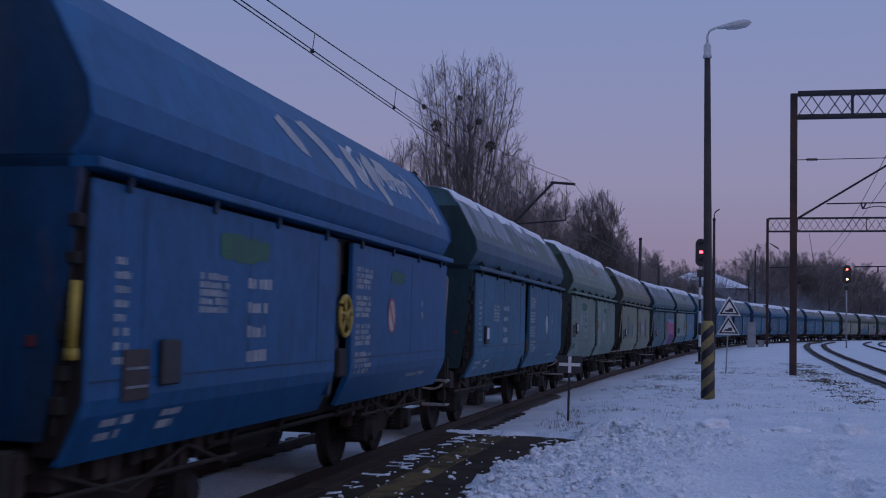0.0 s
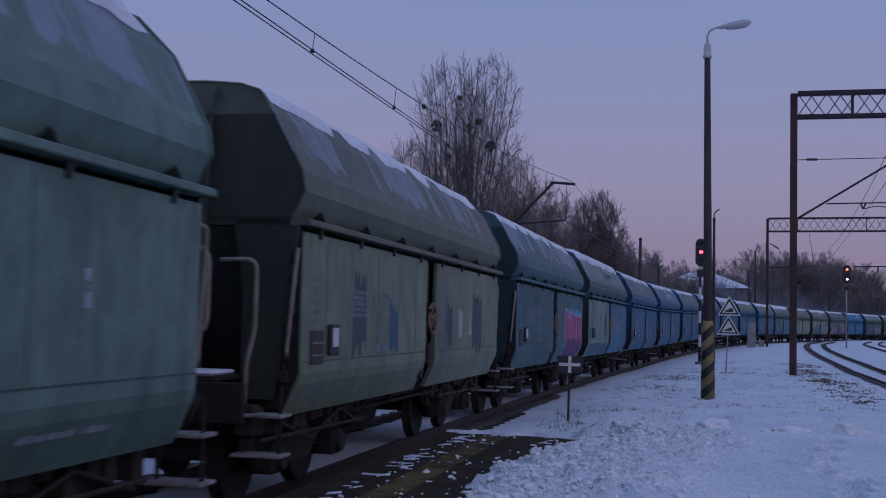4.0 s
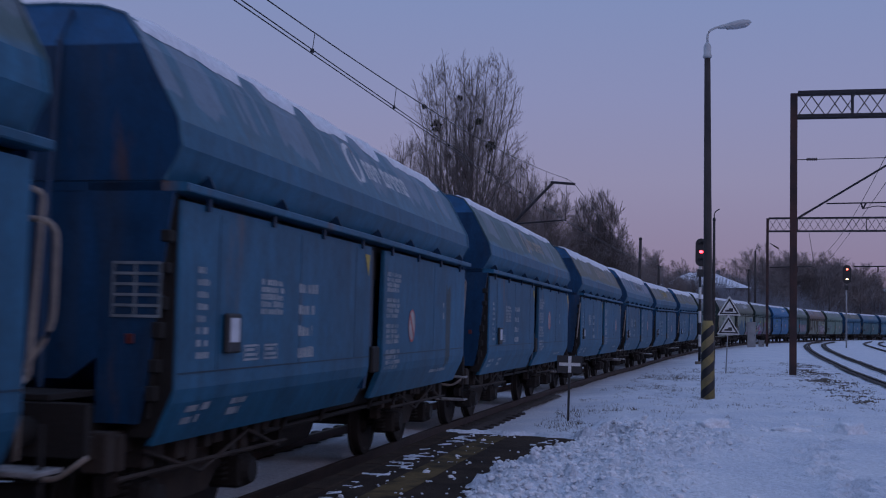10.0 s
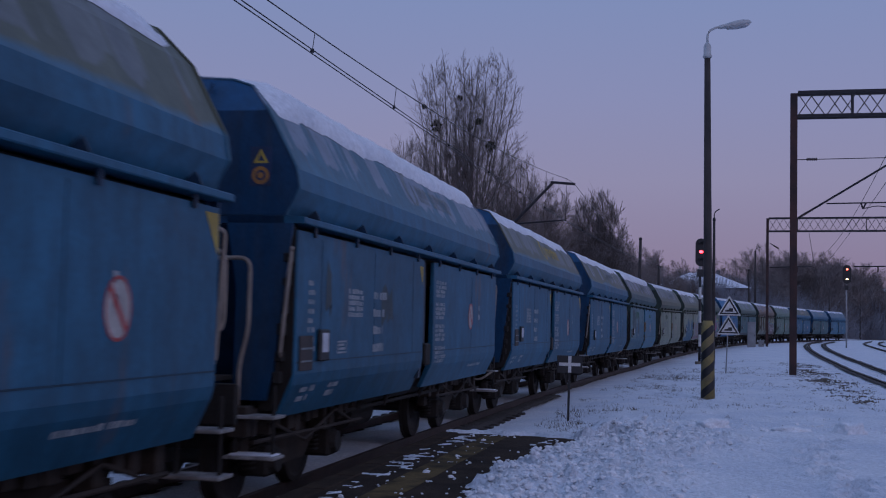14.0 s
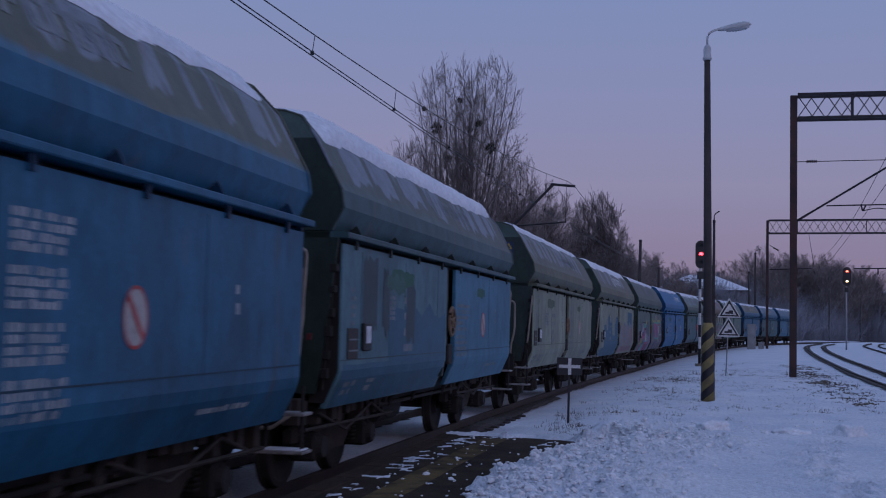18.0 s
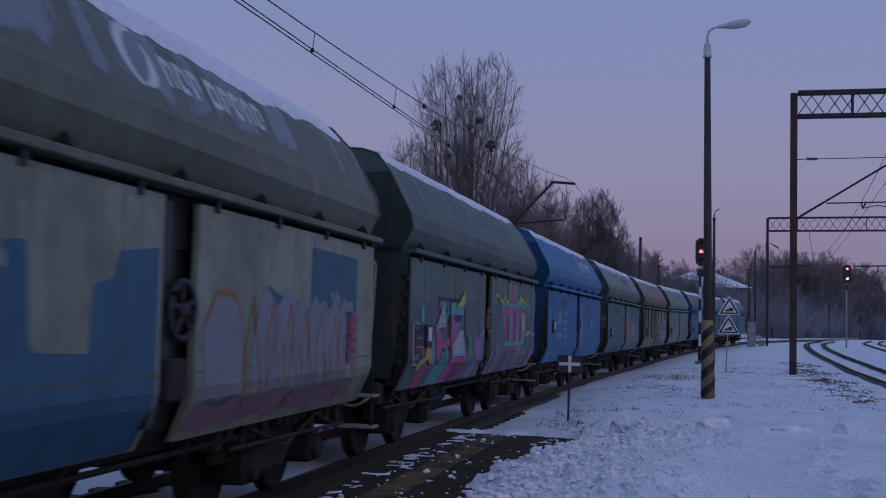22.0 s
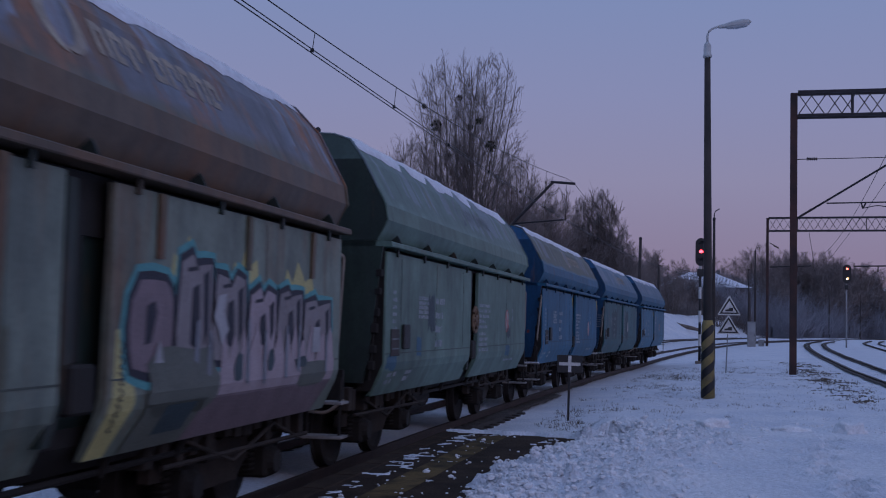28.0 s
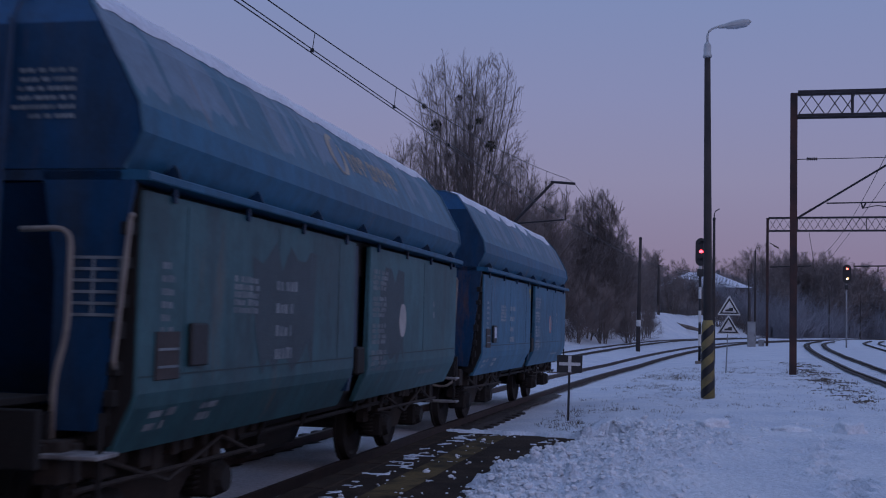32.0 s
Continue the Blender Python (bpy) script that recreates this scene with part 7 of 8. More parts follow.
def graffiti_magenta(w):
    rng = random.Random(1)
    top = [(1.95 + 3.5 * k / 16, 2.18 + 0.05 * math.sin(k * 1.9) + rng.uniform(0, 0.12)) for k in range(17)]
    sprayed(w, "sky", [[(1.35, 0.905), (1.75, 1.2), (1.9, 1.9)] + top + [(5.5, 1.9), (5.42, 1.2), (5.2, 0.905)]], 0, "light blue sprayed glow")
    cols = [(2.0, 2.62), (2.7, 3.12), (3.2, 3.62), (3.7, 4.25), (4.33, 4.85), (4.92, 5.42)]
    polys = []
    for a, b in cols:
        h = 2.10 + rng.uniform(-0.06, 0.1)
        polys.append([(a, 1.42), (a - 0.02, h), (b, h + rng.uniform(-0.06, 0.04)), (b + 0.02, 1.42)])
    sprayed(w, "chalk", [grown(p, 0.05) for p in polys], 1, "white outline")
    sprayed(w, "magenta", polys, 2, "magenta letters")
    sprayed(w, "plum", [[(1.72, 0.905), (2.0, 1.22), (2.02, 1.50), (3.0, 1.44), (3.4, 1.52), (4.4, 1.42), (5.3, 1.46), (5.33, 1.2), (5.05, 0.905)]], 3, "dark purple base")
    sprayed(w, "chalk", stroke([(2.02, 2.1), (2.04, 1.45), (2.25, 1.52), (2.28, 1.2), (2.1, 0.95)], 0.035) + stroke([(3.13, 2.0), (3.2, 1.45), (3.42, 1.52)], 0.05)
            + stroke([(3.9, 1.8), (3.95, 1.5), (4.2, 1.5), (4.22, 2.0)], 0.05) + stroke([(4.9, 1.62), (5.35, 1.6), (5.42, 2.1)], 0.05) + stroke([(5.4, 1.5), (5.38, 1.2), (5.1, 0.95)], 0.05), 4, "white highlights")


def graffiti_colour(w):
    rng = random.Random(7)

    def lay(colour, polys, layer, label):
        sprayed(w, colour, [[(x * 1.043 + 0.268, z) for x, z in q] for q in polys], layer, label)
    lay("slate", [[(-4.98, 2.04), (-4.63, 2.07), (-4.58, 1.82), (-4.94, 1.83)], [(-4.39, 2.08), (-3.6, 2.14), (-3.55, 1.86), (-3.87, 1.72), (-4.35, 1.75)],
                         [(-1.81, 2.15), (-0.86, 2.19), (-0.88, 1.76), (-1.32, 1.44), (-1.79, 1.44)], [(-3.9, 1.75), (-2.9, 1.8), (-1.0, 1.5), (-0.9, 1.15), (-4.0, 1.2)],
                         [(0.62, 2.17), (1.9, 2.16), (4.0, 2.2), (5.1, 1.9), (5.2, 1.13), (0.57, 1.19)]], 0, "slate grey sprayed patches")
    low = [(-4.46, -3.74, "magenta"), (-3.74, -2.91, "teal"), (-2.91, -2.45, "magenta"), (-2.45, -2.1, "plum"), (-2.1, -1.58, "crimson"), (-1.58, -1.2, "slate"), (-1.2, -0.6, "violet")]
    for a, b, c in low:
        lay(c, [[(a, 1.19), (b + 0.02, 1.18), (b - 0.14, 0.905), (a - 0.15, 0.905)]], 1, "sprayed base colour")
        lay("ink", stroke([(b, 1.19), (b - 0.15, 0.91)], 0.035), 2, "dark edge line")
    lay("slate", [[(-4.1, 1.18), (-3.8, 1.16), (-3.92, 0.94), (-4.2, 0.93)]], 2, "slate diamond")
    lay("ink", stroke([(-2.05, 1.12), (-1.75, 1.14)], 0.03) + stroke([(-2.1, 1.04), (-1.8, 1.06)], 0.03) + stroke([(-2.14, 0.97), (-1.9, 0.98)], 0.03), 3, "short dark strokes")
    # letters of the front door
    lay("violet", [[(-5.02, 1.76), (-4.98, 1.81), (-4.92, 1.7), (-4.86, 1.49), (-4.85, 1.28), (-4.9, 1.24), (-4.98, 1.3), (-5.03, 1.5)], [(-2.6, 1.81), (-2.18, 1.8), (-2.24, 1.58), (-2.56, 1.54)],
                          [(-1.12, 1.51), (-0.48, 1.64), (-0.46, 1.19), (-0.98, 1.15)]], 1, "violet letter shapes")
    lay("teal", [[(-4.84, 1.81), (-4.69, 1.8), (-4.75, 1.39), (-4.84, 1.54)], [(-4.59, 2.02), (-4.39, 2.03), (-4.39, 1.79), (-4.56, 1.79)], [(-3.4, 2.11), (-3.0, 2.11), (-3.05, 2.0), (-3.4, 2.01)],
                        [(-2.88, 2.1), (-1.9, 2.12), (-1.97, 1.93), (-2.52, 1.91), (-2.86, 1.92)], [(-3.95, 1.55), (-3.78, 1.6), (-3.75, 1.2), (-4.0, 1.22)], [(-1.55, 1.6), (-1.4, 1.62), (-1.3, 1.2), (-1.5, 1.2)],
                        [(-3.3, 1.44), (-3.05, 1.48), (-2.95, 1.2), (-3.35, 1.2)]], 2, "teal letter shapes")
    lay("ink", [[(-4.65, 1.76), (-4.27, 1.75), (-4.25, 1.57), (-4.5, 1.38), (-4.67, 1.41)]] + [q for k in range(4) for q in stroke([(-4.82, 1.75 - 0.09 * k), (-4.72, 1.74 - 0.09 * k)], 0.025)]
            + stroke([(-3.61, 2.14), (-2.85, 2.14), (-1.86, 2.15)], 0.06) + stroke([(-2.84, 2.13), (-2.89, 1.78), (-2.84, 1.33)], 0.07) + stroke([(-3.53, 1.72), (-3.55, 1.5), (-3.62, 1.2)], 0.06)
            + stroke([(-2.1, 1.88), (-2.63, 1.86)], 0.10) + stroke([(-3.31, 1.38), (-3.18, 1.43), (-3.13, 1.2)], 0.05) + stroke([(-1.85, 2.12), (-1.89, 1.46)], 0.07) + stroke([(-3.1, 2.1), (-2.95, 1.7), (-2.9, 1.4)], 0.06), 3, "black outlines")
    lay("magenta", [[(-3.59, 2.11), (-3.42, 2.11), (-3.46, 2.0), (-3.58, 1.99)], [(-3.75, 1.7), (-3.5, 1.7), (-3.43, 1.58), (-3.35, 1.5), (-2.95, 1.59), (-2.9, 1.46), (-3.35, 1.44), (-3.59, 1.26), (-3.68, 1.26)],
                           [(-2.83, 1.92), (-2.61, 1.92), (-2.59, 1.42), (-2.8, 1.33)], [(-2.78, 1.33), (-1.6, 1.31), (-1.62, 1.20), (-2.76, 1.20)], [(-4.05, 1.42), (-3.95, 1.46), (-3.9, 1.2), (-4.05, 1.2)]], 4, "magenta letter shapes")
    lay("crimson", [[(-4.6, 1.45), (-4.45, 1.5), (-4.35, 1.38), (-4.5, 1.3)], [(-2.3, 1.36), (-1.85, 1.36), (-1.9, 1.22), (-2.3, 1.22)]], 5, "crimson accents")
    lay("sky", [[(-3.78, 1.72), (-3.44, 1.71), (-3.2, 1.74), (-2.98, 1.99), (-3.09, 1.99), (-3.24, 1.78), (-3.72, 1.68)], [(-2.74, 1.34), (-1.86, 1.34), (-1.88, 1.29), (-2.7, 1.29)], [(-2.5, 1.6), (-2.38, 1.66), (-2.3, 1.58), (-2.4, 1.5)]], 6, "light blue shade")
    lay("chalk", [[(-3.46, 1.99), (-3.33, 2.02), (-3.22, 1.97), (-3.2, 1.75), (-3.72, 1.72), (-3.64, 1.82)], [(-2.74, 1.34), (-2.68, 1.52), (-2.45, 1.57), (-2.25, 1.69), (-1.99, 1.67), (-1.86, 1.34), (-2.31, 1.34)]]
            + stroke([(-4.98, 1.24), (-4.68, 1.24), (-4.36, 1.25)], 0.03) + stroke([(-3.95, 1.45), (-3.75, 1.78)], 0.025) + stroke([(-0.75, 1.6), (-0.45, 1.68)], 0.025) + stroke([(-0.62, 1.85), (-0.58, 1.45)], 0.025)
            + stroke([(-1.0, 1.5), (-0.9, 1.3), (-0.75, 1.2)], 0.025), 7, "white speckled shapes and lines")
    lay("ink", [blob(rng, x, z, 0.018, 0.018, 6, 0.1) for x, z in ((-3.4, 1.93), (-3.3, 1.88), (-3.5, 1.82), (-3.3, 1.79), (-3.42, 1.77), (-3.6, 1.77), (-2.55, 1.5), (-2.35, 1.52), (-2.2, 1.6), (-2.1, 1.5), (-2.0, 1.6), (-2.6, 1.4), (-2.3, 1.41), (-2.0, 1.4))], 8, "dark speckles")
    lay("yellow", [[(-2.54, 2.01), (-2.21, 2.19), (-1.92, 2.32), (-1.9, 2.1)], [(-4.8, 1.18), (-4.64, 1.29), (-4.37, 1.32), (-4.3, 1.47), (-4.2, 1.6), (-4.14, 1.47), (-3.99, 1.36), (-4.0, 1.2), (-4.23, 1.29), (-4.54, 1.24), (-4.58, 1.15)]]
            + stroke([(-4.98, 1.81), (-5.03, 1.7), (-5.035, 1.5), (-5.02, 1.3), (-4.95, 1.22)], 0.03) + stroke([(-1.5, 1.62), (-1.44, 1.4), (-1.3, 1.25)], 0.03), 9, "yellow shapes")
    # rear door
    x = 0.62
    while x < 5.2:
        d = rng.uniform(0.18, 0.5)
        top = rng.uniform(1.28, 1.5)
        sprayed(w, rng.choice(("teal", "slate", "crimson", "violet", "plum", "slate", "mauve")), [[(x - 0.05, 0.905), (x + 0.02, 1.2), (x + 0.05, top), (x + d, top - 0.06), (x + d - 0.02, 1.2), (x + d - 0.14, 0.905)]], 1, "sprayed base colour")
        sprayed(w, rng.choice(("pale", "ink", "teal", "lemon")), stroke([(x - 0.04, 0.92), (x + 0.02, 1.2), (x + 0.06, top)], 0.03), 2, "thin slanting line")
        x += d
    sprayed(w, "teal", [[(1.6, 2.18), (2.3, 2.24), (4.41, 2.26), (4.3, 1.75), (4.1, 1.38), (1.9, 1.38)], [(2.32, 2.60), (3.1, 2.60), (3.2, 2.2), (2.3, 2.2)]], 2, "teal ground of the letters")
    sprayed(w, "magenta", [[(1.7, 2.13), (2.5, 2.16), (2.45, 1.5), (2.0, 1.45)], [(2.55, 2.60), (2.9, 2.60), (2.95, 2.22), (2.55, 2.22)], [(2.65, 2.13), (3.2, 2.15), (3.15, 1.45), (2.6, 1.42)],
                           [(3.45, 2.13), (3.81, 2.15), (3.78, 1.5), (3.39, 1.45)]], 3, "magenta letters")
    sprayed(w, "plum", [[(2.15, 1.9), (2.4, 2.0), (2.42, 1.5), (2.2, 1.45)], [(2.95, 2.0), (3.16, 2.1), (3.13, 1.46), (3.0, 1.45)], [(3.6, 1.8), (3.78, 1.9), (3.77, 1.5), (3.62, 1.45)]], 4, "dark purple shades")
    sprayed(w, "crimson", [[(3.88, 2.1), (4.31, 2.14), (4.14, 1.94), (3.9, 2.0)], [(1.85, 1.75), (2.05, 1.8), (2.1, 1.5), (1.95, 1.48)]], 4, "crimson accents")
    sprayed(w, "yellow", stroke([(0.92, 2.29), (1.2, 2.33), (1.35, 2.24), (1.6, 2.2), (1.85, 2.3), (2.1, 2.21), (2.3, 2.24), (2.32, 2.58)], 0.06) + stroke([(3.1, 2.58), (3.3, 2.26), (3.46, 2.23), (3.6, 2.32), (3.69, 2.22), (3.94, 2.31), (4.21, 2.22), (4.5, 2.31)], 0.06)
            + stroke([(4.5, 2.31), (4.45, 2.06), (4.28, 1.75), (4.2, 1.56)], 0.06) + [blob(rng, 3.69, 2.32, 0.1, 0.05, 9, 0.1)] + stroke([(4.4, 1.58), (4.8, 1.62), (4.6, 1.45)], 0.05), 5, "yellow edge lines")
    sprayed(w, "chalk", [blob(rng, 3.99, 1.85, 0.17, 0.19, 16, 0.03), blob(rng, 5.1, 1.6, 0.07, 0.07, 9, 0.3)] + stroke([(4.58, 2.27), (4.66, 2.08), (4.82, 1.92)], 0.03) + stroke([(5.58, 2.17), (5.35, 1.85), (5.12, 1.6)], 0.025)
            + stroke([(4.29, 1.56), (4.5, 1.63), (4.81, 1.65), (5.12, 1.6), (5.35, 1.57), (5.58, 1.6)], 0.025) + stroke([(5.17, 2.42), (5.21, 2.22)], 0.035), 6, "white disc and lightning lines")


def graffiti_outline(w):
    rng = random.Random(3)
    sprayed(w, "blue", [[(-3.95, 0.905), (-3.97, 1.9), (-3.9, 1.95), (-3.3, 1.95), (-3.26, 1.8), (-2.9, 1.78), (-2.86, 2.2), (-2.8, 2.27), (-2.4, 2.28), (-2.3, 2.05), (-2.0, 2.03), (-1.95, 2.2), (-1.72, 2.22), (-1.65, 1.66), (-1.58, 1.6), (-1.0, 1.58), (-0.95, 2.0), (-0.7, 2.05), (-0.63, 2.22), (-0.06, 2.28), (-0.06, 0.905)], [(-4.9, 0.905), (-4.9, 1.16), (-3.95, 1.2), (-3.95, 0.905)], [(3.3, 1.95), (3.3, 2.5), (4.9, 2.48), (4.9, 1.9)], [(2.0, 1.4), (2.1, 2.1), (2.5, 2.0), (2.45, 1.3)]], 0, "blue overpainted areas")
    sprayed(w, "pale", [blob(rng, 1.15, 1.55, 0.42, 0.42, 16, 0.06)] + [blob(rng, 2.0 + 0.5 * k, 1.6, 0.24, 0.42, 12, 0.22, 0.2) for k in range(6)], 1, "pale grey letters")
    lines = []
    for k in range(7):
        x = 1.65 + k * 0.47
        lines += stroke([(x, 1.2), (x - 0.05, 1.55), (x + 0.12, 2.0 - 0.03 * k), (x + 0.2, 1.6), (x + 0.32, 1.25)], 0.03)
    sprayed(w, "orange", lines + stroke([(0.75, 1.75), (0.95, 2.0), (1.3, 2.02), (1.55, 1.75), (1.55, 1.3)], 0.035), 2, "orange outlines")
    sprayed(w, "rose", [blob(rng, 0.9 + 0.55 * k, 1.08, 0.3, 0.12, 9, 0.3) for k in range(8)] + [[(4.5, 1.35), (4.5, 1.9), (4.95, 1.9), (4.95, 1.35)]], 1, "reddish smears")
    sprayed(w, "crimson", [[(4.58, 1.45 + 0.11 * k), (4.9, 1.47 + 0.11 * k), (4.88, 1.51 + 0.11 * k), (4.57, 1.5 + 0.11 * k)] for k in range(4)], 2, "red scrawl")


def graffiti_silver(w):
    rng = random.Random(5)
    sprayed(w, "lemon", [[(0.60, 0.905), (0.66, 1.3), (0.68, 1.72), (0.82, 1.78), (0.9, 1.45), (1.0, 1.25), (0.86, 0.905)]]
            + [[(x, 2.02), (x + 0.08, 2.26), (x + 0.2, 2.18), (x + 0.32, 2.40), (x + 0.42, 2.24), (x + 0.58, 2.30), (x + 0.66, 2.02)] for x in (1.42, 2.55)]
            + [[(3.75, 1.98), (3.9, 2.26), (4.05, 2.14), (4.2, 2.34), (4.42, 2.16), (4.62, 2.22), (4.75, 1.96)]], 0, "yellow crowns behind the letters")
    sprayed(w, "ink", [q for k in range(6) for q in stroke([(0.73, 1.66 - 0.1 * k), (0.8, 1.62 - 0.1 * k), (0.74, 1.59 - 0.1 * k), (0.8, 1.57 - 0.1 * k)], 0.016)], 1, "black upright scrawl")
    spans = [(0.86, 1.46, 2.04, 1.50), (1.60, 2.16, 2.22, 1.42), (2.26, 2.86, 2.12, 1.52), (2.98, 3.60, 2.02, 1.44), (3.70, 4.32, 2.06, 1.50), (4.42, 5.22, 1.98, 1.46)]
    polys = []
    for k, (x0, x1, top, low) in enumerate(spans):
        j = lambda v: v + rng.uniform(-0.035, 0.035)
        if k == 0:
            polys.append(blob(rng, 1.17, 1.74, 0.32, 0.31, 16, 0.06))
        else:
            m = 0.5 * (x0 + x1)
            polys.append([(x0, j(low)), (j(x0 - 0.03), 1.7), (x0 + 0.02, j(top)), (m - 0.06, j(top + 0.02)), (m, j(top - 0.06)), (m + 0.1, j(top)), (x1, j(top - 0.03)), (x1 + 0.02, 1.72), (j(x1 - 0.02), low), (m, j(low - 0.08))])
    sprayed(w, "cyan", [grown(p, 0.115) for p in polys], 1, "cyan outline")
    sprayed(w, "ink", [grown(p, 0.06) for p in polys], 2, "black inner line")
    for p, c in zip(polys, ("mauve", "silver", "silver", "lilac", "silver", "silver")):
        sprayed(w, c, [p], 3, "silver-grey letter")
    cores = []
    for x0, x1, top, low in spans[1:]:
        m = 0.5 * (x0 + x1)
        cores += [[(m - 0.09, 1.62), (m - 0.07, top - 0.2), (m + 0.05, top - 0.16), (m + 0.09, 1.66), (m + 0.02, 1.58)], [(x1 - 0.16, top - 0.1), (x1 - 0.05, top - 0.05), (x1 - 0.04, 1.72), (x1 - 0.12, 1.6)]]
    sprayed(w, "ink", cores + [[(1.06, 1.62), (1.08, 1.88), (1.2, 1.92), (1.24, 1.84), (1.16, 1.64)]] + [q for x0, x1, top, low in spans[1:] for q in stroke([(x0 + 0.12, top - 0.07), (x0 + 0.3, top - 0.05)], 0.03)], 4, "black inner shapes")
    ragged = [(2.38, 1.42)]
    x = 2.42
    while x < 5.25:
        ragged += [(x, rng.uniform(1.58, 1.78)), (x + 0.07, rng.uniform(1.6, 1.74)), (x + 0.12, rng.uniform(1.4, 1.5))]
        x += rng.uniform(0.16, 0.34)
    sprayed(w, "lilac", [[(2.2, 1.22)] + ragged + [(5.38, 1.42), (5.36, 1.22)]], 5, "pale lilac overspray with a ragged edge")
    sprayed(w, "mauve", [[(1.98, 0.905), (2.2, 1.22), (5.36, 1.22), (5.12, 0.905)]], 4, "mauve base")
    sprayed(w, "moss", [blob(rng, 1.72, 1.36, 0.6, 0.24, 18, 0.12), [(1.02, 0.905), (1.2, 1.22), (2.2, 1.22), (1.98, 0.905)], blob(rng, 4.72, 1.30, 0.42, 0.12, 14, 0.12)], 6, "grey-green patches")
    sprayed(w, "dusk", [[(1.42, 1.0), (1.5, 1.2), (2.02, 1.2), (1.92, 1.0)], blob(rng, 2.75, 1.42, 0.09, 0.10, 8, 0.3), blob(rng, 3.5, 1.46, 0.08, 0.09, 8, 0.3), blob(rng, 4.3, 1.42, 0.16, 0.05, 9, 0.3)], 7, "dark patches")
    sprayed(w, "chalk", [[(2.2, 1.82), (2.28, 1.98), (2.44, 2.0), (2.4, 1.86), (2.5, 1.72), (2.36, 1.6), (2.3, 1.72)], [(4.62, 1.50), (4.88, 1.50), (4.87, 1.74), (4.66, 1.74)], [(1.2, 1.5), (1.27, 1.66), (1.34, 1.5)]], 8, "white marks")
    sprayed(w, "pale", [[(a, z0), (a + 0.02, z1), (a + 0.07, z1 + 0.02), (a + 0.08, z0 - 0.03)] for a, z0, z1 in ((1.86, 1.5, 1.78), (2.1, 1.4, 1.7), (2.9, 1.3, 1.8), (3.3, 1.28, 1.7), (3.85, 1.3, 1.74), (4.2, 1.35, 1.75), (5.05, 1.3, 1.66))], 8, "pale drips")
    for k in range(7):
        bm = bmesh.new()
        x = (-4.85, -3.6, -2.05, -0.75, 1.25, 2.9, 4.6)[k]
        sweep(bm, [(-1.665, 2.64), (-1.587, 2.64), (-1.587, 1.31), (-1.62, 1.31)] if k < 4 else [(-1.62, 2.64), (-1.587, 2.64), (-1.587, 2.2), (-1.61, 2.2)], x - 0.045, x + 0.045)
        part("door_rib", bm, paint(OLIVE, RUSTY, 0.4, 0.5), w, "rusty vertical stiffener")


def graffiti_faint(w):
    rng = random.Random(9)
    sprayed(w, "rose", [blob(rng, 1.6 + 0.62 * k, 1.6, 0.3, 0.5, 12, 0.2) for k in range(6)], 0, "faded pinkish patches")
    sprayed(w, "pale", [blob(rng, 1.5 + 0.62 * k, 1.5, 0.13, 0.4, 9, 0.25) for k in range(6)] + [[(0.7, 0.905), (0.75, 2.3), (1.15, 2.3), (1.1, 0.905)]], 1, "faded grey drips")


def white_blobs(w):
    rng = random.Random(2)
    sprayed(w, "chalk", [blob(rng, 2.3, 1.80, 0.17, 0.22, 14, 0.08), [(2.95, 1.62), (3.08, 2.05), (3.22, 1.62)]], 0, "white painted spots")


def torn_film(w):
    bm = bmesh.new()
    for pts in ([(-1.3, 0.52), (-1.1, 0.6), (-0.72, 0.38), (-0.6, 0.2), (-0.85, 0.24), (-1.1, 0.36)],
                [(-0.6, 0.62), (-0.3, 0.68), (0.15, 0.54), (0.45, 0.38), (0.68, 0.4), (0.8, 0.2), (0.72, 0.02), (0.45, 0.12), (0.2, 0.3), (-0.1, 0.44)],
                [(0.85, 0.62), (1.15, 0.6), (1.5, 0.4), (1.62, 0.12), (1.4, 0.14), (1.12, 0.34), (0.92, 0.46)],
                [(1.68, 0.52), (1.85, 0.68), (2.1, 0.62), (2.25, 0.42), (2.2, 0.3), (2.36, 0.04), (2.18, -0.02), (1.95, 0.2), (1.8, 0.3)],
                [(2.28, 0.68), (2.8, 0.66), (3.5, 0.50), (3.48, 0.40), (3.0, 0.5), (2.6, 0.36), (2.4, 0.44)],
                [(3.7, 0.66), (4.2, 0.56), (4.85, 0.24), (4.78, 0.08), (4.5, 0.3), (4.1, 0.5)], [(4.88, 0.24), (5.06, 0.3), (5.12, 0.06), (4.95, 0.0)]):
        vs = []
        for x, v in pts:
            y, z = h_out(v)
            vs.append(bm.verts.new((x, -y - 0.004, z + 0.003)))
        bm.faces.new(vs)
    tagged(part("torn_film", bm, SPRAY["chalk"], w, "peeling white film"), kind="stuff")


def smears(w, rows, seed):
    """Old overpainted areas: colour, left, right, bottom, top, raggedness."""
    rng = random.Random(seed)
    for layer, (colour, x0, x1, z0, z1, rag) in enumerate(rows):
        n = 9
        pts = [(x0 + (x1 - x0) * i / n + rng.uniform(-rag, rag) * 0.4, z0 + rng.uniform(-rag, rag)) for i in range(n + 1)]
        pts += [(x1 - (x1 - x0) * i / n + rng.uniform(-rag, rag) * 0.4, z1 + rng.uniform(-rag, rag)) for i in range(n + 1)]
        sprayed(w, colour, [pts], 0.15 * layer, "old overpainted area")


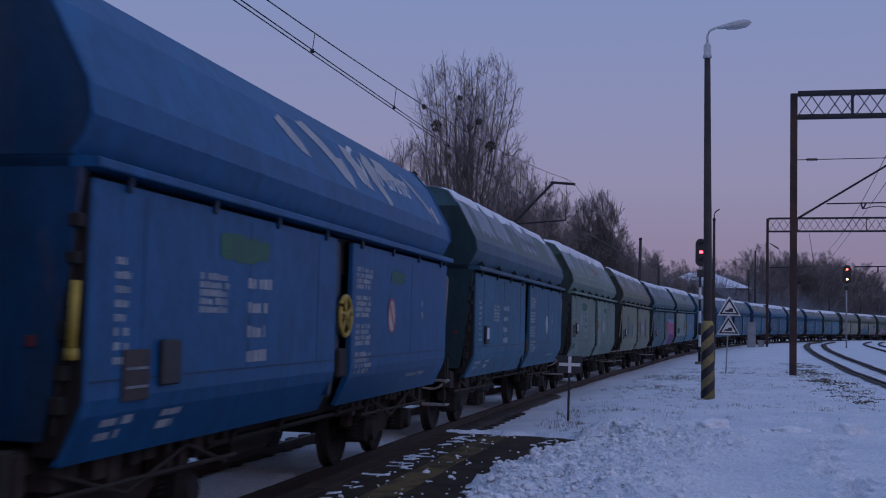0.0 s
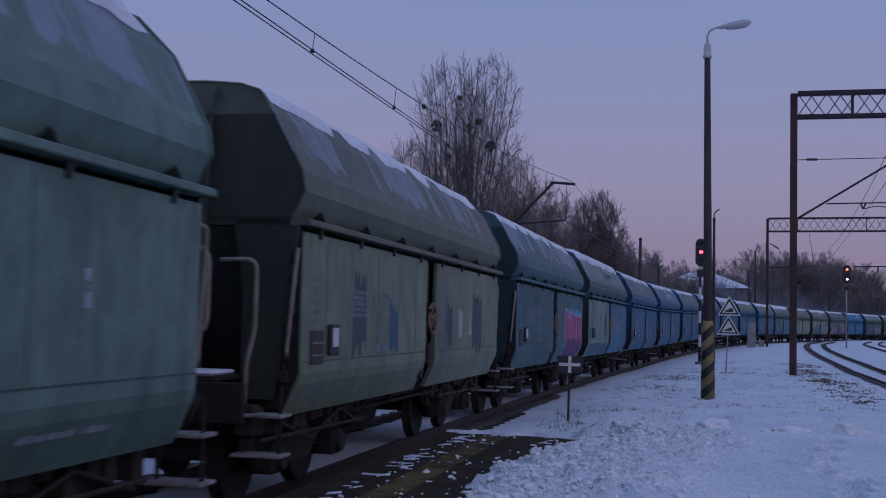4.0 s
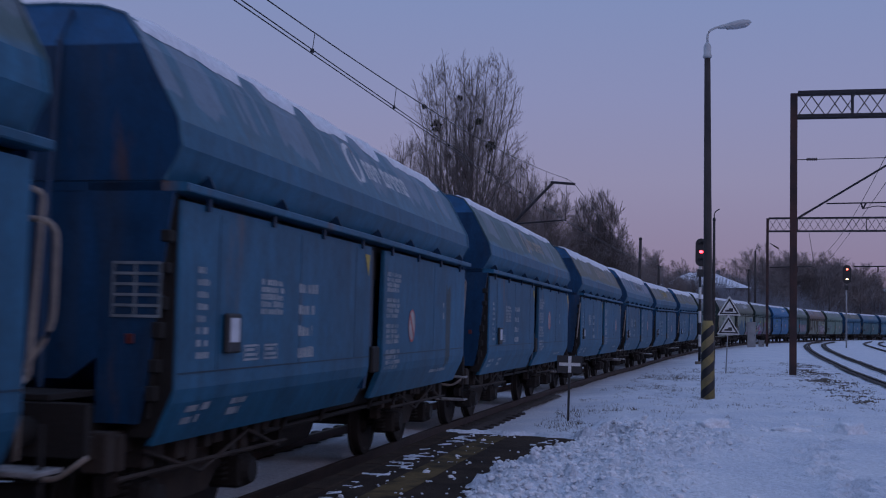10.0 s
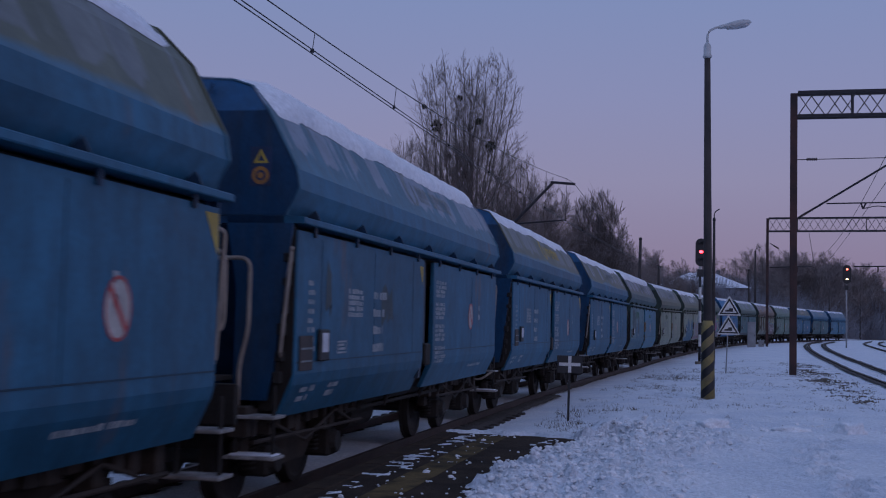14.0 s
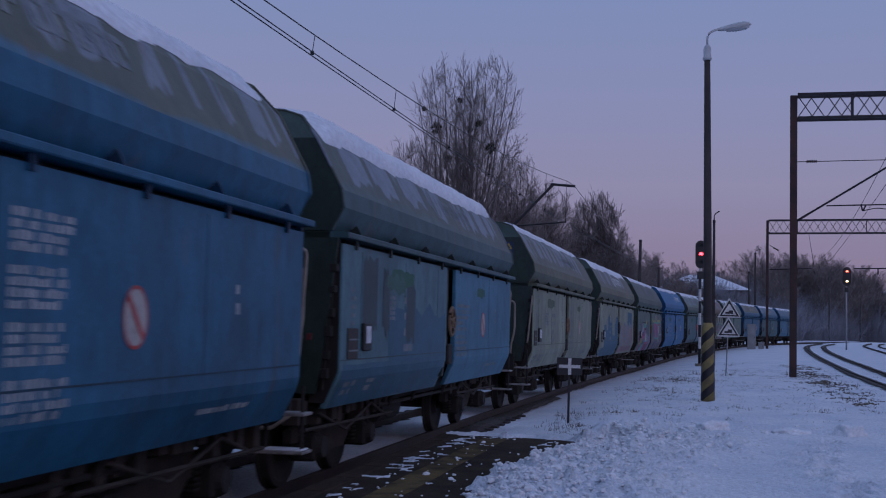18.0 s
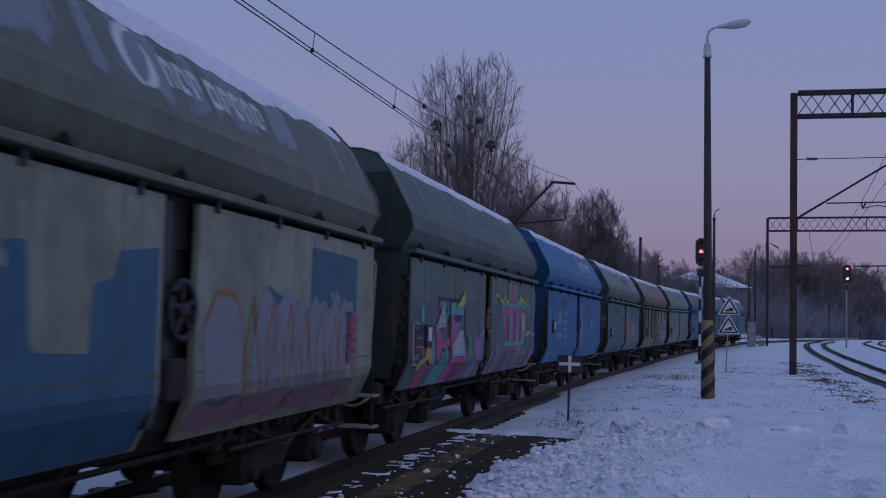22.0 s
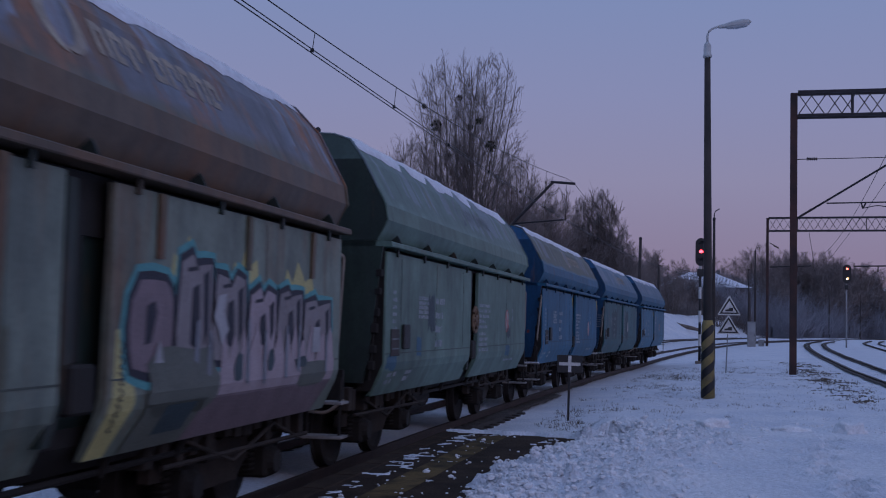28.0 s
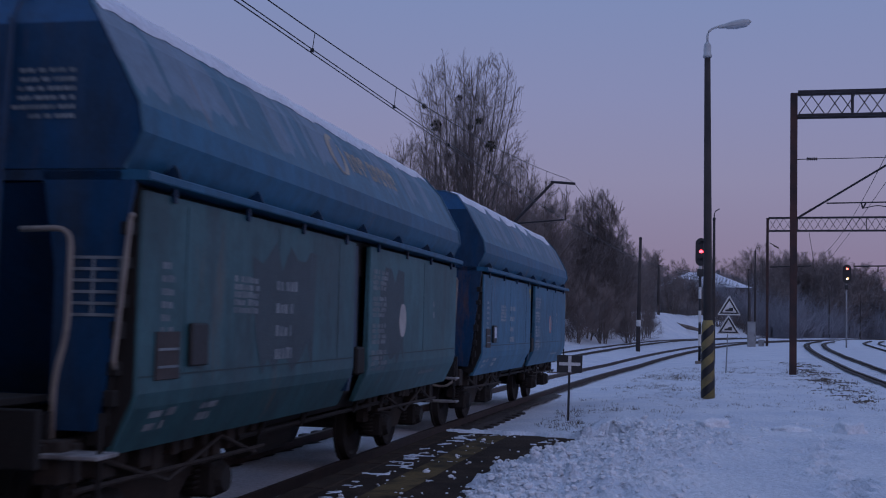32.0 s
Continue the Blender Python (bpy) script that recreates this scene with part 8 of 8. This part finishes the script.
SMEARS = {3: [("blue", -2.4, -2.15, 1.75, 2.2, 0.03), ("blue", -2.45, -2.2, 1.3, 1.6, 0.05), ("dusk", -5.0, -4.5, 1.15, 1.35, 0.05)],
          4: [("dusk", -3.4, -2.9, 1.5, 2.3, 0.12), ("blue", -1.9, -1.5, 1.5, 2.0, 0.1), ("dusk", 1.2, 1.7, 1.5, 2.1, 0.1), ("dusk", 3.3, 4.0, 1.4, 2.2, 0.12)],
          6: [("azure", -4.95, -3.35, 1.46, 1.74, 0.02), ("azure", -4.95, -0.1, 0.905, 1.3, 0.03), ("dusk", -1.3, -0.75, 1.55, 2.15, 0.1), ("dusk", -1.05, -0.9, 1.4, 2.3, 0.05)],
          8: [("dusk", 4.2, 4.5, 1.2, 2.3, 0.08)],
          11: [("dusk", -4.2, -4.0, 1.9, 2.35, 0.08), ("dusk", -2.1, -1.6, 1.85, 2.2, 0.12)],
          14: [("dusk", -4.25, -3.7, 1.75, 2.55, 0.07), ("azure", -3.2, -0.1, 1.3, 2.0, 0.12), ("azure", -4.95, -0.1, 0.905, 1.36, 0.02), ("dusk", -2.35, -1.9, 1.6, 2.3, 0.08), ("dusk", -3.45, -3.15, 1.7, 2.4, 0.08), ("mint", -3.3, -2.4, 2.2, 2.4, 0.06)],
          19: [("dusk", -4.9, -0.1, 0.905, 1.1, 0.03)],
          21: [("azure", -4.95, -4.5, 1.22, 1.4, 0.04), ("dusk", -2.9, -2.5, 1.7, 2.15, 0.08), ("azure", -3.5, -3.25, 1.35, 1.6, 0.02), ("dusk", 3.4, 3.8, 1.55, 1.75, 0.04), ("azure", 3.3, 3.75, 1.2, 1.4, 0.02)],
          20: [("earth", -4.3, -2.9, 1.35, 1.9, 0.2), ("earth", -3.0, -1.2, 1.75, 2.35, 0.25), ("earth", -1.6, -0.5, 1.2, 1.7, 0.2), ("blue", -2.35, -2.1, 1.45, 1.65, 0.03)],
          23: [("dusk", -3.0, -1.4, 1.5, 2.4, 0.2), ("dusk", 1.0, 2.2, 1.4, 2.3, 0.15)]}
for n, rows in SMEARS.items():
    smears(TRAIN[n], rows, n)
for n, f in ((1, torn_film), (4, white_blobs), (5, graffiti_magenta), (16, graffiti_outline), (17, graffiti_colour), (19, graffiti_faint), (20, graffiti_silver)):
    f(TRAIN[n])


def motions():
    """The train rolls past: the wagons along the track, the wheels on their axles."""
    rows_t = [i / 15 for i in range(481)]
    sets = {}
    for w in TRAIN:
        for b in w.children:
            if b.name.split(".")[0] == "bogie":
                for o in b.children:
                    if o.name.split(".")[0] == "wheelset":
                        sets.setdefault(o["axle"], []).append(o)
    for x, obs in sets.items():
        walk(obs[0], [(t, Matrix.Translation((x, 0, WHEEL_R)) @ Matrix.Rotation(-run(t) / WHEEL_R, 4, "Y")) for t in rows_t])
        ad = obs[0].animation_data
        for o in obs[1:]:
            o.rotation_mode = "QUATERNION"
            o.animation_data_create()
            o.animation_data.action = ad.action
            o.animation_data.action_slot = ad.action_slot
    for k, w in enumerate(TRAIN):
        s0 = S_FIRST + (k - 1) * WL - SHIFT[k]
        walk(w, [(i * 0.5, wagon_pose(s0 - run(i * 0.5))) for i in range(65)])
    for o in (proto, *proto.children_recursive):
        bpy.data.objects.remove(o)


motions()
